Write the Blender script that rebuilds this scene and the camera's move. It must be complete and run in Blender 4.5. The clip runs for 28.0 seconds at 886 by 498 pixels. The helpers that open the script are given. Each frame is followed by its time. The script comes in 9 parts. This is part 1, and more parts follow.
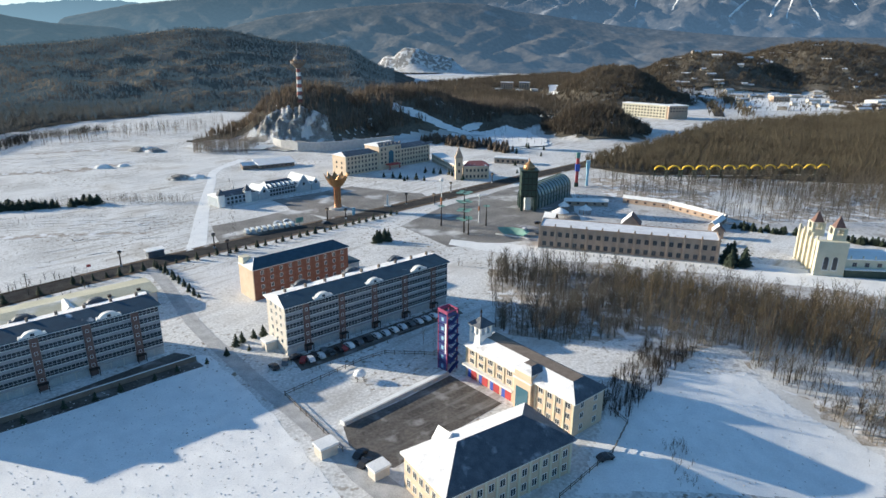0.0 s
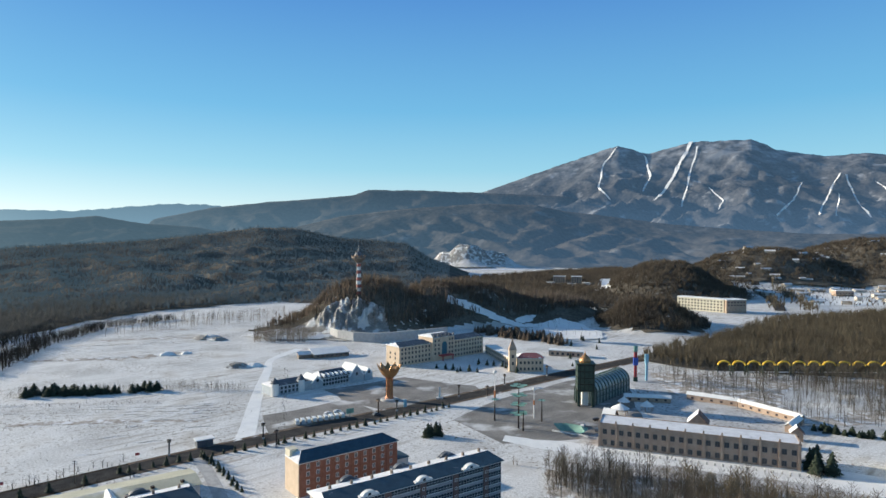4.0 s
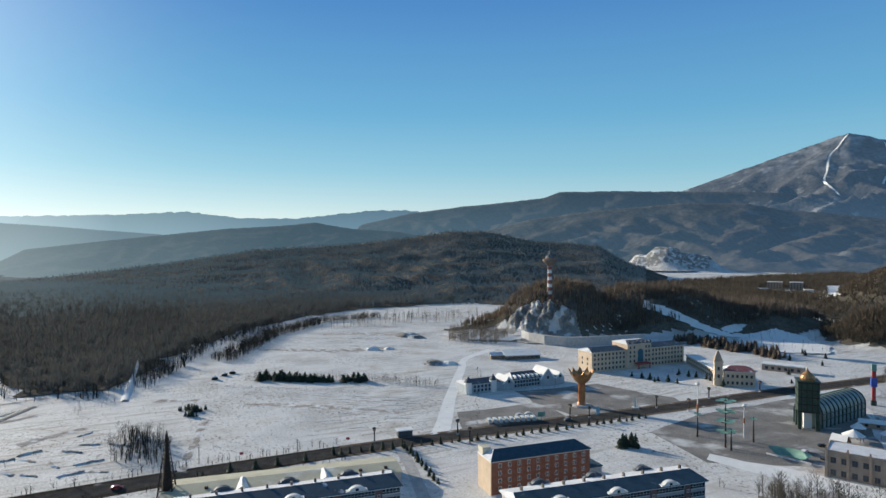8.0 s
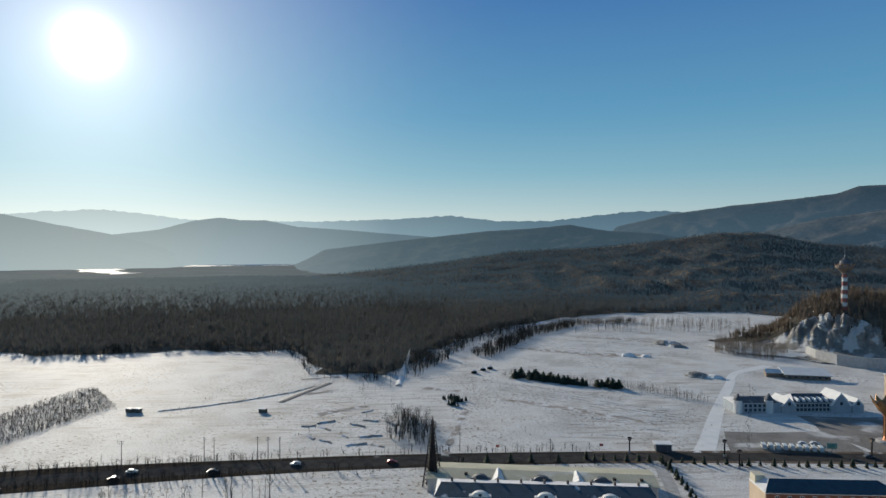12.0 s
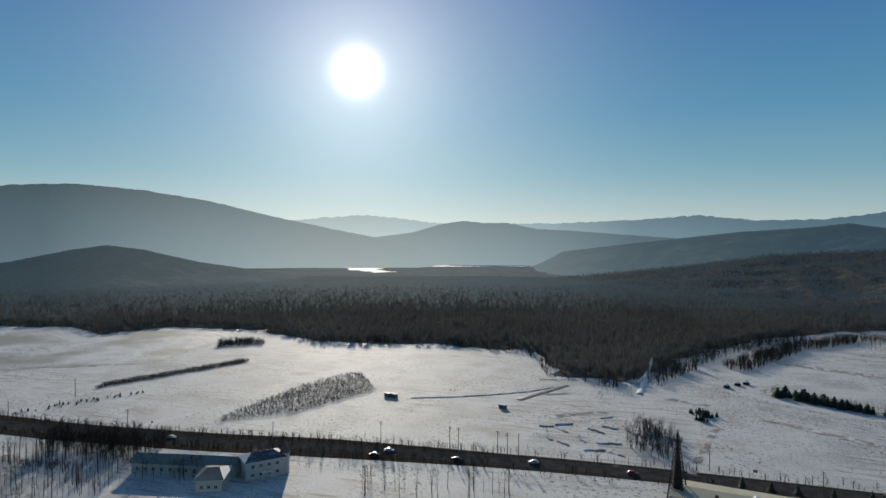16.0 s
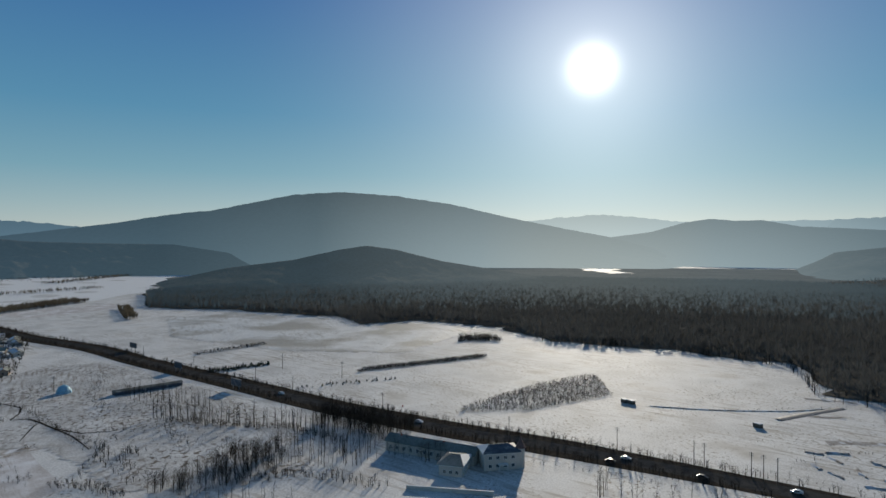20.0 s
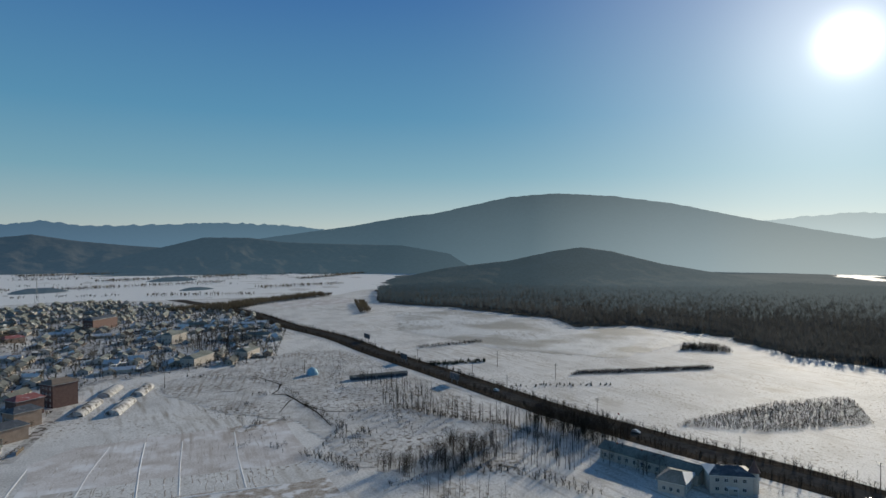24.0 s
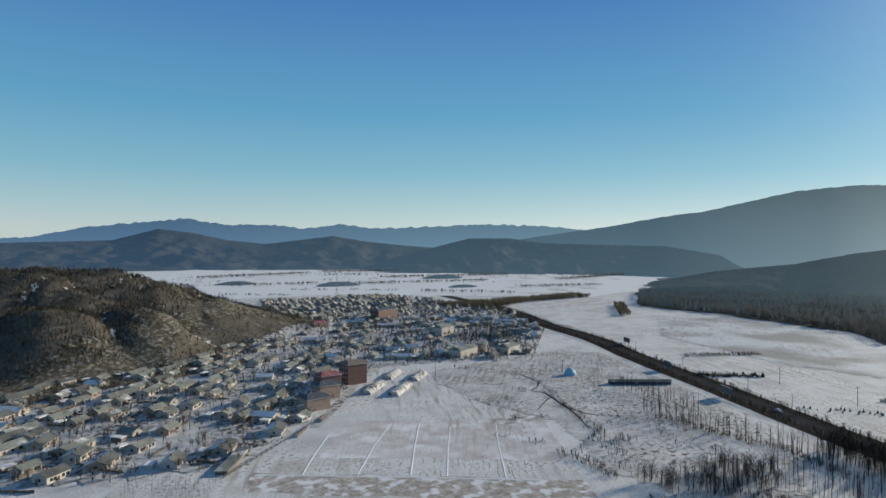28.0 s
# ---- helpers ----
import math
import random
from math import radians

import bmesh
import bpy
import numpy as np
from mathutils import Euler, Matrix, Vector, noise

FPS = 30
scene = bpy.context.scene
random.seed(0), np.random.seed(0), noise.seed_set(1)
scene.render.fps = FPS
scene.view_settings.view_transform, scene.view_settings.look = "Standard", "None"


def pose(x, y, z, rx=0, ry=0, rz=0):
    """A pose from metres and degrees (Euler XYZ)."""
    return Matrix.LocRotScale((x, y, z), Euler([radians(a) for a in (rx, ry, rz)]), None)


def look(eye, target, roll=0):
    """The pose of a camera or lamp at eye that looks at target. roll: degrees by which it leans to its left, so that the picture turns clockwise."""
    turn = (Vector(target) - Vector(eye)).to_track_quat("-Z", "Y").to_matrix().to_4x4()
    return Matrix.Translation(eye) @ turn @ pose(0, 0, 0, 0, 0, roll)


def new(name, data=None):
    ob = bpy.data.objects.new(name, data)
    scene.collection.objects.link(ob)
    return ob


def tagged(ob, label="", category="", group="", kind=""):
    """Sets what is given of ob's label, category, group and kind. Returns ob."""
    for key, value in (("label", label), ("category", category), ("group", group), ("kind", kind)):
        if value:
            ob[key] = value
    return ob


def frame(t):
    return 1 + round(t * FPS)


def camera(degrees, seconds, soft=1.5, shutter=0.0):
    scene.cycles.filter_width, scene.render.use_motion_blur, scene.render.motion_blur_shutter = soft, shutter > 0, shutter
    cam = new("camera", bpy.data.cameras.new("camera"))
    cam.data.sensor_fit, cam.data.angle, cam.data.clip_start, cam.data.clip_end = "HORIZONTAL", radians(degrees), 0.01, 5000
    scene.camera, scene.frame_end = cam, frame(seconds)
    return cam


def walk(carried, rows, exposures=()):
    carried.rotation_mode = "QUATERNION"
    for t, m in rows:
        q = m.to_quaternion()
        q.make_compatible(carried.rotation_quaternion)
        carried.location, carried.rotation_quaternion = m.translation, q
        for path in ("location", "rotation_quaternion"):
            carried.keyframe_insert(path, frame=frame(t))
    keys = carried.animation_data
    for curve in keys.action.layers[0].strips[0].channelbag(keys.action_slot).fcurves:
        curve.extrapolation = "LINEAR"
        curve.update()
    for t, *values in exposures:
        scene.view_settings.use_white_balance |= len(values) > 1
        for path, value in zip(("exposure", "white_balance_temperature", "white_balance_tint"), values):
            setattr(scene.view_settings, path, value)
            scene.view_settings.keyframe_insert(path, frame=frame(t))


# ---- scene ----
cam = camera(71.1, 28.0)
EYE = 95.0
ROWS = [  # seconds, yaw, pitch, roll: the drone hovers and turns
    (0.0, -0.28, -18.43, -0.48),
    (0.5, -0.27, -14.36, -0.50),
    (1.0, -0.27, -9.04, -0.50),
    (1.5, -0.27, -4.20, -0.50),
    (2.0, -0.27, -1.24, -0.50),
    (2.5, -0.25, -0.85, -0.47),
    (4.5, 7.23, -0.93, -0.20),
    (5.0, 9.67, -0.90, -0.02),
    (5.5, 11.93, -0.88, -0.05),
    (6.0, 14.26, -0.84, -0.01),
    (6.5, 16.43, -0.80, -0.01),
    (7.0, 18.70, -0.76, 0.01),
    (7.5, 20.46, -0.72, 0.01),
    (8.0, 22.14, -0.70, 0.02),
    (8.5, 23.91, -0.67, -0.01),
    (9.0, 26.29, -0.64, -0.06),
    (9.5, 28.90, -0.63, -0.07),
    (10.0, 32.19, -0.59, -0.07),
    (10.5, 35.60, -0.59, -0.09),
    (11.0, 39.21, -0.58, -0.08),
    (11.5, 42.29, -0.56, -0.11),
    (12.0, 45.32, -0.53, -0.14),
    (12.5, 47.88, -0.52, -0.15),
    (14.5, 59.30, -0.43, -0.13),
    (15.0, 62.23, -0.42, -0.11),
    (15.5, 64.75, -0.43, -0.11),
    (16.0, 67.07, -0.42, -0.13),
    (16.5, 68.84, -0.41, -0.12),
    (17.0, 70.44, -0.44, -0.10),
    (17.5, 72.13, -0.43, -0.08),
    (18.0, 75.59, -0.44, -0.05),
    (18.5, 79.01, -0.47, -0.08),
    (19.0, 81.99, -0.45, -0.07),
    (19.5, 85.16, -0.46, -0.03),
    (20.0, 88.50, -0.42, -0.01),
    (20.5, 90.88, -0.38, -0.04),
    (21.0, 93.30, -0.35, -0.05),
    (21.5, 95.58, -0.33, -0.06),
    (23.5, 105.39, -0.30, -0.18),
    (24.0, 108.10, -0.33, -0.21),
    (24.5, 110.60, -0.33, -0.22),
    (25.0, 113.31, -0.37, -0.22),
    (25.5, 115.86, -0.36, -0.18),
    (26.0, 118.81, -0.36, -0.23),
    (26.5, 121.77, -0.37, -0.25),
    (27.0, 125.12, -0.36, -0.25),
    (27.5, 128.28, -0.38, -0.33),
    (28.0, 131.64, -0.39, -0.33),
]
walk(cam, [(t, pose(0, 0, EYE, 90 + pitch, roll, yaw)) for t, yaw, pitch, roll in ROWS],
     [(0, 0.75), (2.5, 0.65), (5, 0.5), (8, 0.3), (11, -0.03), (15, -0.35), (20, -0.45), (25, -0.25), (28, 0.05)])

# ---- sky, sun, exposure ----
SUN_AZ, SUN_EL = 75.0, 15.4  # degrees to the left of +y, degrees up
a, e = radians(SUN_AZ), radians(SUN_EL)
SUN_DIR = Vector((-math.sin(a) * math.cos(e), math.cos(a) * math.cos(e), math.sin(e)))
world = bpy.data.worlds.new("sky")
scene.world = world
world.use_nodes = True
wt = world.node_tree
wt.nodes.clear()
w_out = wt.nodes.new("ShaderNodeOutputWorld")
w_bg = wt.nodes.new("ShaderNodeBackground")
sky = wt.nodes.new("ShaderNodeTexSky")
sky.sky_type = "NISHITA"
sky.sun_disc = False
sky.sun_elevation, sky.sun_rotation = e, radians(360 - SUN_AZ)
sky.altitude, sky.air_density, sky.dust_density, sky.ozone_density = 400, 1.0, 0.12, 2.4
w_bg.inputs[1].default_value = 0.085
co = wt.nodes.new("ShaderNodeTexCoord")
dot = wt.nodes.new("ShaderNodeVectorMath")
dot.operation = "DOT_PRODUCT"
dot.inputs[1].default_value = SUN_DIR
wt.links.new(co.outputs["Generated"], dot.inputs[0])


def w_math(op, x, y):
    n = wt.nodes.new("ShaderNodeMath")
    n.operation = op
    n.use_clamp = op == "MAXIMUM"
    for i, v in enumerate((x, y)):
        if isinstance(v, (int, float)):
            n.inputs[i].default_value = v
        else:
            wt.links.new(v, n.inputs[i])
    return n.outputs[0]


facing = w_math("MAXIMUM", dot.outputs["Value"], 0.0)
disc = w_math("MULTIPLY", w_math("POWER", facing, 2400.0), 26.0)
halo = w_math("ADD", w_math("MULTIPLY", w_math("POWER", facing, 150.0), 5.0), w_math("MULTIPLY", w_math("POWER", facing, 22.0), 4.4))
up = wt.nodes.new("ShaderNodeSeparateXYZ")
wt.links.new(co.outputs["Generated"], up.inputs[0])
low_air = w_math("POWER", w_math("SUBTRACT", 1.0, w_math("MAXIMUM", up.outputs[2], 0.0)), 16.0)
glare = w_math("MULTIPLY", w_math("MULTIPLY", low_air, w_math("POWER", facing, 2.5)), 4.6)
glow = w_math("ADD", w_math("ADD", disc, halo), glare)
w_sat = wt.nodes.new("ShaderNodeHueSaturation")
w_sat.inputs["Saturation"].default_value = 1.1
w_cool = wt.nodes.new("ShaderNodeMixRGB")  # clear dry winter air
w_cool.blend_type = "MULTIPLY"
w_cool.inputs[0].default_value = 1.0
w_cool.inputs[2].default_value = (0.88, 1.0, 1.05, 1)
wt.links.new(sky.outputs[0], w_cool.inputs[1])
wt.links.new(w_cool.outputs[0], w_sat.inputs["Color"])
w_air = wt.nodes.new("ShaderNodeValToRGB")  # clear winter air: pale at the horizon, deep blue overhead
w_air.color_ramp.elements[0].position, w_air.color_ramp.elements[0].color = 0.02, (6.0, 7.1, 7.2, 1)
w_air.color_ramp.elements[1].position, w_air.color_ramp.elements[1].color = 1.0, (0.75, 1.6, 2.7, 1)
for at, c in ((0.06, (4.4, 6.4, 7.1)), (0.11, (2.7, 5.5, 6.9)), (0.2, (1.45, 4.2, 6.6)), (0.37, (0.74, 2.4, 5.7)), (0.6, (0.85, 1.75, 3.6))):
    w_air.color_ramp.elements.new(at).color = (*c, 1)
wt.links.new(up.outputs[2], w_air.inputs[0])
w_low = wt.nodes.new("ShaderNodeMixRGB")
w_low.inputs[0].default_value = 0.85
wt.links.new(w_sat.outputs[0], w_low.inputs[1])
wt.links.new(w_air.outputs[0], w_low.inputs[2])
w_add = wt.nodes.new("ShaderNodeMixRGB")
w_add.blend_type = "ADD"
w_add.inputs[0].default_value = 1.0
w_tint = wt.nodes.new("ShaderNodeMixRGB")
w_tint.blend_type = "MULTIPLY"
w_tint.inputs[0].default_value = 1.0
w_tint.inputs[2].default_value = (1.0, 0.97, 0.9, 1)
wt.links.new(glow, w_tint.inputs[1])
wt.links.new(w_low.outputs[0], w_add.inputs[1])
wt.links.new(w_tint.outputs[0], w_add.inputs[2])
wt.links.new(w_add.outputs[0], w_bg.inputs[0])
wt.links.new(w_bg.outputs[0], w_out.inputs[0])

sun = new("sun", bpy.data.lights.new("sun", "SUN"))
sun.data.energy, sun.data.angle, sun.data.color = 5.0, radians(0.6), (1.0, 0.9, 0.73)
sun.matrix_world = look(SUN_DIR * 300, (0, 0, 0))

# ---- materials ----
RNG = random.Random(7)


def material(name, dark, light, scale=1.0, rough=0.85, bump=0.3, metal=0.0, fine=12.0, island=0.0, spot=None, spot_scale=0.05, spot_at=0.55, spot_soft=0.12, relief=0.03, rows=None, drifts=0.0, specks=None, sheer=0.0):
    """Two colours mixed by coarse and fine noise, an optional third in patches, and a bump."""
    m = bpy.data.materials.new(name)
    m.use_nodes = True
    nt = m.node_tree
    b = nt.nodes["Principled BSDF"]
    b.inputs["Roughness"].default_value, b.inputs["Metallic"].default_value = rough, metal
    if "snow" in name:
        b.inputs["Specular IOR Level"].default_value = 0.2
    if rough >= 0.9:  # twigs, soil and far woods have no sheen
        b.inputs["Specular IOR Level"].default_value = 0.0
    pos = nt.nodes.new("ShaderNodeNewGeometry").outputs["Position"]

    def tex(s, detail):
        n = nt.nodes.new("ShaderNodeTexNoise")
        n.inputs["Scale"].default_value, n.inputs["Detail"].default_value = s, detail
        nt.links.new(pos, n.inputs["Vector"])
        return n.outputs["Fac"]

    def mix(f, x, y):
        n = nt.nodes.new("ShaderNodeMixRGB")
        for i, v in enumerate((f, x, y)):
            if isinstance(v, tuple):
                n.inputs[i].default_value = (*v, 1)
            elif isinstance(v, float):
                n.inputs[i].default_value = v
            else:
                nt.links.new(v, n.inputs[i])
        return n.outputs[0]

    def ramp(f, lo, hi):
        n = nt.nodes.new("ShaderNodeMapRange")
        nt.links.new(f, n.inputs[0])
        n.inputs[1].default_value, n.inputs[2].default_value = lo, hi
        return n.outputs[0]

    coarse, small = tex(scale, 4), tex(scale * fine, 3)
    half = mix(0.5, coarse, small)
    col = mix(ramp(half, 0.38, 0.62), dark, light)
    if island:
        g = nt.nodes.new("ShaderNodeNewGeometry").outputs["Random Per Island"]
        hv = nt.nodes.new("ShaderNodeHueSaturation")
        mr = nt.nodes.new("ShaderNodeMapRange")
        nt.links.new(g, mr.inputs[0])
        mr.inputs[3].default_value, mr.inputs[4].default_value = 1 - island, 1 + island
        nt.links.new(mr.outputs[0], hv.inputs["Value"])
        nt.links.new(col, hv.inputs["Color"])
        col = hv.outputs[0]
    if spot:
        col = mix(ramp(tex(spot_scale, 5), spot_at, spot_at + spot_soft), col, spot)
    if specks:  # dry stalks and clods showing through, thicker in some places
        tint, s, at = specks
        few = nt.nodes.new("ShaderNodeMath")
        few.operation = "MULTIPLY"
        nt.links.new(ramp(tex(s, 3), at, at + 0.1), few.inputs[0])
        nt.links.new(ramp(tex(0.022, 4), 0.4, 0.58), few.inputs[1])
        col = mix(few.outputs[0], col, tint)
    if rows:  # faint drifts and crop rows, drawn out along one bearing, in patches
        width, turn, tint = rows
        mp = nt.nodes.new("ShaderNodeMapping")
        mp.vector_type = "TEXTURE"
        mp.inputs["Rotation"].default_value = (0, 0, radians(turn))
        mp.inputs["Scale"].default_value = (28.0, 1.0 / width, 28.0)
        nt.links.new(pos, mp.inputs["Vector"])
        nz = nt.nodes.new("ShaderNodeTexNoise")
        nz.inputs["Scale"].default_value, nz.inputs["Detail"].default_value = 1.0, 5
        nt.links.new(mp.outputs[0], nz.inputs["Vector"])
        both = nt.nodes.new("ShaderNodeMath")
        both.operation = "MULTIPLY"
        nt.links.new(ramp(nz.outputs["Fac"], 0.5, 0.68), both.inputs[0])
        nt.links.new(ramp(tex(0.009, 3), 0.42, 0.6), both.inputs[1])
        col = mix(both.outputs[0], col, tint)
    nt.links.new(col, b.inputs["Base Color"])
    if bump:
        bn = nt.nodes.new("ShaderNodeBump")
        bn.inputs["Strength"].default_value = bump
        bn.inputs["Distance"].default_value = relief
        nt.links.new(half, bn.inputs["Height"])
        if drifts:  # wider swells under the fine grain
            b2 = nt.nodes.new("ShaderNodeBump")
            b2.inputs["Strength"].default_value, b2.inputs["Distance"].default_value = 1.0, drifts
            nt.links.new(tex(0.06, 3), b2.inputs["Height"])
            nt.links.new(b2.outputs[0], bn.inputs["Normal"])
        nt.links.new(bn.outputs[0], b.inputs["Normal"])
    if sheer:  # twigs too thin to stop the low sun
        tr = nt.nodes.new("ShaderNodeBsdfTranslucent")
        nt.links.new(col, tr.inputs["Color"])
        ms = nt.nodes.new("ShaderNodeMixShader")
        ms.inputs[0].default_value = sheer
        nt.links.new(b.outputs[0], ms.inputs[1])
        nt.links.new(tr.outputs[0], ms.inputs[2])
        nt.links.new(ms.outputs[0], nt.nodes["Material Output"].inputs[0])
    return m


def distance(name, dark, light, scale, relief, air, spot=None, snowline=None):
    """The backdrop of ranges kilometres away: wooded slopes with winter haze painted over them as emission, thickest in
    the valleys and brightest below the sun.
    """
    m = material(name, dark, light, scale, 1.0, 0.8, fine=9, spot=spot, spot_scale=0.012, spot_at=0.6, spot_soft=0.14, relief=relief)
    nt = m.node_tree
    pos = nt.nodes.new("ShaderNodeNewGeometry").outputs["Position"]
    level = nt.nodes.new("ShaderNodeVectorMath")
    level.operation = "MULTIPLY"
    level.inputs[1].default_value = (1, 1, 0)
    nt.links.new(pos, level.inputs[0])
    unit = nt.nodes.new("ShaderNodeVectorMath")
    unit.operation = "NORMALIZE"
    nt.links.new(level.outputs[0], unit.inputs[0])
    if snowline:  # old snow lying between the trees high up
        high = nt.nodes.new("ShaderNodeSeparateXYZ")
        nt.links.new(pos, high.inputs[0])
        more = nt.nodes.new("ShaderNodeMapRange")
        more.inputs[1].default_value, more.inputs[2].default_value = snowline
        nt.links.new(high.outputs[2], more.inputs[0])
        gaps = nt.nodes.new("ShaderNodeTexNoise")
        gaps.inputs["Scale"].default_value, gaps.inputs["Detail"].default_value = 0.013, 8
        nt.links.new(pos, gaps.inputs["Vector"])
        some = nt.nodes.new("ShaderNodeMapRange")
        some.inputs[1].default_value, some.inputs[2].default_value = 0.42, 0.66
        nt.links.new(gaps.outputs["Fac"], some.inputs[0])
        both = nt.nodes.new("ShaderNodeMath")
        both.operation = "MULTIPLY"
        nt.links.new(more.outputs[0], both.inputs[0])
        nt.links.new(some.outputs[0], both.inputs[1])
        cover_mix = nt.nodes.new("ShaderNodeMixRGB")
        base = nt.nodes["Principled BSDF"].inputs["Base Color"]
        nt.links.new(both.outputs[0], cover_mix.inputs[0])
        nt.links.new(base.links[0].from_socket, cover_mix.inputs[1])
        cover_mix.inputs[2].default_value = (0.34, 0.345, 0.36, 1)
        nt.links.new(cover_mix.outputs[0], base)
    # painted haze: emission tinted by bearing to the sun, mixed in by height
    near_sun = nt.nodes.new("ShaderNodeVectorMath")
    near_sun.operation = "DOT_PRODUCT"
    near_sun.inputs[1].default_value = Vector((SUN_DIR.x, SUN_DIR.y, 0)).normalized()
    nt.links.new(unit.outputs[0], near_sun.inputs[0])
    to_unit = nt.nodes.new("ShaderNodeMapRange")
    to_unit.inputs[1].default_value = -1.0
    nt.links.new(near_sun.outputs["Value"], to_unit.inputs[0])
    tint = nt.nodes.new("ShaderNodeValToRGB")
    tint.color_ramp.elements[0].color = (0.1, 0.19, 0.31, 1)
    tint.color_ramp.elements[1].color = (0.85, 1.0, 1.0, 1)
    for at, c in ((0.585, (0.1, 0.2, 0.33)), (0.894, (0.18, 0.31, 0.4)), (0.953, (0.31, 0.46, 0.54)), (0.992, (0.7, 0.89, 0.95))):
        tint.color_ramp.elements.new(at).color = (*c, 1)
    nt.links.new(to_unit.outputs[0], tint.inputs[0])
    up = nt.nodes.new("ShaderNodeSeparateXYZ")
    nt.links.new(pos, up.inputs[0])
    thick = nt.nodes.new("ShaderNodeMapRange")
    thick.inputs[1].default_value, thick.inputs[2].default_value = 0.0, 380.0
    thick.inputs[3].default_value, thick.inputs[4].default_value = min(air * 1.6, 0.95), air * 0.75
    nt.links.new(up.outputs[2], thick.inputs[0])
    haze_emission = nt.nodes.new("ShaderNodeEmission")
    nt.links.new(tint.outputs[0], haze_emission.inputs[0])
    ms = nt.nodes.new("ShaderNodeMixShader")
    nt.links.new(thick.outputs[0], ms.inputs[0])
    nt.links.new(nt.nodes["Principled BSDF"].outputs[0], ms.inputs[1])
    nt.links.new(haze_emission.outputs[0], ms.inputs[2])
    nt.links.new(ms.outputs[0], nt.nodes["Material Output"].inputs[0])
    return m


SNOW = material("snow", (0.47, 0.462, 0.447), (0.82, 0.815, 0.795), 0.03, 0.75, 0.28, fine=40, spot=(0.46, 0.43, 0.39), spot_scale=0.03, spot_at=0.54, spot_soft=0.2, relief=0.25, rows=(0.3, 49.0, (0.36, 0.33, 0.29)), drifts=0.16, specks=((0.22, 0.185, 0.14), 0.5, 0.56))
CLEAN_SNOW = material("clean_snow", (0.7, 0.7, 0.69), (0.83, 0.825, 0.805), 0.2, 0.65, 0.4, relief=0.12, drifts=0.4)
ROOF_SNOW = material("roof_snow", (0.58, 0.58, 0.6), (0.76, 0.76, 0.77), 0.25, 0.7, 0.3, spot=(0.34, 0.33, 0.33), spot_scale=0.2, spot_at=0.62, spot_soft=0.15, relief=0.1)
LANE = material("packed_lane", (0.3, 0.296, 0.29), (0.5, 0.495, 0.488), 0.3, 0.75, 0.4, relief=0.15, rows=(1.2, 132.0, (0.27, 0.26, 0.25)))
GRASS = material("dry_strip", (0.26, 0.22, 0.175), (0.56, 0.52, 0.48), 0.35, 0.9, 0.4, fine=5, spot=(0.74, 0.74, 0.745), spot_scale=0.16, spot_at=0.5, spot_soft=0.1, relief=0.2)
TRACK = material("trodden_snow", (0.36, 0.352, 0.34), (0.7, 0.695, 0.68), 0.15, 0.75, 0.4, relief=0.2, specks=((0.09, 0.075, 0.062), 0.3, 0.47))
ROAD = material("road_asphalt", (0.045, 0.043, 0.041), (0.085, 0.081, 0.077), 0.2, 0.92, 0.2, spot=(0.2, 0.2, 0.2), spot_scale=0.12, spot_at=0.68, spot_soft=0.1)
VERGE = material("dead_verge", (0.035, 0.03, 0.024), (0.085, 0.072, 0.058), 0.4, 0.95, 0.5, spot=(0.26, 0.25, 0.24), spot_scale=0.1, spot_at=0.66, relief=0.3)
MEADOW = material("meadow_snow", (0.38, 0.375, 0.365), (0.7, 0.695, 0.68), 0.05, 0.75, 0.5, fine=20, spot=(0.3, 0.27, 0.235), spot_scale=0.13, spot_at=0.52, spot_soft=0.3, relief=0.3, rows=(0.4, 30.0, (0.26, 0.23, 0.2)), drifts=0.8, specks=((0.14, 0.115, 0.09), 0.35, 0.52))
TRODDEN = material("trodden_park_snow", (0.38, 0.375, 0.37), (0.58, 0.575, 0.57), 0.1, 0.75, 0.4, fine=10, spot=(0.26, 0.235, 0.205), spot_scale=0.07, spot_at=0.56, spot_soft=0.12, relief=0.2, specks=((0.14, 0.12, 0.1), 0.5, 0.54))
YARD = material("yard_asphalt", (0.05, 0.043, 0.037), (0.13, 0.115, 0.1), 0.12, 0.75, 0.2, fine=9, spot=(0.34, 0.33, 0.32), spot_scale=0.16, spot_at=0.56, spot_soft=0.18, rows=(0.45, 40.0, (0.24, 0.23, 0.22)))
PLAZA = material("plaza_paving", (0.13, 0.12, 0.108), (0.27, 0.252, 0.23), 0.08, 0.8, 0.2, fine=16, spot=(0.58, 0.575, 0.565), spot_scale=0.05, spot_at=0.56, spot_soft=0.12, rows=(0.4, 45.0, (0.15, 0.14, 0.13)))
STUBBLE = material("stubble_field", (0.47, 0.43, 0.4), (0.7, 0.68, 0.67), 0.09, 0.9, 0.4, fine=16, spot=(0.78, 0.78, 0.79), spot_scale=0.06, spot_at=0.5, spot_soft=0.16, relief=0.2, rows=(0.5, 40.0, (0.42, 0.37, 0.33)))
ICE = material("windblown_field", (0.5, 0.5, 0.49), (0.7, 0.7, 0.69), 0.03, 0.6, 0.4, fine=20, spot=(0.32, 0.3, 0.26), spot_scale=0.016, spot_at=0.46, spot_soft=0.16, relief=0.5, rows=(0.2, 20.0, (0.3, 0.28, 0.24)), drifts=0.8, specks=((0.22, 0.19, 0.15), 0.4, 0.56))
BLUE_ICE = material("frozen_lake", (0.62, 0.68, 0.76), (0.78, 0.8, 0.84), 0.01, 0.5, 0.1)
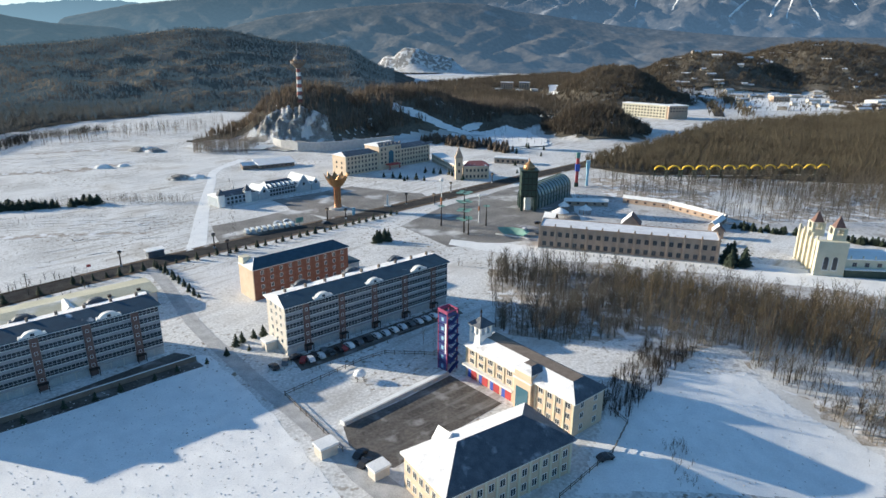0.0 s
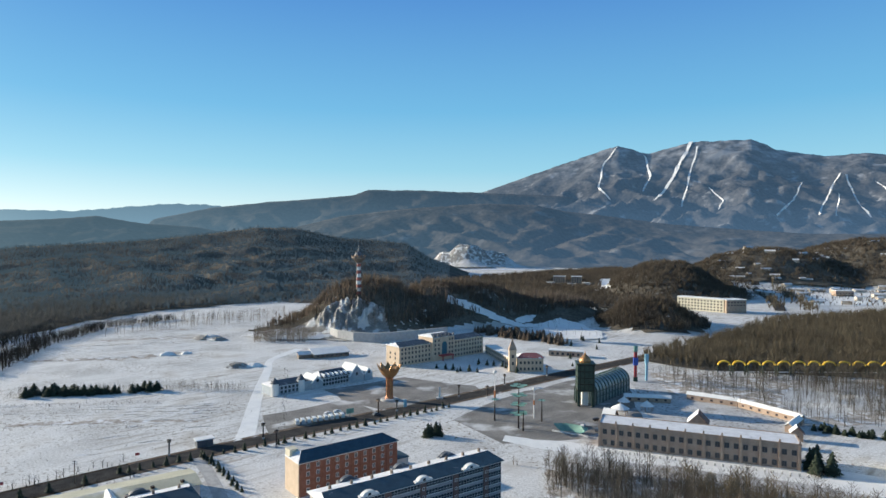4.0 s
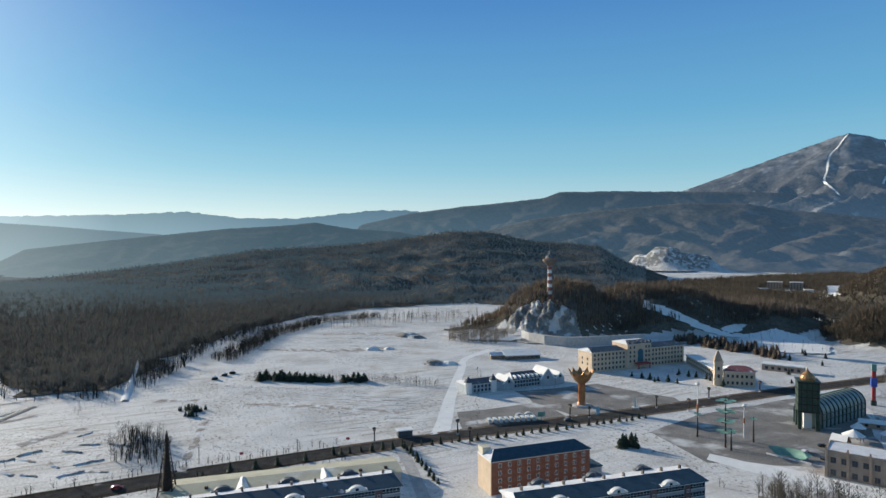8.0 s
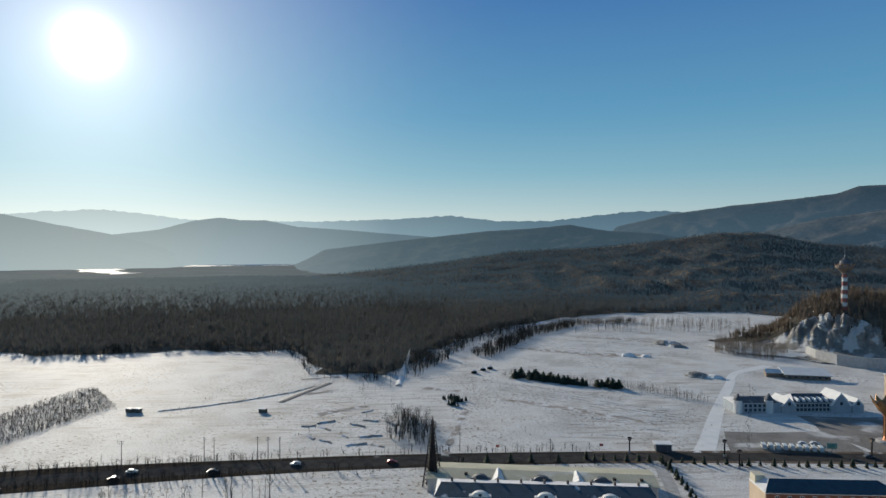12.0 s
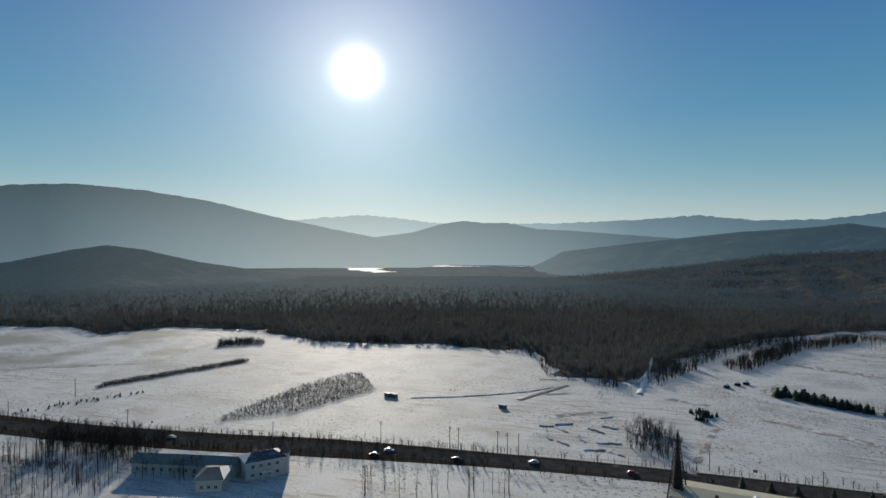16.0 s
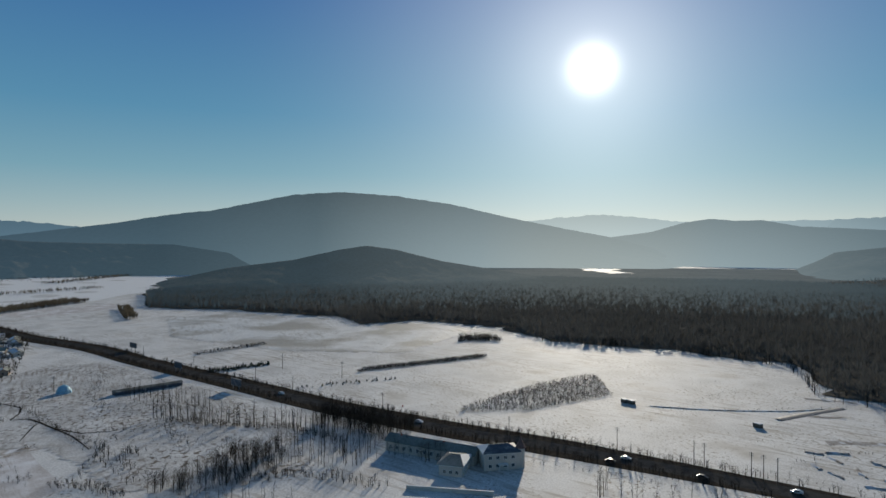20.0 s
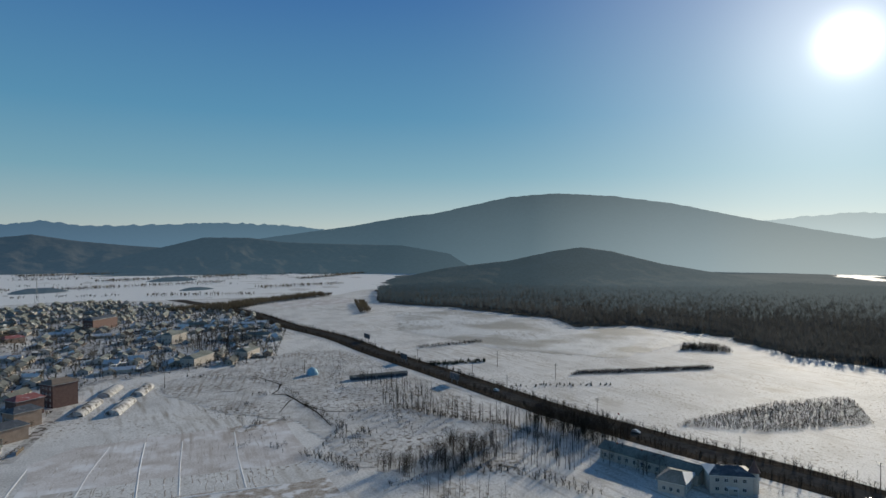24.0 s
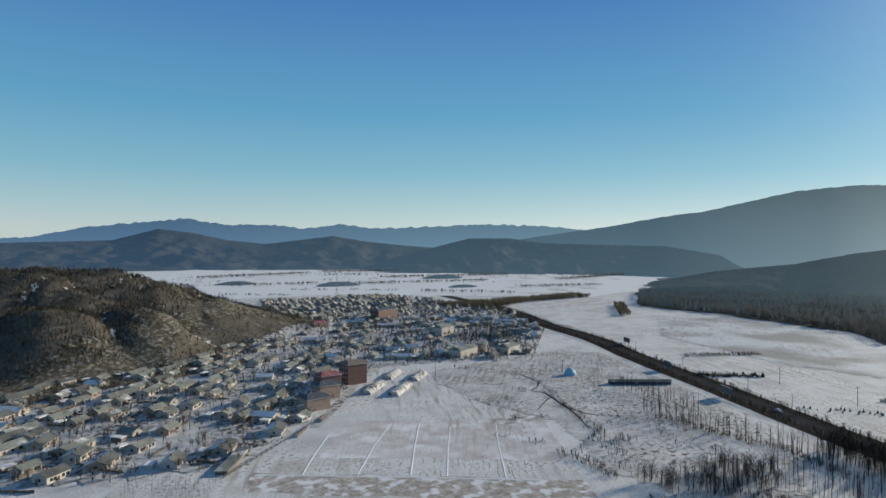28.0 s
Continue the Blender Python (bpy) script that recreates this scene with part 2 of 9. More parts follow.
DIRT = material("dry_grass", (0.11, 0.085, 0.065), (0.23, 0.18, 0.14), 0.2, 0.9, 0.5, spot=(0.6, 0.6, 0.61), spot_scale=0.12, spot_at=0.6, relief=0.3)
ROCK = material("rock_face", (0.2, 0.19, 0.18), (0.46, 0.44, 0.41), 0.12, 0.85, 1.0, spot=(0.78, 0.78, 0.77), spot_scale=0.09, spot_at=0.5, spot_soft=0.06, relief=5.0)
FAR_BARK = material("distant_bare_wood", (0.115, 0.112, 0.102), (0.18, 0.173, 0.156), 0.01, 0.95, 0, island=0.08, sheer=0.22)
VALLEY_BARK = material("valley_bare_wood", (0.085, 0.07, 0.055), (0.16, 0.132, 0.1), 0.012, 0.95, 0, island=0.2, sheer=0.3)
BARE = material("bare_tree_bark", (0.1, 0.086, 0.068), (0.205, 0.178, 0.14), 0.02, 0.9, 0, island=0.35)
# colour of dark scrub; on poplars it also holds their backlit shade
BRUSH = material("dark_brush", (0.035, 0.03, 0.024), (0.085, 0.07, 0.056), 0.05, 0.95, 0, island=0.3)
BIRCH = material("pale_bark", (0.2, 0.165, 0.13), (0.33, 0.27, 0.21), 0.02, 0.9, 0, island=0.3)
KHAKI = material("khaki_wood", (0.1, 0.084, 0.06), (0.18, 0.15, 0.105), 0.02, 0.95, 0, island=0.22, sheer=0.3)
SCREE = material("stony_brush", (0.06, 0.054, 0.038), (0.15, 0.13, 0.092), 0.35, 0.95, 0.8, fine=6, spot=(0.4, 0.39, 0.365), spot_scale=0.3, spot_at=0.48, spot_soft=0.3, relief=1.0)
OCHRE = material("ochre_twigs", (0.16, 0.12, 0.07), (0.28, 0.215, 0.13), 0.02, 0.9, 0, island=0.35)
PINE = material("pine_needles", (0.012, 0.022, 0.012), (0.04, 0.055, 0.03), 0.8, 0.85, 0.4, island=0.3)
LARCH = material("larch_plantation", (0.14, 0.115, 0.09), (0.24, 0.19, 0.15), 0.02, 0.9, 0, island=0.25, sheer=0.4)
FLOOR = material("forest_floor", (0.085, 0.075, 0.06), (0.16, 0.142, 0.115), 0.04, 0.95, 0.9, fine=9, spot=(0.24, 0.225, 0.2), spot_scale=0.05, spot_at=0.62, relief=1.5)
SLOPE = material("wooded_slope", (0.1, 0.09, 0.077), (0.17, 0.152, 0.128), 0.02, 0.95, 0.6, fine=7, spot=(0.2, 0.185, 0.16), spot_scale=0.02, spot_at=0.6, spot_soft=0.15, relief=4.0)
# far slopes and forest with haze painted in; the last number sets how much
HAZE_SLOPE = distance("wooded_slope_haze", (0.055, 0.05, 0.045), (0.13, 0.115, 0.1), 0.006, 6.0, 0.18, (0.19, 0.185, 0.18))
HAZE_SKI = distance("mountain_forest_haze", (0.045, 0.045, 0.048), (0.12, 0.115, 0.115), 0.006, 12.0, 0.3, (0.36, 0.36, 0.37), (430.0, 760.0))
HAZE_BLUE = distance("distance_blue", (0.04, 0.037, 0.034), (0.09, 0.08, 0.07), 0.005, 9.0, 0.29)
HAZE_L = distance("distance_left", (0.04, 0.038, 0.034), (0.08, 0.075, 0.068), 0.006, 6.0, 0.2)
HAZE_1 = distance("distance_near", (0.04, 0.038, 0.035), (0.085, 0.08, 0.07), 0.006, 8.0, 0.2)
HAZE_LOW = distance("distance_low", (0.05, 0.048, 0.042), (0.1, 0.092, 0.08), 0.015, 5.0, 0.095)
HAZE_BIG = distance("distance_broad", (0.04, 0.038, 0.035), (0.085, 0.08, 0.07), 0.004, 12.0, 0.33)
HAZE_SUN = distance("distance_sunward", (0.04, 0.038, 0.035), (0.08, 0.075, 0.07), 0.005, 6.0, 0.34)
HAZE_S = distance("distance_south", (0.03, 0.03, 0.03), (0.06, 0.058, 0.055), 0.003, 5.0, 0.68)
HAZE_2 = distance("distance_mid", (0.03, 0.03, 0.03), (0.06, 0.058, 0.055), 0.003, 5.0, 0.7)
HAZE_FOREST = distance("leafless_forest_haze", (0.1, 0.095, 0.085), (0.16, 0.15, 0.135), 0.01, 3.0, 0.08)
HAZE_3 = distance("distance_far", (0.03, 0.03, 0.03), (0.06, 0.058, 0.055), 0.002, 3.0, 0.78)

# ---- tools ----


def mesh_object(name, verts, faces, mat, parent=None, smooth=False):
    me = bpy.data.meshes.new(name)
    me.from_pydata([tuple(v) for v in verts], [], [tuple(f) for f in faces])
    me.materials.append(mat)
    if smooth:
        me.polygons.foreach_set("use_smooth", [True] * len(me.polygons))
    me.update()
    ob = new(name, me)
    ob.parent = parent
    return ob


def tri_mesh(name, verts, tris, mat):
    """A large mesh from arrays of points and triangles."""
    me = bpy.data.meshes.new(name)
    me.vertices.add(len(verts))
    me.vertices.foreach_set("co", np.ascontiguousarray(verts, dtype=np.float32).ravel())
    me.loops.add(len(tris) * 3)
    me.loops.foreach_set("vertex_index", np.ascontiguousarray(tris, dtype=np.int32).ravel())
    me.polygons.add(len(tris))
    me.polygons.foreach_set("loop_start", np.arange(0, len(tris) * 3, 3, dtype=np.int32))
    me.materials.append(mat)
    me.update(calc_edges=True)
    return new(name, me)


def part(name, bm, mat, parent, label=""):
    me = bpy.data.meshes.new(name)
    bm.to_mesh(me)
    bm.free()
    me.materials.append(mat)
    ob = new(name, me)
    ob.parent = parent
    if label:
        tagged(ob, label)
    return ob


def shared(name, data, parent, m=None):
    ob = new(name, data)
    ob.parent = parent
    if m is not None:
        ob.matrix_local = m
    return ob


def thing(name, x, y, z=0.0, turn=0.0, label="", category="", group=""):
    ob = new(name)
    ob.matrix_world = pose(x, y, z, 0, 0, turn)
    return tagged(ob, label, category, group)


def box(bm, x0, x1, y0, y1, z0, z1):
    v = [bm.verts.new((x, y, z)) for z in (z0, z1) for x, y in ((x0, y0), (x1, y0), (x1, y1), (x0, y1))]
    for f in ((3, 2, 1, 0), (4, 5, 6, 7), (0, 1, 5, 4), (1, 2, 6, 5), (2, 3, 7, 6), (3, 0, 4, 7)):
        bm.faces.new([v[i] for i in f])
    return bm


def boxes(*dims):
    bm = bmesh.new()
    for d in dims:
        box(bm, *d)
    return bm


def poly(points, faces):
    bm = bmesh.new()
    v = [bm.verts.new(p) for p in points]
    for f in faces:
        bm.faces.new([v[i] for i in f])
    return bm


def lathe(profile, n=12, cx=0.0, cy=0.0):
    """A turned body from (radius, height) pairs."""
    bm = bmesh.new()
    rings = []
    for r, z in profile:
        rings.append([bm.verts.new((cx + max(r, 0.01) * math.cos(2 * math.pi * k / n), cy + max(r, 0.01) * math.sin(2 * math.pi * k / n), z)) for k in range(n)])
    for lo, hi in zip(rings, rings[1:]):
        for k in range(n):
            bm.faces.new((lo[k], lo[(k + 1) % n], hi[(k + 1) % n], hi[k]))
    bm.faces.new(list(reversed(rings[0])))
    bm.faces.new(rings[-1])
    return bm


def inside(px, py, pts):
    hit = np.zeros(np.shape(px), bool)
    for (x0, y0), (x1, y1) in zip(pts, pts[1:] + pts[:1]):
        cross = ((y0 > py) != (y1 > py)) & (px < (x1 - x0) * (py - y0) / (y1 - y0 + 1e-9) + x0)
        hit ^= cross
    return hit


def along(points, step):
    """Points at even steps along a line, with the way there."""
    out = []
    for (x0, y0), (x1, y1) in zip(points, points[1:]):
        d = math.hypot(x1 - x0, y1 - y0)
        n = max(1, int(d / step))
        out += [(x0 + (x1 - x0) * k / n, y0 + (y1 - y0) * k / n, math.degrees(math.atan2(y1 - y0, x1 - x0))) for k in range(n)]
    return out


# ---- terrain ----
KNOLLS = [  # centre, half widths, turn, height
    (-135, 672, 62, 46, 10, 46), (-40, 725, 90, 55, 18, 40), (60, 770, 70, 70, 0, 22),
    (175, 705, 45, 55, 0, 22), (312, 1150, 88, 150, -10, 50),
    (-50, -690, 160, 125, 0, 68), (-165, -695, 225, 115, -21, 66), (-160, -560, 60, 66, 0, 40), (-222, -552, 48, 60, 0, 36),
    (620, 1450, 200, 160, 30, 70), (-88, 2125, 80, 60, 0, 74), (-160, 2125, 50, 50, 0, 46), (-5, 2130, 80, 55, 0, 48), (900, 1500, 240, 220, 0, 95),
]


def rough_noise(x, y, s):
    return np.sin(x * s + 1.3 * np.sin(y * s * 0.7)) * np.cos(y * s * 1.1 + 1.7 * np.sin(x * s * 0.6))


def height(x, y):
    """The ground's height at x, y."""
    x, y = np.asarray(x, float), np.asarray(y, float)
    z = np.zeros(np.broadcast(x, y).shape)
    for cx, cy, sx, sy, turn, h in KNOLLS:
        c, s = math.cos(radians(turn)), math.sin(radians(turn))
        u, v = ((x - cx) * c + (y - cy) * s) / sx, ((y - cy) * c - (x - cx) * s) / sy
        z = np.maximum(z, h * 1.06 * np.exp(-(u * u + v * v) ** 1.4) - 0.06 * h)
    z = z - 6.5 * np.exp(-((((x - 115) ** 2 + (y - 112) ** 2) / 48 ** 2) ** 1.5))  # hollow added beside the station to stretch the building's shadow
    far = np.clip((np.hypot(x, y) - 150) / 500, 0, 1)
    z += far * (0.25 * rough_noise(x, y, 0.03)) + np.clip(z, 0, 40) * 0.09 * (rough_noise(x, y, 0.05) + 0.6 * rough_noise(x + 40, y, 0.12))
    return z


rings = np.concatenate([np.linspace(1, 300, 60), np.linspace(306, 1000, 110), np.geomspace(1012, 4850, 60)])
turns = np.linspace(0, 2 * math.pi, 541)[:-1]
RR, AA = np.meshgrid(rings, turns, indexing="ij")
GX, GY = -RR * np.sin(AA), RR * np.cos(AA)
gv = np.stack([GX, GY, height(GX, GY)], -1).reshape(-1, 3)
nr, na = RR.shape
i0 = (np.arange(nr - 1)[:, None] * na + np.arange(na)[None]).ravel()
i1 = (np.arange(nr - 1)[:, None] * na + (np.arange(na)[None] + 1) % na).ravel()
ground = tri_mesh("ground", gv, np.concatenate([np.stack([i0, i1, i1 + na], 1), np.stack([i0, i1 + na, i0 + na], 1)]), SNOW)
ground.data.polygons.foreach_set("use_smooth", [True] * len(ground.data.polygons))
tagged(ground, "snow-covered valley floor with dry grass showing through", "ground", kind="structure")


class Ridge:
    """A wooded range seen against the sky: its crest by bearing and rise, at one distance, with spurs before and behind it."""

    def __init__(self, name, dist, crest, front, back, mat, label, spurs=0.16, spur_size=260.0, kind="structure", na=160, nr=44, jag=0.004):
        self.jag = jag
        crest = sorted(crest)
        self.az, self.el = np.array([c[0] for c in crest]), np.array([c[1] for c in crest])
        self.dist, self.front, self.back, self.spurs, self.size = dist, front, back, spurs, spur_size
        az = np.linspace(self.az[0] - 1.5, self.az[-1] + 1.5, na)
        s = np.concatenate([np.linspace(-1, 0, nr), np.linspace(0.08, 1, 10)])
        A, S = np.meshgrid(az, s, indexing="ij")
        r = dist + np.where(S < 0, S * front, S * back)
        z = self.z(A, r)
        v = np.stack([-r * np.sin(np.radians(A)), r * np.cos(np.radians(A)), z], -1).reshape(-1, 3)
        n, k = A.shape
        i = (np.arange(n - 1)[:, None] * k + np.arange(k - 1)[None]).ravel()
        self.ob = tri_mesh(name, v, np.concatenate([np.stack([i, i + 1, i + k + 1], 1), np.stack([i, i + k + 1, i + k], 1)]), mat)
        self.ob.data.polygons.foreach_set("use_smooth", [True] * len(self.ob.data.polygons))
        tagged(self.ob, label, "hill", kind=kind)

    def z(self, az, r):
        top = EYE + self.dist * np.tan(np.radians(np.interp(az, self.az, self.el)))
        ends = np.clip((az - self.az[0] + 1.5) / 3, 0, 1) * np.clip((self.az[-1] + 1.5 - az) / 3, 0, 1)
        s = np.where(r < self.dist, (self.dist - r) / self.front, (r - self.dist) / self.back)
        s = np.clip(s, 0, 1)
        shape = (1 - s) ** 1.25 * (1 - 0.15 * np.sin(s * math.pi))
        x, y = -r * np.sin(np.radians(az)), r * np.cos(np.radians(az))
        q = 2 * math.pi / self.size
        n = 0.5 * rough_noise(x, y, q * 0.5) + 0.75 * (0.55 - 1.6 * np.abs(rough_noise(x + 90, y - 30, q * 0.8))) + 0.4 * (0.5 - 1.5 * np.abs(rough_noise(x, y + 70, q * 1.9))) + 0.12 * rough_noise(x, y + 70, q * 4.1)
        body = top * shape + self.spurs * top * n * np.sin(np.clip(s, 0, 1) * math.pi) * 0.8
        fine = top * self.jag * (rough_noise(x, y, q * 4) + rough_noise(x + 50, y, q * 7))
        return np.where(s >= 1, -6.0, body * ends + fine * (s < 1) - 6 * (1 - ends) - 3 * s)

    def on_slope(self, az, el):
        """The point of the front slope seen at a bearing and a rise."""
        r = np.linspace(self.dist - self.front, self.dist, 400)
        up = np.degrees(np.arctan2(self.z(np.full(400, az), r) - EYE, r))
        k = int(np.argmax(up >= el)) if np.any(up >= el) else 399
        return Vector((-r[k] * math.sin(radians(az)), r[k] * math.cos(radians(az)), float(self.z(np.array([az]), r[k:k + 1])[0])))


# the far ranges glow faintly: their materials hold the haze as emission
SKI = Ridge("ski_mountain", 4550, [(3, 3.6), (0, 4.69), (-5.6, 6.61), (-11.0, 8.33), (-13.5, 7.53), (-17.1, 8.36), (-21.7, 8.36), (-23.5, 7.43), (-26.8, 6.68), (-29.5, 6.72), (-32.9, 6.26), (-35.7, 6.46), (-42, 5.0), (-55, 3.0)], 1900, 200, HAZE_SKI, "tall forested mountain with snowy ski runs", 0.12, 700, na=260, nr=70)
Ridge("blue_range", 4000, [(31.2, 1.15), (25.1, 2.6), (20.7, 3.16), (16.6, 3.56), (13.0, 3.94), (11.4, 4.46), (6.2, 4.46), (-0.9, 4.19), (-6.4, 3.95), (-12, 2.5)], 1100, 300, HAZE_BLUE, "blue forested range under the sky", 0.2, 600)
Ridge("foothills", 3000, [(26, -0.6), (21.2, 0.19), (14.0, 2.02), (8.8, 2.7), (1.1, 3.29), (-3.9, 3.14), (-6.4, 2.6), (-9.2, 2.27), (-15.5, 1.4), (-21.6, 0.9), (-25.9, 0.6), (-40, 0.6)], 900, 500, HAZE_SLOPE, "brown wooded foothills below the ski mountain", 0.15, 420, na=220)
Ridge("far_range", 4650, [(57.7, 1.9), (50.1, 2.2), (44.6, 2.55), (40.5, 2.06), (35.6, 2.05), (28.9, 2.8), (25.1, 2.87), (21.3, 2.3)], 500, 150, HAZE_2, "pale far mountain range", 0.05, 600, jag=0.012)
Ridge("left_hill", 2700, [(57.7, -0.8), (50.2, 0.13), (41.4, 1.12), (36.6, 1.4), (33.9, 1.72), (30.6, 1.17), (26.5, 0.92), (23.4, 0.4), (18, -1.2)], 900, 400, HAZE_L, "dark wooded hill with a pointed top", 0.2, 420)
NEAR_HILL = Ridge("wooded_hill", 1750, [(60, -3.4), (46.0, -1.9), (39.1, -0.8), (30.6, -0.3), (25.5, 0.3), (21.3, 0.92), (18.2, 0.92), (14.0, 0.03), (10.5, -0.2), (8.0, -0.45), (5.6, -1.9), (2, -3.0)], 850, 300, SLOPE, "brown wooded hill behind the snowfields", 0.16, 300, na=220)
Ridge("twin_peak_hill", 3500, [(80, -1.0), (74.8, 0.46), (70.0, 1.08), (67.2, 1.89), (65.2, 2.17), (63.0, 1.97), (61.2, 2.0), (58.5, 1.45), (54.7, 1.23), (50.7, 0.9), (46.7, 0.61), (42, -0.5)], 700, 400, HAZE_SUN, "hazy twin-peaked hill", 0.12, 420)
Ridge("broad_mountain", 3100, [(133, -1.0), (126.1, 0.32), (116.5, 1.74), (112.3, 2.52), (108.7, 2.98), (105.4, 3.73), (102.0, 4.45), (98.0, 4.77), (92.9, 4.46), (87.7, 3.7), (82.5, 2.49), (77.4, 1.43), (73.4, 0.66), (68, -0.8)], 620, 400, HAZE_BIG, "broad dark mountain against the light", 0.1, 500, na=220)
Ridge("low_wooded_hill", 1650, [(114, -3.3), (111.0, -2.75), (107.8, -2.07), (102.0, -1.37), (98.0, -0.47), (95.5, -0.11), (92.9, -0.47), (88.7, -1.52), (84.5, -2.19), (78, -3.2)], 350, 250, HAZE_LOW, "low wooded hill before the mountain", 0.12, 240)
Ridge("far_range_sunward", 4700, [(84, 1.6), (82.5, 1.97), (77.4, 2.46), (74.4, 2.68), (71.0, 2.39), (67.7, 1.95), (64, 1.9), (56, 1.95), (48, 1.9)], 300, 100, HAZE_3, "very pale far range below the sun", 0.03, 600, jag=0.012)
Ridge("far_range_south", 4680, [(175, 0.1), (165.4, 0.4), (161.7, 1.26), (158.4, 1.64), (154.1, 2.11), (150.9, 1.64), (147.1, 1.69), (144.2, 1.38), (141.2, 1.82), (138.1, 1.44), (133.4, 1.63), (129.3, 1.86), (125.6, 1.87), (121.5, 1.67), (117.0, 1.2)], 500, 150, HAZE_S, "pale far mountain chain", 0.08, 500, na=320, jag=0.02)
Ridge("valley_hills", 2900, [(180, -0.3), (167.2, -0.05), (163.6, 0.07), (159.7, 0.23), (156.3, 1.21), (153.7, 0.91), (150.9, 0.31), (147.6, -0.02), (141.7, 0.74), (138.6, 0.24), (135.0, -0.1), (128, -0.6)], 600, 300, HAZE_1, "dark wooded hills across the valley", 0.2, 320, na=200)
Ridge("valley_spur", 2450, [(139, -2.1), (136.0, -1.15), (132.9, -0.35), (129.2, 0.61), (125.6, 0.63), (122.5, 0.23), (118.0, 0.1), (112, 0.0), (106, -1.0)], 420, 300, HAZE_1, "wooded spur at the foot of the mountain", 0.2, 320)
Ridge("hills_behind", 3600, [(184, -0.2), (210, 2.0), (240, 1.0), (270, 2.6), (300, 1.4), (316, 2.5), (326, 2.0)], 900, 500, HAZE_SLOPE, "wooded hills closing the valley", 0.2, 420)


def ribbon(name, pts, widths, mat, label="", lift=0.05, category="road", sag=True):
    """A strip draped on the ground along a line; widths: one, or one at each point."""
    fine = []
    w = widths if isinstance(widths, (list, tuple)) else [widths] * len(pts)
    for k in range(len(pts) - 1):
        d = math.hypot(pts[k + 1][0] - pts[k][0], pts[k + 1][1] - pts[k][1])
        n = max(1, int(d / 12))
        for j in range(n + (k == len(pts) - 2)):
            f = j / n
            p = [pts[max(k - 1, 0)], pts[k], pts[k + 1], pts[min(k + 2, len(pts) - 1)]]
            q = [0.5 * (2 * p[1][i] + (p[2][i] - p[0][i]) * f + (2 * p[0][i] - 5 * p[1][i] + 4 * p[2][i] - p[3][i]) * f * f + (3 * p[1][i] - p[0][i] - 3 * p[2][i] + p[3][i]) * f ** 3) for i in (0, 1)]
            fine.append((q[0], q[1], w[k] * (1 - f) + w[k + 1] * f))
    v, f = [], []
    for k, (x, y, wd) in enumerate(fine):
        a0, a1 = fine[max(k - 1, 0)], fine[min(k + 1, len(fine) - 1)]
        tx, ty = a1[0] - a0[0], a1[1] - a0[1]
        d = math.hypot(tx, ty) or 1
        for side in (-0.5, -0.17, 0.17, 0.5):
            px, py = x - ty / d * wd * side, y + tx / d * wd * side
            v.append((px, py, float(height(px, py)) + lift))
        if k:
            f += [(4 * k - 4 + j, 4 * k - 3 + j, 4 * k + 1 + j, 4 * k + j) for j in range(3)]
    ob = mesh_object(name, v, f, mat)
    return tagged(ob, label, category, kind="structure")


def patch(name, pts, mat, label="", lift=0.04, category="ground", step=14.0, wobble=2.0):
    """A piece of ground with an uneven edge, laid on the land."""
    edge = []
    for x, y, _ in along(pts + pts[:1], step):
        edge.append((x + RNG.uniform(-wobble, wobble), y + RNG.uniform(-wobble, wobble)))
    bm = bmesh.new()
    bm.faces.new([bm.verts.new((x, y, 0)) for x, y in edge])
    bmesh.ops.triangulate(bm, faces=bm.faces[:])
    if max(float(height(x, y)) for x, y in edge) > 1.0:
        bmesh.ops.subdivide_edges(bm, edges=bm.edges[:], cuts=3, use_grid_fill=True)
    for v in bm.verts:
        v.co.z = float(height(v.co.x, v.co.y)) + lift
    ob = part(name, bm, mat, None)
    return tagged(ob, label, category, kind="structure")


def cover(name, pts, mat, label, lift=0.25, step=5.0, category="slope"):
    """A sheet of other ground laid over the land inside an outline."""
    xs, ys = np.array([p[0] for p in pts]), np.array([p[1] for p in pts])
    nx, ny = int((xs.max() - xs.min()) / step) + 2, int((ys.max() - ys.min()) / step) + 2
    gx, gy = np.meshgrid(xs.min() + np.arange(nx) * step, ys.min() + np.arange(ny) * step, indexing="ij")
    gx = gx + np.sin(gy * 0.31) * step * 0.3
    ok = inside(gx + step / 2, gy + step / 2, pts)[:-1, :-1]
    z = height(gx, gy) + lift
    i = (np.arange(nx - 1)[:, None] * ny + np.arange(ny - 1)[None])[ok]
    ob = tri_mesh(name, np.stack([gx, gy, z], -1).reshape(-1, 3), np.concatenate([np.stack([i, i + ny, i + ny + 1], 1), np.stack([i, i + ny + 1, i + 1], 1)]), mat)
    ob.data.polygons.foreach_set("use_smooth", [True] * len(ob.data.polygons))
    return tagged(ob, label, category, kind="structure")


# ---- roads and fields ----
MAIN_ROAD = [(420, 800), (240, 640), (160, 550), (106, 495), (51, 443), (1, 390), (-44, 345), (-103, 288), (-147, 242), (-203, 178), (-243, 126), (-287, 62), (-320, 8), (-366, -58), (-434, -139), (-509, -232), (-574, -304), (-633, -395), (-735, -526), (-814, -664), (-900, -830)]
ribbon("main_road", MAIN_ROAD, 11.0, ROAD, "dark asphalt main road cleared of snow", 0.07)
ribbon("road_shoulder", [(x, y) for x, y in MAIN_ROAD[2:9]], 16.0, DIRT, "brown gravel shoulder of the main road", 0.05)
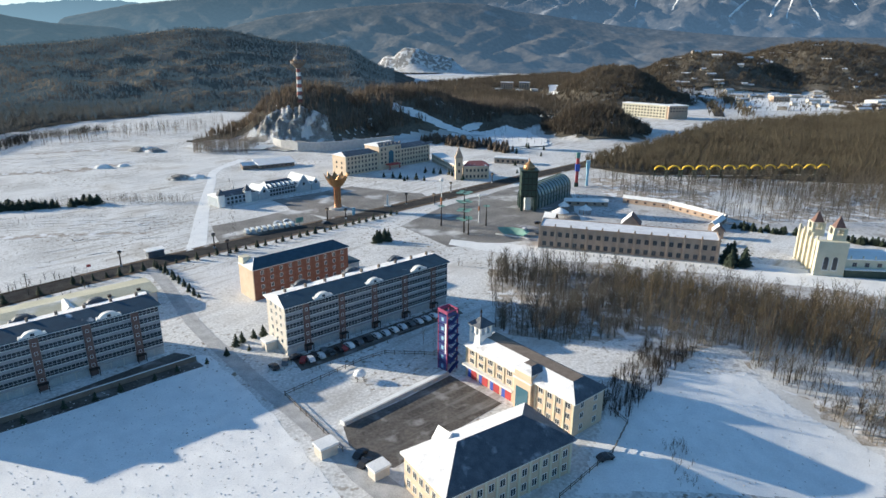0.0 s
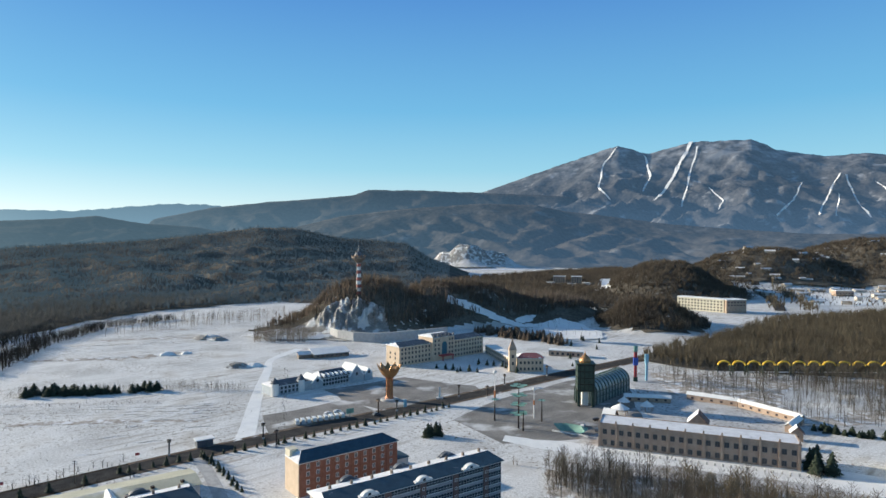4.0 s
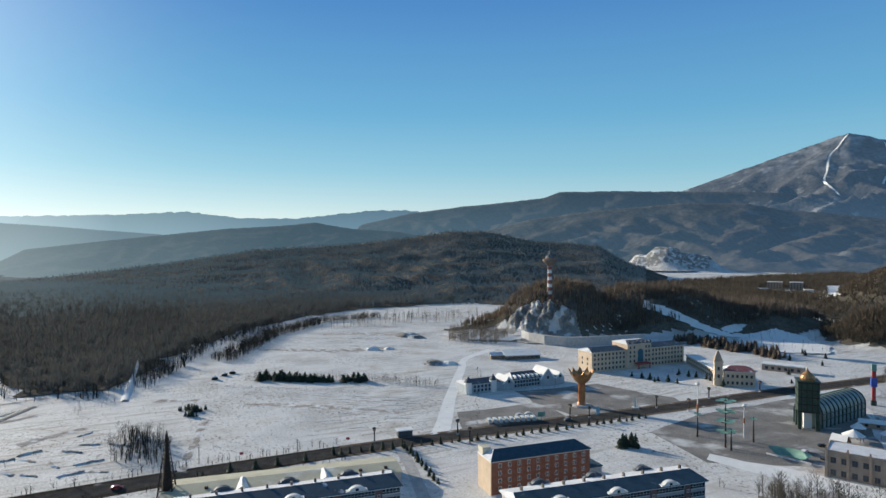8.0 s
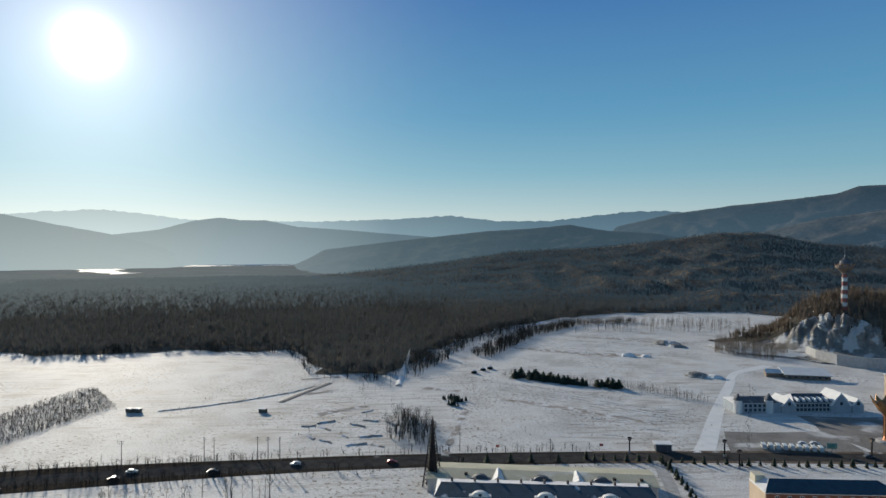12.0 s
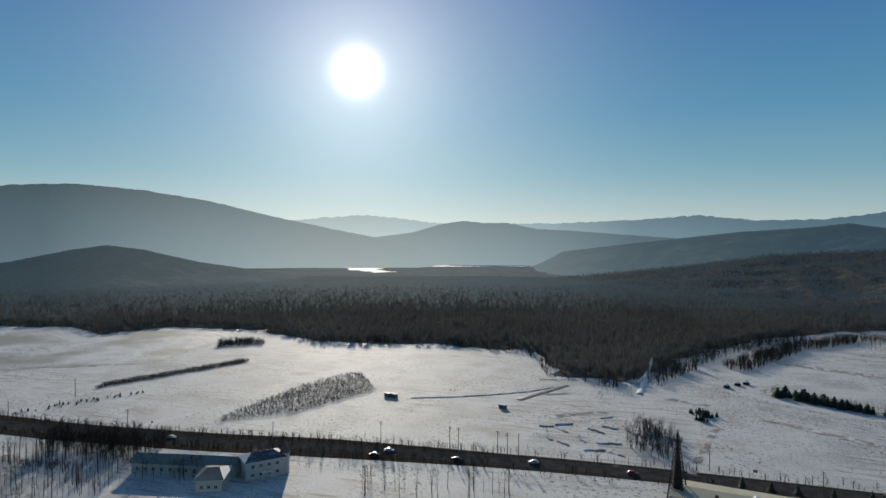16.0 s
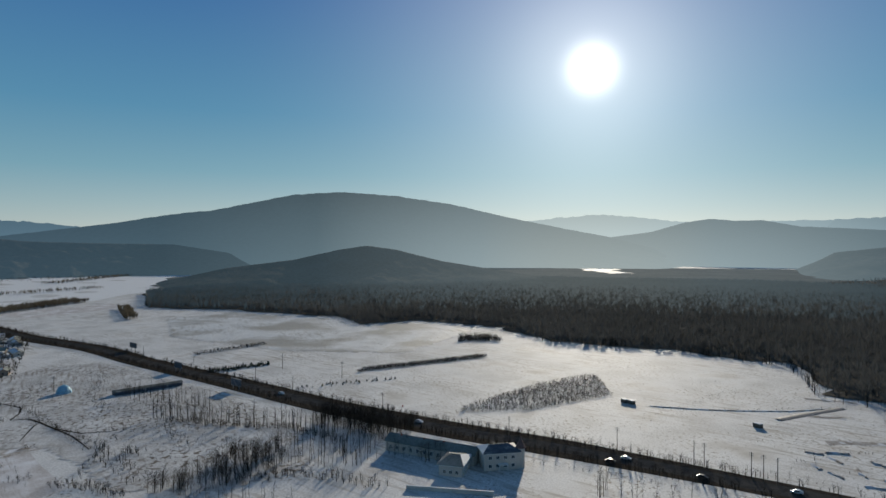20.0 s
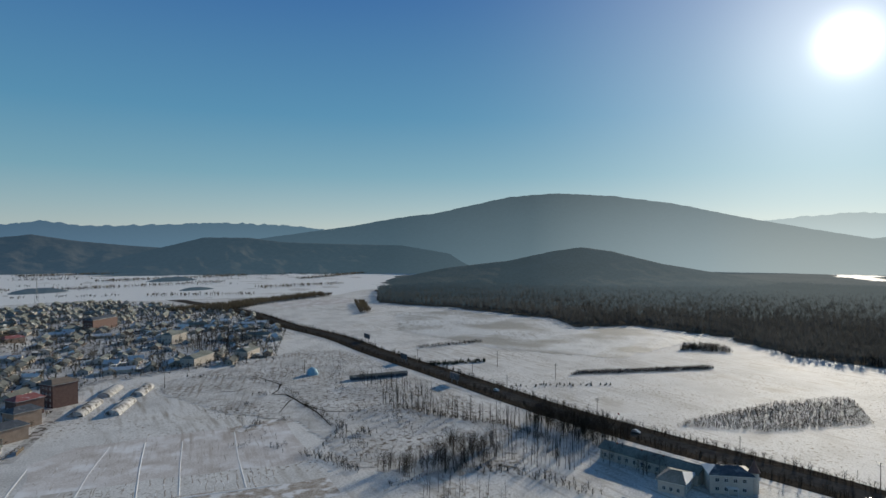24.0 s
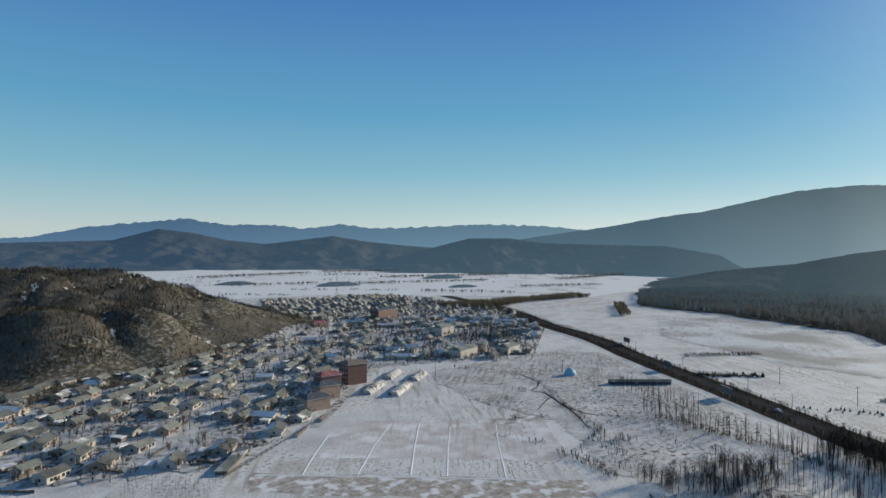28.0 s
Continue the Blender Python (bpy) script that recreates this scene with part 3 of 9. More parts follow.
# wide and dark: bank shadow is put into the colour along with dead grass
ribbon("road_verge", [(x, y) for x, y in MAIN_ROAD[7:]], [13, 15, 17, 19] + [26] * 10, VERGE, "dark verge of dead grass and painted bank shadow along the main road", 0.045)
SIDE_ROAD = [(5, 98), (-17, 120), (-31, 137), (-49, 156), (-68, 178), (-87, 201), (-113, 239), (-131, 262)]
ribbon("side_road", SIDE_ROAD, [7, 7, 5.5, 5, 5, 5, 5, 6], LANE, "packed snow lane between fields and blocks", 0.06)
ribbon("farm_lane", [(-118, 268), (-117, 284), (-140, 358), (-162, 436), (-172, 470), (-165, 520)], [7, 9, 7, 6, 6, 9], CLEAN_SNOW, "white rutted farm lane", 0.05)
NEAR_FIELD = [(-115, 141), (-96, 156), (-77, 177), (-73, 177), (-47, 148), (-24, 116), (-8, 92), (-130, 70)]
SHADE_FIELD = [(50, 155), (63, 171), (82, 167), (95, 169), (101, 154), (116, 134), (106, 120), (31, 113)]
patch("near_field", NEAR_FIELD, CLEAN_SNOW, "open field under fresh trodden snow", 0.045, step=5, wobble=0.8)
cover("shade_field", SHADE_FIELD, CLEAN_SNOW, "smooth snowy field in the shade of the building", 0.05, 0.8, "ground")
patch("school_yard", [(-24, 138), (4, 165), (18, 150), (-10, 122), (-19, 124)], YARD, "dark wet asphalt yard streaked with ice", 0.05, wobble=0.5)
patch("block_front_walk", [(-131, 124), (-127, 120.5), (-72, 169.5), (-79, 177), (-84, 178)], YARD, "dark asphalt walk before the block", 0.05, wobble=0.4)
patch("block_parking", [(-46, 174), (-41, 167), (9, 210), (4, 218)], YARD, "dark asphalt parking before the block", 0.05, wobble=0.5)
patch("car_park", [(-123, 320), (-86, 356), (-61, 331), (-106, 287)], PLAZA, "grey car park with thin snow", 0.05)
patch("plaza", [(-50, 330), (-85, 352), (-105, 380), (-60, 420), (-10, 400), (0, 375)], PLAZA, "swept stone plaza round a monument", 0.045)
patch("square", [(-20, 322), (5, 290), (60, 300), (80, 330), (90, 430), (70, 440), (10, 378)], PLAZA, "grey paved square with patchy snow", 0.045)
patch("park_snow", [(42, 300), (60, 238), (130, 222), (262, 170), (420, 260), (440, 330), (300, 336), (165, 336), (116, 400), (112, 470), (92, 430), (85, 330)], TRODDEN, "trodden park snow with paths and leaf litter", 0.03, step=12)
patch("wide_walk", [(5, 292), (48, 273), (121, 252), (240, 205), (240, 222), (130, 275), (48, 290), (8, 305)], CLEAN_SNOW, "broad white snow-covered walk", 0.05)
cover("ice_field", [(-540, -20), (-700, 60), (-760, -20), (-720, -70), (-800, -130), (-880, -270), (-800, -330), (-640, -260), (-560, -130)], ICE, "windblown grey field with thin snow", 0.16, 6.0, "ground")
cover("village_ground", [(-80, -274), (-132, -246), (-174, -262), (-205, -284), (-250, -310), (-325, -356), (-420, -314), (-503, -334), (-640, -480), (-700, -600), (-735, -850), (-570, -880), (-430, -640), (-375, -595), (-262, -535), (-205, -440), (-135, -450), (-60, -420), (-30, -330)], TRACK, "trodden dirty snow between village houses", 0.25, 8.0, "ground")
patch("stubble_strip", [(-124, -214), (-141, -228), (-225, -122), (-212, -108)], GRASS, "brown strip of dry stubble", 0.05)
cover("rough_meadow", [(-292, -176), (-240, -118), (-240, -80), (-262, -50), (-318, -62), (-405, -138), (-470, -218), (-505, -262), (-470, -300), (-420, -305), (-345, -315), (-318, -290), (-295, -230)], MEADOW, "rough meadow with drifted snow and dead grass", 0.12, 4.0, "ground")
patch("stubble_field", [(-222, -251), (-196, -250), (-170, -222), (-243, -138), (-290, -185)], STUBBLE, "ploughed field with thin snow", 0.045)
patch("reservoir", [(-185, 1915), (-60, 1950), (75, 1955), (120, 2010), (20, 2016), (-120, 2014), (-215, 2010)], BLUE_ICE, "frozen white reservoir", 0.4, step=60, wobble=6)
cover("snowy_knoll", [(-85 + 130 * math.cos(j * 0.42), 2140 + 150 * math.sin(j * 0.42)) for j in range(15)], ROCK, "snow-covered rocky knoll behind the reservoir", 5.0, 9)
patch("snow_slope", [(-12, 640), (65, 575), (115, 620), (60, 735)], CLEAN_SNOW, "open snowy slope", 0.3)
cover("upper_snowfield", [(255, 1500), (340, 1520), (262, 1086), (185, 1141)], CLEAN_SNOW, "snowy clearing between wooded knolls", 2.9, 9)
patch("right_snowfield", [(521, 1112), (763, 1341), (700, 1050), (597, 970), (458, 959)], CLEAN_SNOW, "open snowfield beyond the wood", 0.3)
patch("valley_fields", [(-560, -960), (-690, -960), (-850, -800), (-1050, -560), (-1250, -560), (-1900, -760), (-2300, -1400), (-1500, -2300), (-760, -2000), (-520, -1400)], CLEAN_SNOW, "wide flat snowy fields beyond the village", 0.2, step=60, wobble=15)
for pts in ([(-354, 530), (-317, 552), (-273, 561), (-275, 570), (-320, 561), (-356, 540)], [(-358, 437), (-322, 449), (-282, 455), (-285, 464), (-324, 458), (-360, 446)],
            [(-243, 287), (-217, 295), (-188, 301), (-189, 308), (-218, 302), (-244, 293)], [(-296, 272), (-274, 285), (-276, 291), (-298, 279)], [(-186, 302), (-146, 308), (-146, 311), (-186, 306)],
            [(-191, 191), (-214, 221), (-239, 257), (-244, 259), (-219, 224), (-196, 193)], [(-288, 190), (-287, 207), (-284, 222), (-289, 223), (-294, 207), (-294, 192)], [(-290, 470), (-270, 458), (-252, 494), (-258, 500)],
            [(-335, 205), (-330, 228), (-334, 230), (-339, 207)], [(-372, 231), (-360, 262), (-363, 264), (-376, 234)], [(-380, 590), (-330, 610), (-300, 612), (-302, 620), (-334, 618)],
            [(-560, -60), (-640, -20), (-650, -34), (-566, -72)], [(-690, -180), (-760, -220), (-750, -235), (-684, -196)],
            [(-262, -196), (-300, -176), (-304, -184), (-268, -204)], [(-300, -215), (-318, -200), (-322, -206), (-305, -222)], [(-345, -255), (-395, -215), (-399, -221), (-350, -262)], [(-430, -260), (-470, -225), (-474, -232), (-436, -268)]):
    patch("grass_strip", pts, GRASS, "strip of dead brown grass between snowfields", 0.06, step=4.0, wobble=1.3)
patch("forest_stream", [(-408, 412), (-428, 466), (-424, 538), (-462, 665), (-478, 668), (-446, 540), (-446, 466), (-425, 414)], BLUE_ICE, "frozen stream in the forest shade", 0.12, step=9)
ribbon("town_road", [(390, 875), (440, 1010), (506, 1238), (620, 1600), (694, 1759)], 14.0, ROAD, "dark road into the valley town", 0.4)

# ---- trees ----


def blade(v, t, a, b, w, side):
    n = len(v)
    d = np.cross(np.subtract(b, a), side)
    d = d / (np.linalg.norm(d) + 1e-9) * w
    v += [np.subtract(a, d), np.add(a, d), np.asarray(b, float)]
    t.append((n, n + 1, n + 2))


def bare_tree(seed, limbs=16, twigs=11, spread=0.3, thick=0.013, low=0.18):
    """A leafless tree of unit height: a tapered trunk, rising limbs and fine twigs."""
    rng = random.Random(seed)
    v, t = [], []
    bend = [(0, 0, 0), (rng.uniform(-0.02, 0.02), rng.uniform(-0.02, 0.02), 0.5), (rng.uniform(-0.04, 0.04), rng.uniform(-0.04, 0.04), 1.0)]
    for (x, y, z), r in zip(bend, (thick, thick * 0.65, 0.002)):
        v += [np.array((x + r * math.cos(k * 2.1), y + r * math.sin(k * 2.1), z)) for k in range(3)]
    for s in (0, 3):
        for k in range(3):
            j = (k + 1) % 3
            t += [(s + k, s + j, s + 3 + j), (s + k, s + 3 + j, s + 3 + k)]
    for k in range(limbs):
        z = low + (0.92 - low) * (k + rng.random()) / limbs
        ang = k * 2.4 + rng.uniform(-0.5, 0.5)
        ln = spread * (1.05 - 0.75 * abs(z - 0.45) / 0.55) * rng.uniform(0.7, 1.25)
        base = np.array((bend[2][0] * z, bend[2][1] * z, z))
        tip = base + np.array((math.cos(ang) * ln * 0.75, math.sin(ang) * ln * 0.75, ln * rng.uniform(0.75, 1.15)))
        tip[2] = min(tip[2], 1.02)
        blade(v, t, base, tip, thick * 0.3, (math.cos(ang + 1.6), math.sin(ang + 1.6), 0.2))
        blade(v, t, base, tip, thick * 0.3, (0, 0, 1))
        for j in range(twigs):
            f = rng.uniform(0.35, 0.95)
            p = base + (tip - base) * f
            a2 = ang + rng.uniform(-1.3, 1.3)
            l2 = ln * rng.uniform(0.25, 0.55)
            blade(v, t, p, p + np.array((math.cos(a2) * l2 * 0.6, math.sin(a2) * l2 * 0.6, l2 * rng.uniform(0.5, 1.1))), thick * 0.24, (rng.uniform(-1, 1), rng.uniform(-1, 1), rng.uniform(-0.4, 0.4)))
    return np.array(v), np.array(t)


def far_tree(seed, n=10, spread=0.2, wide=0.022):
    """A leafless tree seen from far: a few rising sprays."""
    rng = random.Random(seed)
    v, t = [], []
    blade(v, t, (0, 0, 0), (0, 0, 1), 0.02, (1, 0.4, 0))
    for k in range(n):
        a = k * 2.4 + rng.random()
        z = rng.uniform(0.25, 0.6)
        d = spread * rng.uniform(0.5, 1.1)
        tip = np.array((math.cos(a) * d, math.sin(a) * d, min(1.0, z + rng.uniform(0.25, 0.5))))
        blade(v, t, (0, 0, z * 0.8), tip, rng.uniform(0.65, 1.35) * wide * (10 / n) ** 0.5, (rng.uniform(-1, 1), rng.uniform(-1, 1), 0.3))
    return np.array(v), np.array(t)


def conifer(seed, tiers=9, width=0.24):
    """A spruce or pine of unit height: ragged drooping whorls of branches."""
    rng = random.Random(seed)
    v, t = [], []
    for k in range(tiers):
        z = 0.08 + 0.85 * k / tiers
        r = width * (1 - k / tiers) ** 0.8 + 0.02
        m = 8
        for j in range(m):
            a = j * 2 * math.pi / m + k * 0.7 + rng.uniform(-0.2, 0.2)
            rr = r * rng.uniform(0.5, 1.35)
            n = len(v)
            wid = 0.5
            v += [np.array((0, 0, z + 0.17 * (1 - 0.4 * k / tiers))), np.array((rr * math.cos(a - wid), rr * math.sin(a - wid), z + rng.uniform(-0.02, 0.03))), np.array((rr * 1.25 * math.cos(a), rr * 1.25 * math.sin(a), z + rng.uniform(-0.07, 0.02))), np.array((rr * math.cos(a + wid), rr * math.sin(a + wid), z + rng.uniform(-0.02, 0.03)))]
            t += [(n, n + 1, n + 2), (n, n + 2, n + 3)]
    return np.array(v), np.array(t)


def scatter(name, kinds, px, py, tall, mat, label, wide=1.0, sink=0.1, seed=1, category="trees", pz=None):
    """One mesh of many trees at the places given, each turned and scaled by chance."""
    rng = np.random.default_rng(seed)
    px, py = np.asarray(px, float), np.asarray(py, float)
    pz = height(px, py) - sink if pz is None else np.asarray(pz) - sink
    pick = rng.integers(0, len(kinds), len(px))
    V, T, base = [], [], 0
    for k, (v, t) in enumerate(kinds):
        at = np.flatnonzero(pick == k)
        if not len(at):
            continue
        ang = rng.uniform(0, 2 * math.pi, len(at))
        h = rng.uniform(tall[0], tall[1], len(at)) * (1 - 0.25 * rng.random(len(at)))
        c, s = np.cos(ang)[:, None], np.sin(ang)[:, None]
        w = (h * wide)[:, None]
        q = np.stack([(v[:, 0] * c - v[:, 1] * s) * w + px[at][:, None], (v[:, 0] * s + v[:, 1] * c) * w + py[at][:, None], v[:, 2] * h[:, None] + pz[at][:, None]], -1)
        V.append(q.reshape(-1, 3))
        T.append((t[None] + (np.arange(len(at)) * len(v))[:, None, None] + base).reshape(-1, 3))
        base += len(at) * len(v)
    ob = tri_mesh(name, np.concatenate(V), np.concatenate(T), mat)
    return tagged(ob, label, category, kind="stuff")


def spread_in(pts, per, seed=1, clear=(), clump=0.0):
    """Places spread by chance in an outline, one for so many square metres, outside the clearings."""
    rng = np.random.default_rng(seed)
    xs, ys = [p[0] for p in pts], [p[1] for p in pts]
    n = int((max(xs) - min(xs)) * (max(ys) - min(ys)) / per)
    x, y = rng.uniform(min(xs), max(xs), n), rng.uniform(min(ys), max(ys), n)
    ok = inside(x, y, pts)
    for c in clear:
        ok &= ~inside(x, y, c)
    if clump:
        ok &= rough_noise(x, y, 0.06) + 0.6 * rough_noise(y, x + 30, 0.17) > rng.uniform(-1.2, clump, n)
    return x[ok], y[ok]


HILL_TWIGS = material("olive_twigs", (0.055, 0.05, 0.038), (0.115, 0.1, 0.076), 0.02, 0.95, 0, island=0.18)
BARE_KINDS = [bare_tree(k, limbs=13, twigs=6, spread=0.35) for k in range(6)]
SLIM_KINDS = [bare_tree(k + 20, limbs=10, twigs=4, spread=0.2, thick=0.013, low=0.3) for k in range(5)]
BUSH_KINDS = [bare_tree(k + 40, limbs=9, twigs=2, spread=0.55, thick=0.05, low=0.05) for k in range(4)]
FAR_KINDS = [far_tree(k) for k in range(6)]
LARCH_KINDS = [far_tree(k + 30, n=10, spread=0.12) for k in range(4)]
PINE_KINDS = [conifer(k) for k in range(4)]

GROVE = [(20, 194), (22, 262), (79, 251), (141, 222), (172, 217), (250, 160), (240, 90), (160, 92), (117, 137), (110, 146), (105, 161), (99, 168), (98, 186), (84, 182), (76, 174), (64, 160), (54, 154), (51, 160), (66, 176), (78, 190), (60, 190), (44, 185)]
FINE_KINDS = [bare_tree(k + 60, limbs=17, twigs=7, spread=0.34, thick=0.016, low=0.15) for k in range(6)]
SCRUB_KINDS = [bare_tree(k + 80, limbs=12, twigs=3, spread=0.5, thick=0.034, low=0.04) for k in range(4)]
patch("grove_floor", GROVE, GRASS, "leaf litter and thin snow under the grove", 0.05, step=5, wobble=2.5)
scatter("grove_trees", FINE_KINDS, *spread_in(GROVE, 8, 3, clump=0.2), (6, 13), BARE, "bare brown trees of the grove beside the school", seed=2)
scatter("grove_ochre_trees", FINE_KINDS, *spread_in([(60, 249), (110, 229), (165, 204), (250, 160), (240, 120), (130, 170), (70, 215)], 16, 4), (8, 13), OCHRE, "ochre-twigged trees of the grove", seed=3)
scatter("grove_thicket", SCRUB_KINDS, *spread_in(GROVE, 3.2, 5, clump=0.5), (1.5, 5.5), BARE, "tangled leafless undergrowth", seed=4, category="bushes")
scatter("lone_thicket", SCRUB_KINDS, *spread_in([(54, 116), (60, 116), (63, 133), (57, 133)], 2.5, 6), (1.2, 2.8), BARE, "small brown thicket in the shaded field", seed=6, category="bushes")
FINGER = [(40, 146), (50, 142), (74, 170), (84, 180), (70, 186)]
scatter("finger_thicket", SCRUB_KINDS, *spread_in(FINGER, 1.5, 6), (1.5, 5), BRUSH, "leafless thicket by the school", seed=5, category="bushes")

PARK_WOOD = [(112, 500), (160, 560), (240, 640), (330, 760), (589, 890), (1000, 1000), (1000, 500), (600, 440), (300, 440), (150, 468)]
PARK_OPEN = [(110, 460), (300, 436), (600, 440), (420, 330), (273, 340), (165, 330), (112, 400)]
patch("wood_floor", PARK_WOOD, FLOOR, "brown leaf-strewn floor of the wood", 0.5)
PARK_KINDS = [far_tree(k + 70, n=22, spread=0.27, wide=0.015) for k in range(6)]
scatter("park_wood", PARK_KINDS, *spread_in(PARK_WOOD, 17, 7), (10, 16), KHAKI, "dense khaki-brown leafless wood", wide=1.1, seed=6)
patch("park_ground", [(112, 455), (300, 434), (420, 440), (400, 335), (273, 342), (170, 335), (150, 370), (112, 395)], GRASS, "trodden snow and leaf litter under park trees", 0.05)
scatter("park_edge_trees", FINE_KINDS[:3] + SLIM_KINDS, *spread_in([(190, 450), (300, 434), (600, 440), (440, 325), (300, 335), (210, 400)], 24, 12), (10, 16), BARE, "leafless trees thickening towards the wood", seed=12)
scatter("park_trees", SLIM_KINDS + FINE_KINDS[:2], *spread_in(PARK_OPEN, 17, 8, clump=0.3), (7, 13), BARE, "scattered slender bare trees in snow", seed=7)

LEFT_WOOD = [(-330, 905), (-440, 760), (-455, 590), (-425, 440), (-342, 280), (-385, 255), (-470, 292), (-543, 225), (-571, 160), (-598, 120), (-706, 84), (-777, -4), (-735, -77), (-810, -114), (-897, -264), (-940, -420), (-1002, -448), (-1210, -540), (-1500, -400), (-1750, 100), (-1500, 800), (-900, 1350), (-400, 1400), (-300, 1000)]
FAR_WOOD = [(-1000, 1300), (-1500, 800), (-1750, 100), (-1500, -400), (-1250, -560), (-1750, -720), (-2500, -500), (-2900, 100), (-2640, 585), (-2350, 600), (-2250, 575), (-2000, 600), (-2040, 690), (-2240, 680), (-2330, 740), (-2520, 760), (-2200, 1700), (-1300, 2300), (-500, 1900), (-420, 1400)]
# forest plain with the emissive haze in its material
patch("far_wood_floor", FAR_WOOD, HAZE_FOREST, "far dark forest plain", 0.5, step=60, wobble=20)
patch("left_wood_floor", LEFT_WOOD, FLOOR, "dark floor of the leafless forest", 0.55, step=13, wobble=8)
WOOD_KINDS = [far_tree(k + 200, n=18, spread=0.25, wide=0.015) for k in range(6)]
wx, wy = spread_in(LEFT_WOOD, 23, 9)
wr = np.hypot(wx, wy)
edge_fade = np.random.default_rng(19).random(len(wx))
near_wood = wr + 560 * edge_fade < 1400
scatter("left_forest", WOOD_KINDS, wx[near_wood], wy[near_wood], (11, 15), FAR_BARK, "dark dense leafless forest", wide=1.15, seed=8)
# the farther trees carry the same painted haze
scatter("far_forest", FAR_KINDS, wx[~near_wood], wy[~near_wood], (11, 15), HAZE_FOREST, "distant leafless forest plain", wide=1.4, seed=18)
for k, pts in enumerate(([(-342, 280), (-330, 268), (-372, 240), (-470, 278), (-560, 205), (-620, 100), (-598, 120), (-543, 225), (-470, 292), (-385, 255)], [(-425, 440), (-342, 280), (-322, 292), (-398, 440), (-426, 590), (-455, 590)])):
    scatter("forest_fringe", SLIM_KINDS + BUSH_KINDS, *spread_in(pts, 6, 240 + k, clump=1.2), (2, 10), BRUSH, "ragged fringe of saplings along the forest edge", seed=240 + k)

cover("tower_hill_floor", [(-250, 610), (-205, 600), (-120, 585), (-60, 612), (20, 650), (90, 690), (150, 770), (120, 880), (-60, 900), (-200, 800)], FLOOR, "brown wooded hillside with thin snow", 0.4)
cliff = cover("tower_cliff", [(-236, 592), (-178, 574), (-140, 560), (-108, 572), (-98, 604), (-112, 636), (-160, 642), (-226, 626)], ROCK, "pale rocky cliff streaked with snow", 0.9, 1.6)
for v in cliff.data.vertices:  # upright ribs and gullies
    x, y, z = v.co
    rib = abs(math.sin(x * 0.21 + 0.8 * math.sin(z * 0.17))) + 0.5 * abs(math.sin(x * 0.53 + y * 0.11 + 1.7))
    up = min(max(z - 3, 0) / 14, 1)
    v.co.y -= up * (5.0 * rib + 1.2 * math.sin(z * 0.9 + x * 0.35))
    v.co.z += up * (2.4 * rib + 0.8 * math.sin(x * 0.9))
cliff.data.polygons.foreach_set("use_smooth", [False] * len(cliff.data.polygons))
cover("village_hill_floor", [(60, -480), (-20, -440), (-100, -434), (-215, -428), (-300, -505), (-390, -558), (-480, -612), (-540, -720), (-500, -900), (-100, -900), (60, -720)], FLOOR, "brown wooded hill above the village", 0.5)
cover("village_hill_scree", [(20, -455), (-60, -425), (-190, -430), (-258, -535), (-300, -565), (-250, -590), (-200, -520), (-120, -490), (-30, -490)], SCREE, "stony brush-covered slope behind the houses", 1.0)
cover("village_hill_nose", [(-290, -560), (-352, -578), (-430, -620), (-515, -690), (-530, -830), (-450, -790), (-400, -690), (-330, -650)], SCREE, "stony brush-covered nose of the hill", 1.0)
for cx, cy, rx, ry in ((175, 705, 60, 68), (305, 1140, 95, 160), (620, 1450, 260, 210), (900, 1500, 330, 280)):
    cover("knoll_floor", [(cx + rx * math.cos(j * 0.42), cy + ry * math.sin(j * 0.42)) for j in range(15)], FLOOR, "brown floor of a wooded knoll", 0.6 if cy < 900 else 4.0, 9)
cover("hill_front_snow", [(-96, 588), (-50, 598), (0, 622), (40, 650), (20, 680), (-40, 650), (-95, 622)], ICE, "snowy lower slope of the tower hill", 0.8)
TV_WOOD = [(-235, 620), (-200, 640), (-150, 628), (-100, 625), (-40, 660), (20, 690), (100, 730), (140, 800), (60, 900), (-100, 880), (-220, 760)]
SLOPE_STRIP = [(-50, 690), (4, 684), (50, 676), (50, 667), (4, 674), (-50, 681)]
OPEN_SLOPE = [(44, 680), (76, 700), (100, 688), (112, 640), (104, 601), (56, 593)]
cover("slope_strip", SLOPE_STRIP, CLEAN_SNOW, "snow-covered cut running down the wooded slope", 1.1, 1.8)
cover("open_slope", OPEN_SLOPE, CLEAN_SNOW, "open sledding slope beside the wooded hill", 0.9, 2.5)
scatter("slope_trees", SLIM_KINDS, *spread_in(OPEN_SLOPE, 70, 41, clump=0.8), (5, 10), BARE, "thin bare trees on the open slope", seed=41)
scatter("tower_hill_wood", LARCH_KINDS, *spread_in(TV_WOOD, 10, 10, clear=(SLOPE_STRIP, OPEN_SLOPE)), (10, 17), LARCH, "brown larch plantation on the tower hill", seed=9)
HILL_WOOD = [(20, -500), (-60, -468), (-120, -476), (-185, -488), (-225, -520), (-262, -560), (-300, -598), (-345, -606), (-395, -635), (-440, -700), (-480, -760), (-480, -900), (-100, -900), (40, -700)]
scatter("village_hill_wood", FAR_KINDS, *spread_in(HILL_WOOD, 8, 11), (4.5, 7.5), HILL_TWIGS, "leafless wood on the hill above the village", seed=10)
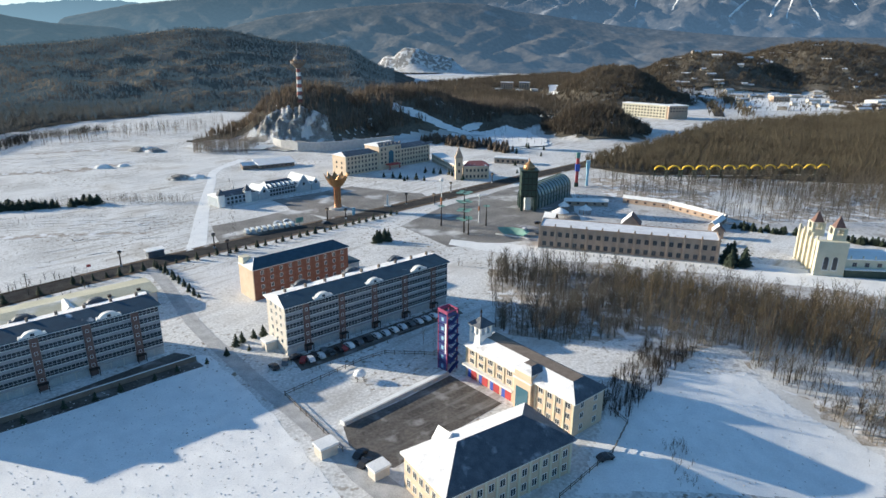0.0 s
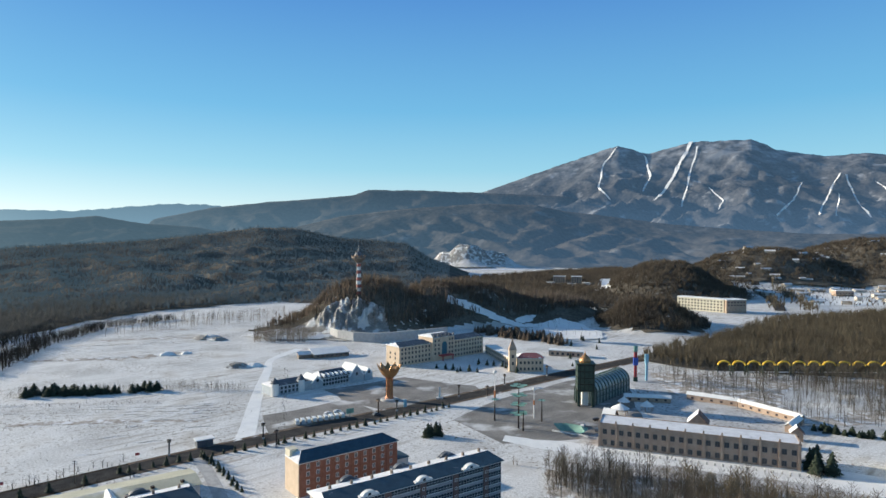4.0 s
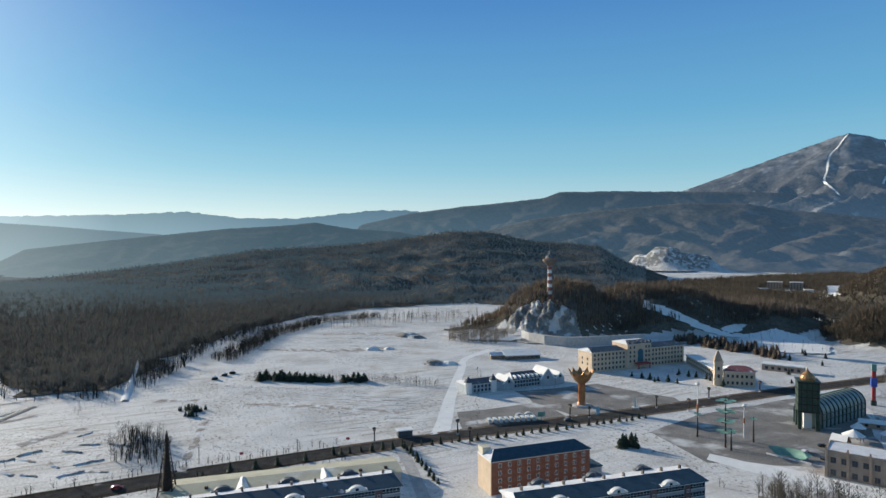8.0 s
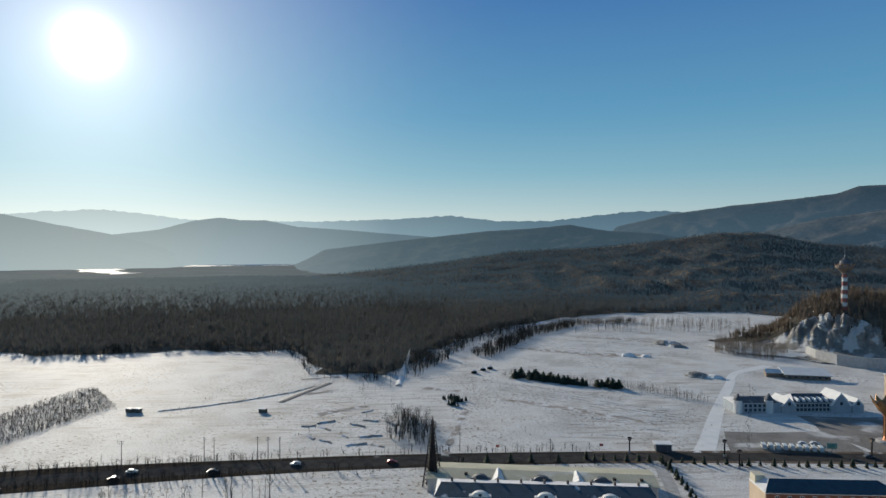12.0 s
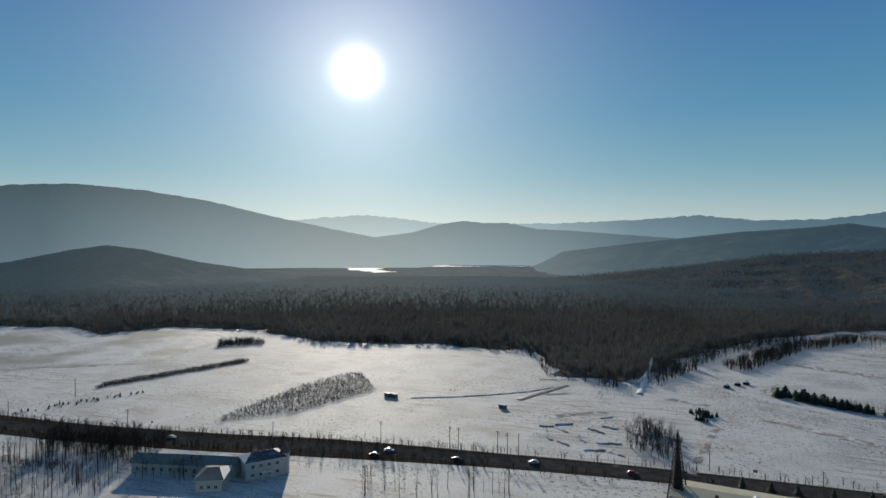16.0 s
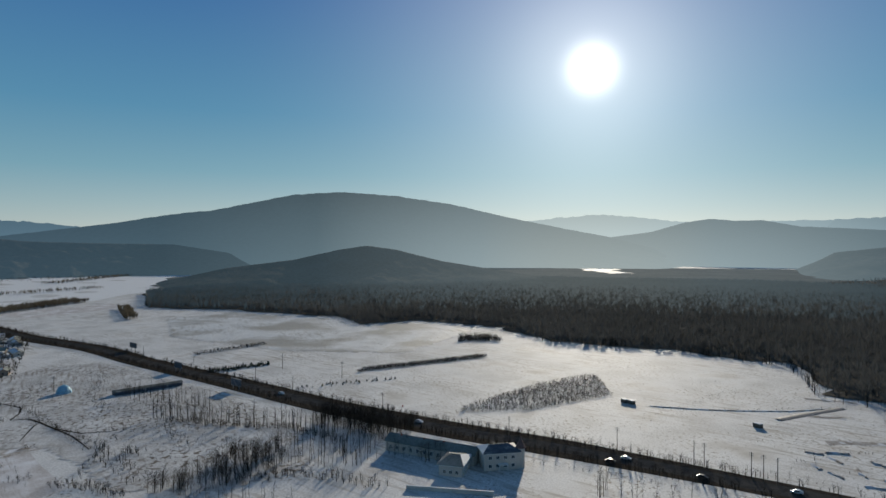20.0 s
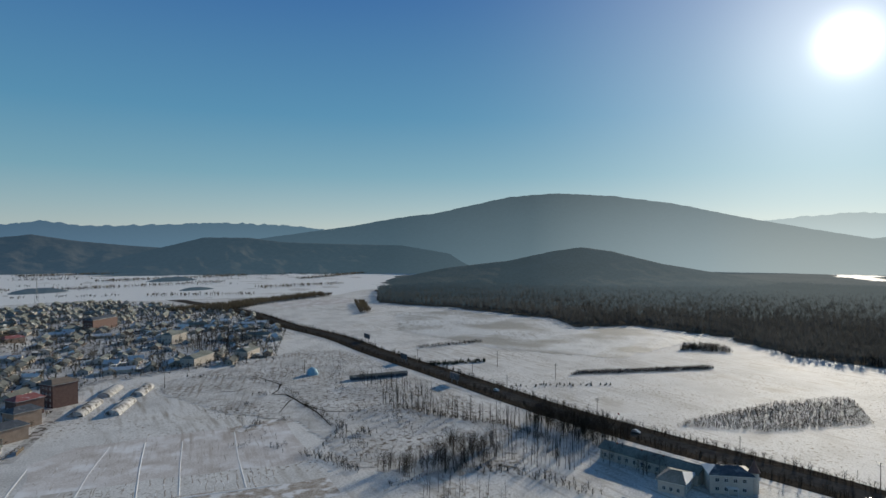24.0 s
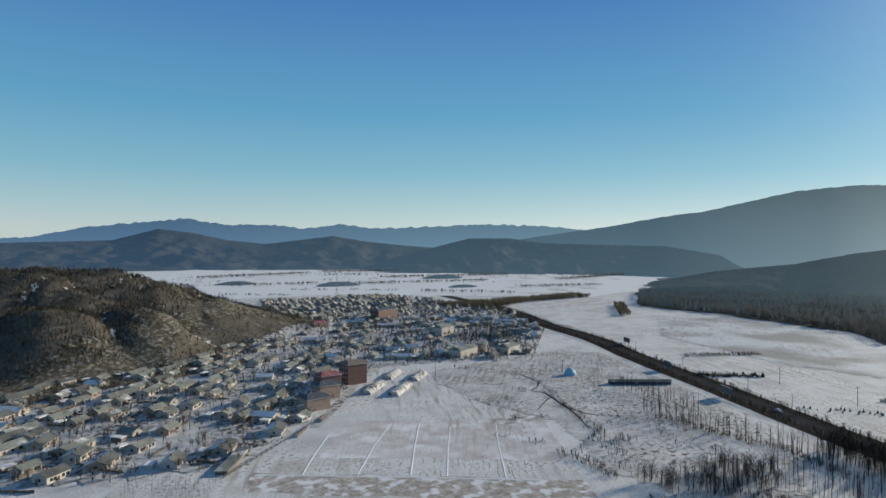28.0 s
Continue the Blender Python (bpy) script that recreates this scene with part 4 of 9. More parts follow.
for k, (cx, cy, rx, ry) in enumerate(((175, 705, 62, 70), (305, 1140, 95, 155), (620, 1450, 260, 200), (900, 1500, 330, 260), (60, 1150, 120, 160), (420, 1350, 90, 200))):
    ring_pts = [(cx + rx * math.cos(j * 0.63), cy + ry * math.sin(j * 0.63)) for j in range(10)]
    scatter("knoll_wood", FAR_KINDS, *spread_in(ring_pts, (9, 11, 32, 32, 32, 32)[k], 20 + k, clear=(OPEN_SLOPE,)), (9, 15), VALLEY_BARK, "leafless wood on a knoll", wide=1.2, seed=20 + k)


def trees_on(ridge, name, az0, az1, r0, r1, n, tall, mat, label, seed):
    """Leafless trees all over the slope of a range."""
    rng = np.random.default_rng(seed)
    az, rr = rng.uniform(az0, az1, n), np.sqrt(rng.uniform(r0 * r0, r1 * r1, n))
    thin = rng.random(n) < np.clip((az1 - az) / 16, 0, 1)
    az, rr = az[thin], rr[thin]
    scatter(name, FAR_KINDS, -rr * np.sin(np.radians(az)), rr * np.cos(np.radians(az)), tall, mat, label, 1.3, 1.0, seed, "trees", ridge.z(az, rr))


# hill trees lifted by the emissive haze in their material
trees_on(NEAR_HILL, "wooded_hill_trees", 4, 60, 930, 1770, 30000, (7, 11), HAZE_FOREST, "grey-brown leafless trees on the hill", 90)

VALLEY_WOOD = [(-100, 905), (120, 900), (200, 830), (330, 960), (430, 1050), (480, 1300), (560, 1700), (400, 2100), (180, 1850), (-60, 1500), (-160, 1150)]
EAST_WOOD = [(620, 960), (800, 1330), (900, 1400), (1500, 1700), (1900, 900), (1300, 760), (900, 960)]
CLEARINGS = [[(255, 1500), (340, 1520), (240, 1086), (195, 1141)], [(110, 1250), (210, 1250), (210, 1390), (110, 1390)], [(240, 800), (340, 800), (340, 920), (240, 920)], [(375, 870), (440, 1000), (520, 1230), (500, 1250), (420, 1020)]]
for k, pts in enumerate((VALLEY_WOOD, EAST_WOOD)):
    cover("valley_wood_floor", pts, FLOOR, "brown floor of the valley woods", 2.2, 14)
    scatter("valley_wood", FAR_KINDS, *spread_in(pts, 42, 95 + k, clear=CLEARINGS), (9, 15), VALLEY_BARK, "grey-brown leafless woods up the valley", wide=1.4, seed=95 + k)
for k, pts in enumerate(([(20, -455), (-60, -425), (-190, -430), (-258, -535), (-300, -565), (-250, -590), (-200, -520), (-120, -490), (-30, -490)], [(-290, -560), (-352, -578), (-430, -620), (-515, -690), (-530, -830), (-450, -790), (-400, -690), (-330, -650)])):
    scatter("scree_trees", FAR_KINDS + BUSH_KINDS[:1], *spread_in(pts, 13, 97 + k, clump=0.6), (1.5, 4.5), HILL_TWIGS, "young leafless trees on the stony slope", seed=97 + k)

for k, (x0, y0, x1, y1, w) in enumerate(((-700, -622, -1040, -578, 46), (-930, -450, -790, -372, 16), (-850, -590, -720, -560, 22), (-1000, -700, -900, -860, 20), (-1150, -800, -1350, -700, 30), (-900, -1150, -1300, -1000, 26), (-700, -1250, -900, -1200, 26), (-1200, -1300, -1600, -1150, 40), (-800, -1600, -1200, -1650, 40), (-1500, -900, -1900, -900, 40), (-600, -1500, -680, -1750, 60), (-1300, -1700, -1700, -1500, 60))):
    d = Vector((y0 - y1, x1 - x0)).normalized() * w / 2
    scatter("valley_windbreak", FAR_KINDS, *spread_in([(x0 - d.x, y0 - d.y), (x1 - d.x, y1 - d.y), (x1 + d.x, y1 + d.y), (x0 + d.x, y0 + d.y)], 11 if k < 3 else 45, 110 + k), (7, 11), KHAKI, "dark windbreak across the valley fields", wide=1.4, seed=110 + k)
patch("brown_field", [(-805, -513), (-928, -455), (-1010, -500), (-860, -585)], STUBBLE, "brown stubble field beyond the village", 0.1)
cover("cliff_foot_snow", [(-235, 575), (-200, 560), (-165, 565), (-150, 585), (-200, 612), (-235, 605)], CLEAN_SNOW, "snow bank under the cliff", 1.3)
bx, by, ba = (np.array(c) for c in zip(*along([(400, 860), (450, 990), (516, 1230), (600, 1480), (700, 1760)], 2.2)))
br = np.random.default_rng(141)
off = br.choice((-1, 1, 1), len(bx)) * br.uniform(9, 30, len(bx))
scatter("road_tree_belt", FAR_KINDS, bx - np.sin(np.radians(ba)) * -off, by + np.cos(np.radians(ba)) * -off, (10, 17), KHAKI, "tan leafless trees lining the valley road", wide=1.5, seed=141)
br = np.random.default_rng(151)
lx, ly = [], []
for k in range(34):
    x0, y0 = br.uniform(-1900, -560), br.uniform(-2000, -900)
    if not inside(np.array([x0]), np.array([y0]), [(-560, -960), (-690, -960), (-850, -800), (-1250, -560), (-1900, -760), (-2300, -1400), (-1500, -2300), (-760, -2000), (-520, -1400)])[0]:
        continue
    q, ln = math.radians(br.uniform(120, 150)), br.uniform(80, 320)
    n = int(ln / br.uniform(3, 9))
    s = br.uniform(-0.5, 0.5, n) * ln
    lx.append(x0 + s * math.cos(q) + br.uniform(-6, 6, n))
    ly.append(y0 + s * math.sin(q) + br.uniform(-6, 6, n))
scatter("field_hedgerows", FAR_KINDS, np.concatenate(lx), np.concatenate(ly), (3, 8), BRUSH, "broken hedgerows across the far snowy fields", wide=1.8, seed=152)
for k, (cx, cy, rx, ry, h) in enumerate(((-905, -1130, 60, 40, 8), (-1080, -900, 45, 28, 5), (-760, -1320, 55, 36, 7), (-1330, -1180, 80, 45, 9))):
    a = np.linspace(0, 2 * math.pi, 25)[:-1]
    v = [(cx + rx * f * math.cos(q) * (1 + 0.1 * math.sin(3 * q + k)), cy + ry * f * math.sin(q), h * (1 - f * f) * (1 + 0.15 * math.sin(5 * q)) - 0.2) for f in (1.0, 0.75, 0.5, 0.25) for q in a] + [(cx, cy, h)]
    f = [(24 * i + j, 24 * i + (j + 1) % 24, 24 * i + 24 + (j + 1) % 24, 24 * i + 24 + j) for i in range(3) for j in range(24)] + [(72 + j, 72 + (j + 1) % 24, 96) for j in range(24)]
    # haze emission in the material lightens the knoll
    tagged(mesh_object("field_knoll", v, f, HAZE_1, smooth=True), "low brown wooded knoll in the fields", "hill", kind="structure")

# ---- building materials ----
CREAM = material("cream_render", (0.5, 0.385, 0.275), (0.61, 0.48, 0.355), 0.3, 0.85, 0.1)
PALE_CREAM = material("pale_cream_stone", (0.54, 0.49, 0.36), (0.63, 0.58, 0.45), 0.3, 0.85, 0.15)
TRIM = material("white_trim", (0.66, 0.65, 0.62), (0.76, 0.75, 0.72), 0.6, 0.7, 0.1)
BRICK = material("orange_brick", (0.2, 0.088, 0.06), (0.28, 0.13, 0.09), 0.8, 0.9, 0.2)
MAROON = material("maroon_cladding", (0.13, 0.075, 0.062), (0.2, 0.115, 0.095), 0.8, 0.8, 0.1)
BUFF = material("buff_stone", (0.32, 0.23, 0.17), (0.44, 0.33, 0.25), 0.4, 0.85, 0.2)
GREY_WALL = material("grey_wall", (0.34, 0.34, 0.34), (0.48, 0.48, 0.47), 0.4, 0.85, 0.2)
TEAL_ROOF = material("teal_roof", (0.012, 0.043, 0.07), (0.027, 0.075, 0.112), 0.4, 0.8, 0.15, spot=(0.6, 0.62, 0.64), spot_scale=0.16, spot_at=0.65, spot_soft=0.08)
SLATE_ROOF = material("slate_roof", (0.045, 0.055, 0.07), (0.1, 0.115, 0.135), 0.5, 0.65, 0.2, spot=(0.4, 0.41, 0.43), spot_scale=0.3, spot_at=0.6, spot_soft=0.2)
BROWN_ROOF = material("brown_roof", (0.15, 0.115, 0.09), (0.24, 0.19, 0.15), 0.5, 0.85, 0.2)
TAN_ROOF = material("tan_roof", (0.44, 0.41, 0.29), (0.57, 0.53, 0.39), 0.15, 0.6, 0.1, spot=(0.72, 0.72, 0.7), spot_scale=0.07, spot_at=0.66)
RED_ROOF = material("red_roof", (0.22, 0.06, 0.06), (0.34, 0.13, 0.12), 0.4, 0.7, 0.2, spot=(0.75, 0.75, 0.78), spot_scale=0.3, spot_at=0.58)
VILLAGE_ROOF = material("snowed_roof", (0.13, 0.142, 0.125), (0.27, 0.285, 0.255), 0.12, 0.8, 0.2, spot=(0.7, 0.7, 0.69), spot_scale=0.09, spot_at=0.58, spot_soft=0.12)
SPANDREL = material("grey_balcony_panel", (0.26, 0.26, 0.27), (0.36, 0.36, 0.37), 0.5, 0.8, 0.1)
VILLAGE_ROOF_B = material("half_snowed_roof", (0.07, 0.076, 0.07), (0.17, 0.178, 0.162), 0.15, 0.8, 0.2, spot=(0.62, 0.62, 0.61), spot_scale=0.12, spot_at=0.6, spot_soft=0.12)
VILLAGE_WALL = material("village_wall", (0.3, 0.26, 0.21), (0.56, 0.52, 0.46), 0.05, 0.9, 0.2)
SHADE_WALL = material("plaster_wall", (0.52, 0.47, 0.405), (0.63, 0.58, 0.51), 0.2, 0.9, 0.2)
GREEN_METAL = material("dark_green_metal", (0.02, 0.045, 0.035), (0.05, 0.08, 0.06), 0.5, 0.5, 0.1, metal=0.3)
LEAF_GREEN = material("painted_green_leaf", (0.1, 0.24, 0.2), (0.2, 0.36, 0.3), 0.5, 0.6, 0.1)
GOLD = material("gold_sheet", (0.3, 0.15, 0.06), (0.44, 0.25, 0.11), 0.5, 0.45, 0.1, metal=0.5)
COPPER = material("copper_red", (0.36, 0.13, 0.06), (0.5, 0.21, 0.1), 0.4, 0.45, 0.15, metal=0.4)
YELLOW = material("yellow_paint", (0.75, 0.46, 0.03), (0.85, 0.56, 0.06), 0.5, 0.6, 0.05)
RED = material("red_paint", (0.36, 0.04, 0.045), (0.48, 0.065, 0.06), 0.6, 0.6, 0.05)
BLUE = material("blue_paint", (0.03, 0.07, 0.33), (0.06, 0.12, 0.45), 0.6, 0.6, 0.05)
SKY_BLUE = material("light_blue_paint", (0.2, 0.42, 0.55), (0.3, 0.52, 0.62), 0.6, 0.6, 0.05)
STEEL = material("galvanised_steel", (0.2, 0.2, 0.2), (0.34, 0.34, 0.34), 0.8, 0.55, 0.05, metal=0.5)
DARK_STEEL = material("rusty_dark_steel", (0.012, 0.009, 0.008), (0.03, 0.02, 0.018), 0.8, 0.85, 0.1)
POLE_WOOD = material("weathered_pole", (0.12, 0.1, 0.08), (0.2, 0.17, 0.14), 0.8, 0.9, 0.1)
RUBBER = material("tyre_rubber", (0.015, 0.015, 0.015), (0.03, 0.03, 0.03), 2.0, 0.8, 0.1)
HALL_GLASS = material("hall_glazing", (0.16, 0.2, 0.19), (0.3, 0.34, 0.32), 0.6, 0.25, 0.0)


def glass(name, tint, rough=0.08):
    m = bpy.data.materials.new(name)
    m.use_nodes = True
    b = m.node_tree.nodes["Principled BSDF"]
    b.inputs["Base Color"].default_value = (*tint, 1)
    b.inputs["Roughness"].default_value = rough
    b.inputs["Specular IOR Level"].default_value = 0.6
    return m


PANE = glass("window_glass", (0.035, 0.042, 0.05))
BLUE_PANE = glass("blue_curtain_glass", (0.05, 0.13, 0.18), 0.05)
CAR_PAINTS = [material("car_paint", c, tuple(min(1, x * 1.25 + 0.01) for x in c), 1.5, 0.3, 0.0) for c in ((0.02, 0.02, 0.022), (0.55, 0.55, 0.56), (0.09, 0.1, 0.11), (0.25, 0.03, 0.03), (0.6, 0.6, 0.58))]

# ---- building functions ----
WINDOWS = {}


def window_parts(w, h, mat=None, cols=2):
    """Shared frame and pane of a window w wide and h high, its sill at z 0, facing -y."""
    key = (round(w, 2), round(h, 2), mat.name if mat else "", cols)
    if key not in WINDOWS:
        f = 0.09
        xs = [0, f] + [w * k / cols + s * f / 2 for k in range(1, cols) for s in (-1, 1)] + [w - f, w]
        zs = [0, f, h - f, h]
        bm = bmesh.new()
        v = {(i, j, y): bm.verts.new((x, y, z)) for i, x in enumerate(xs) for j, z in enumerate(zs) for y in (-0.12, 0.02)}

        def bar(i, j):
            return 0 <= i < len(xs) - 1 and 0 <= j < 3 and (j != 1 or i % 2 == 0)

        for i in range(len(xs) - 1):
            for j in range(3):
                if bar(i, j):
                    bm.faces.new([v[i, j, -0.12], v[i + 1, j, -0.12], v[i + 1, j + 1, -0.12], v[i, j + 1, -0.12]])
                    for di, dj, p, q in ((-1, 0, (i, j + 1), (i, j)), (1, 0, (i + 1, j), (i + 1, j + 1)), (0, -1, (i, j), (i + 1, j)), (0, 1, (i + 1, j + 1), (i, j + 1))):
                        if not bar(i + di, j + dj):
                            bm.faces.new([v[(*p, -0.12)], v[(*p, 0.02)], v[(*q, 0.02)], v[(*q, -0.12)]])
        fr = bpy.data.meshes.new("window")
        bm.to_mesh(fr)
        bm.free()
        fr.materials.append(mat or TRIM)
        pn = bpy.data.meshes.new("pane")
        bm = boxes((f, w - f, -0.05, 0.0, f, h - f))
        bm.to_mesh(pn)
        bm.free()
        pn.materials.append(PANE)
        WINDOWS[key] = (fr, pn)
    return WINDOWS[key]


SIDES = {"front": lambda L, D: pose(0, 0, 0), "right": lambda L, D: pose(L, 0, 0, 0, 0, 90), "back": lambda L, D: pose(L, D, 0, 0, 0, 180), "left": lambda L, D: pose(0, D, 0, 0, 0, -90)}


def windows(parent, L, D, side, xs, zs, w, h, mat=None, cols=2, out=0.0):
    fr, pn = window_parts(w, h, mat, cols)
    for x in xs:
        for z in zs:
            ob = shared("window", fr, parent, SIDES[side](L, D) @ pose(x - w / 2, -out - 0.004, z))
            shared("pane", pn, ob)


def evenly(a, b, n):
    return [a + (b - a) * (k + 0.5) / n for k in range(n)]


def building(name, p0, p1, label, category="building", group="", z=0.0):
    """An Empty at the base, x along the front from p0 to p1. Returns it and the front's length."""
    L = math.hypot(p1[0] - p0[0], p1[1] - p0[1])
    return thing(name, p0[0], p0[1], z, math.degrees(math.atan2(p1[1] - p0[1], p1[0] - p0[0])), label, category, group), L


def hip_roof(parent, x0, x1, y0, y1, z, rise, inset, mats, over=0.6, flat=0.0, name="roof_slope"):
    """Four slopes, each a thick slab of its own; flat: half width of a flat top. mats: front, right, back, left, top."""
    a, b, c, d = x0 - over, x1 + over, y0 - over, y1 + over
    m = (c + d) / 2
    t = [(a + inset, m - flat, z + rise), (b - inset, m - flat, z + rise), (b - inset, m + flat, z + rise), (a + inset, m + flat, z + rise)]
    e = [(a, c, z), (b, c, z), (b, d, z), (a, d, z)]
    for k, mat in enumerate(mats[:4]):
        j = (k + 1) % 4
        q = [e[k], e[j], t[j], t[k]]
        q = [p for n, p in enumerate(q) if n == 0 or (Vector(p) - Vector(q[n - 1])).length > 0.02]
        low = [(p[0], p[1], p[2] - 0.25) for p in q]
        n = len(q)
        part(name, poly(q + low, [tuple(range(n)), tuple(reversed(range(n, 2 * n)))] + [(i, n + i, n + (i + 1) % n, (i + 1) % n) for i in range(n)]), mat, parent)
    if flat:
        part("roof_top", poly([(p[0], p[1], p[2] + 0.01) for p in t], [(0, 1, 2, 3)]), mats[4], parent)
    part("eaves", boxes((a, b, c, d, z - 0.45, z - 0.26)), TRIM, parent)


def gable_roof(parent, x0, x1, y0, y1, z, rise, mat, over=0.5, wall=None, snow=None):
    """Two thick slopes with the ridge along x, and the gable walls below them."""
    a, b, c, d, m = x0 - over, x1 + over, y0 - over, y1 + over, (y0 + y1) / 2
    zl = z - rise * over / (m - y0)
    for side, (yy, mt) in enumerate(((c, mat), (d, snow or mat))):
        q = [(a, yy, zl), (b, yy, zl), (b, m, z + rise), (a, m, z + rise)]
        up = [(p[0], p[1], p[2] + 0.22) for p in q]
        part("roof_slope", poly(q + up, [(3, 2, 1, 0), (4, 5, 6, 7), (0, 1, 5, 4), (1, 2, 6, 5), (2, 3, 7, 6), (3, 0, 4, 7)]), mt, parent)
    if wall:
        for x, xx in ((x0, x0 + 0.3), (x1 - 0.3, x1)):
            part("gable", poly([(x, y0, z), (x, y1, z), (x, m, z + rise - 0.02), (xx, y0, z), (xx, y1, z), (xx, m, z + rise - 0.02)], [(0, 1, 2), (5, 4, 3), (0, 3, 4, 1), (1, 4, 5, 2), (2, 5, 3, 0)]), wall, parent)


def apartment(p0, p1, group):
    t, L = building("apartment_block", p0, p1, "six-storey grey apartment block with teal roof and maroon stair bays", "apartment block", group)
    D, low, st = 13.0, 2.7, 2.76
    top = low + 5 * st
    part("wall", boxes((0, L, 0.6, D, 0, top)), SHADE_WALL, t, "pale plaster end and rear walls")
    pil = 2.2
    wide = (L - 12 - 5 * pil) / 4
    x, bays, pils = 0.0, [], []
    for k, w in enumerate((6, wide, wide, wide, wide, 6)):
        bays.append((x, w))
        x += w
        if k < 5:
            pils.append(x)
            x += pil
    for x in pils:
        p = part("stair_bay", boxes((x, x + pil, -0.25, 0.6, 0, top + 0.4)), MAROON, t, "maroon stair bay")
        fr, pn = window_parts(0.9, 1.1, None, 1)
        for k in range(5):
            ob = shared("window", fr, p, pose(x + pil / 2 - 0.45, -0.26, low + k * st + 0.2))
        part("porch", boxes((x - 0.3, x + pil + 0.3, -1.6, -0.25, 2.3, 2.5), (x - 0.2, x, -1.5, -1.3, 0, 2.3), (x + pil, x + pil + 0.2, -1.5, -1.3, 0, 2.3)), DARK_STEEL, t)
    for x, w in bays:
        n = max(2, int(w / 2.9))
        for k in range(n):
            part("garage_door", boxes((x + w * k / n + 0.12, x + w * (k + 1) / n - 0.12, 0.46, 0.6, 0.05, 2.35)), GREY_WALL, t, "pale roller garage door")
        for k in range(5):
            z = low + k * st
            b = part("balcony_front", boxes((x, x + w, 0.05, 0.6, z, z + 0.86), (x, x + w, 0.07, 0.6, z + st - 0.16, z + st)), SPANDREL, t, "grey balcony parapet with a white ledge")
            part("ledge", boxes((x, x + w, -0.06, 0.6, z + 0.86, z + 1.0)), TRIM, b)
            part("glazing", boxes((x + 0.05, x + w - 0.05, 0.2, 0.3, z + 1.0, z + st - 0.16)), PANE, b)
            bm = bmesh.new()
            m = max(3, int(w / 1.1))
            for j in range(m + 1):
                xx = x + 0.05 + (w - 0.1) * j / m
                box(bm, xx - 0.05, xx + 0.05, 0.1, 0.24, z + 1.0, z + st - 0.16)
            box(bm, x + 0.05, x + w - 0.05, 0.12, 0.22, z + 1.62, z + 1.72)
            part("mullions", bm, GREY_WALL, b)
    hip_roof(t, 0, L, 0, D, top + 0.6, 1.7, 1.6, [TEAL_ROOF, TEAL_ROOF, ROOF_SNOW, ROOF_SNOW], 0.7)
    for f in (0.2, 0.5, 0.79):  # curved gables over the eaves
        for y, mat in ((-0.7, TRIM), (D + 0.3, SLATE_ROOF)):
            pts = [(math.cos(a) * 2.6, math.sin(a) * 1.7) for a in np.linspace(0, math.pi, 11)]
            pts = [(3.6, 0), (3.3, 0.5)] + pts[1:-1] + [(-3.3, 0.5), (-3.6, 0)]
            n = len(pts)
            v = [(f * L + u, y, top + 0.5 + w) for u, w in pts] + [(f * L + u, y + 1.6, top + 0.5 + w) for u, w in pts]
            g = part("arched_gable", poly(v, [tuple(range(n)), tuple(reversed(range(n, 2 * n)))] + [(i, n + i, n + (i + 1) % n, (i + 1) % n) for i in range(n)]), mat, t, "curved white gable over the eaves")
            if y < 0:
                part("vent", boxes((f * L - 0.5, f * L + 0.5, y - 0.06, y - 0.01, top + 0.8, top + 1.6)), PANE, g)
    for k in range(9):
        x = 4 + k * (L - 8) / 8
        part("chimney", boxes((x, x + 0.7, D / 2 + 1.2, D / 2 + 2.0, top + 1.4, top + 3.1)), BROWN_ROOF, t)
    for z in (low + 0.9, low + st + 0.9, low + 2 * st + 0.9, low + 3 * st + 0.9, low + 4 * st + 0.9):
        windows(t, L, D, "left", [3.2, 6.5, 9.5], [z], 1.0, 1.4)
    return t


apartment((-137.1, 133.1), (-87.1, 177.7), "apartment blocks")
apartment((-47.3, 175.9), (3.4, 219.0), "apartment blocks")

# low shop row with metal roof behind the first block
t, L = building("shop_row", (-172, 162), (-106, 217), "long low shop row with pale tan metal roof", "shops")
part("wall", boxes((0, L, 0, 17, 0, 5.2)), GREY_WALL, t)
gable_roof(t, 0, L, 0, 17, 5.2, 1.1, TAN_ROOF, 0.6, GREY_WALL)
for x in (27, 57):
    part("cross_gable", poly([(x - 4, -0.9, 4.3), (x + 4, -0.9, 4.3), (x, -0.9, 7.1), (x - 4, 9, 4.3), (x + 4, 9, 4.3), (x, 9, 7.1)], [(0, 1, 2), (5, 4, 3), (0, 3, 4, 1), (1, 4, 5, 2), (2, 5, 3, 0)]), CLEAN_SNOW, t, "snow-covered pointed cross gable")
    part("finial", lathe([(0.25, 6.9), (0.1, 8.6), (0.02, 9.6)], 6, x, 0), TRIM, t)
for x in (14, 42, 70, 80):
    part("roof_vent", boxes((x, x + 1.2, 3, 4.2, 5.4, 6.6)), DARK_STEEL, t)
windows(t, L, 17, "front", evenly(2, L - 2, 22), [1.1], 1.6, 1.6)
s = thing("lattice_spire", -175.5, 168, 0, 30, "dark rusty lattice spire beside the shop row", "spire")
part("core", lathe([(2.7, 0), (1.9, 8), (0.95, 17), (0.1, 26)], 6), DARK_STEEL, s, "dark inner mast")
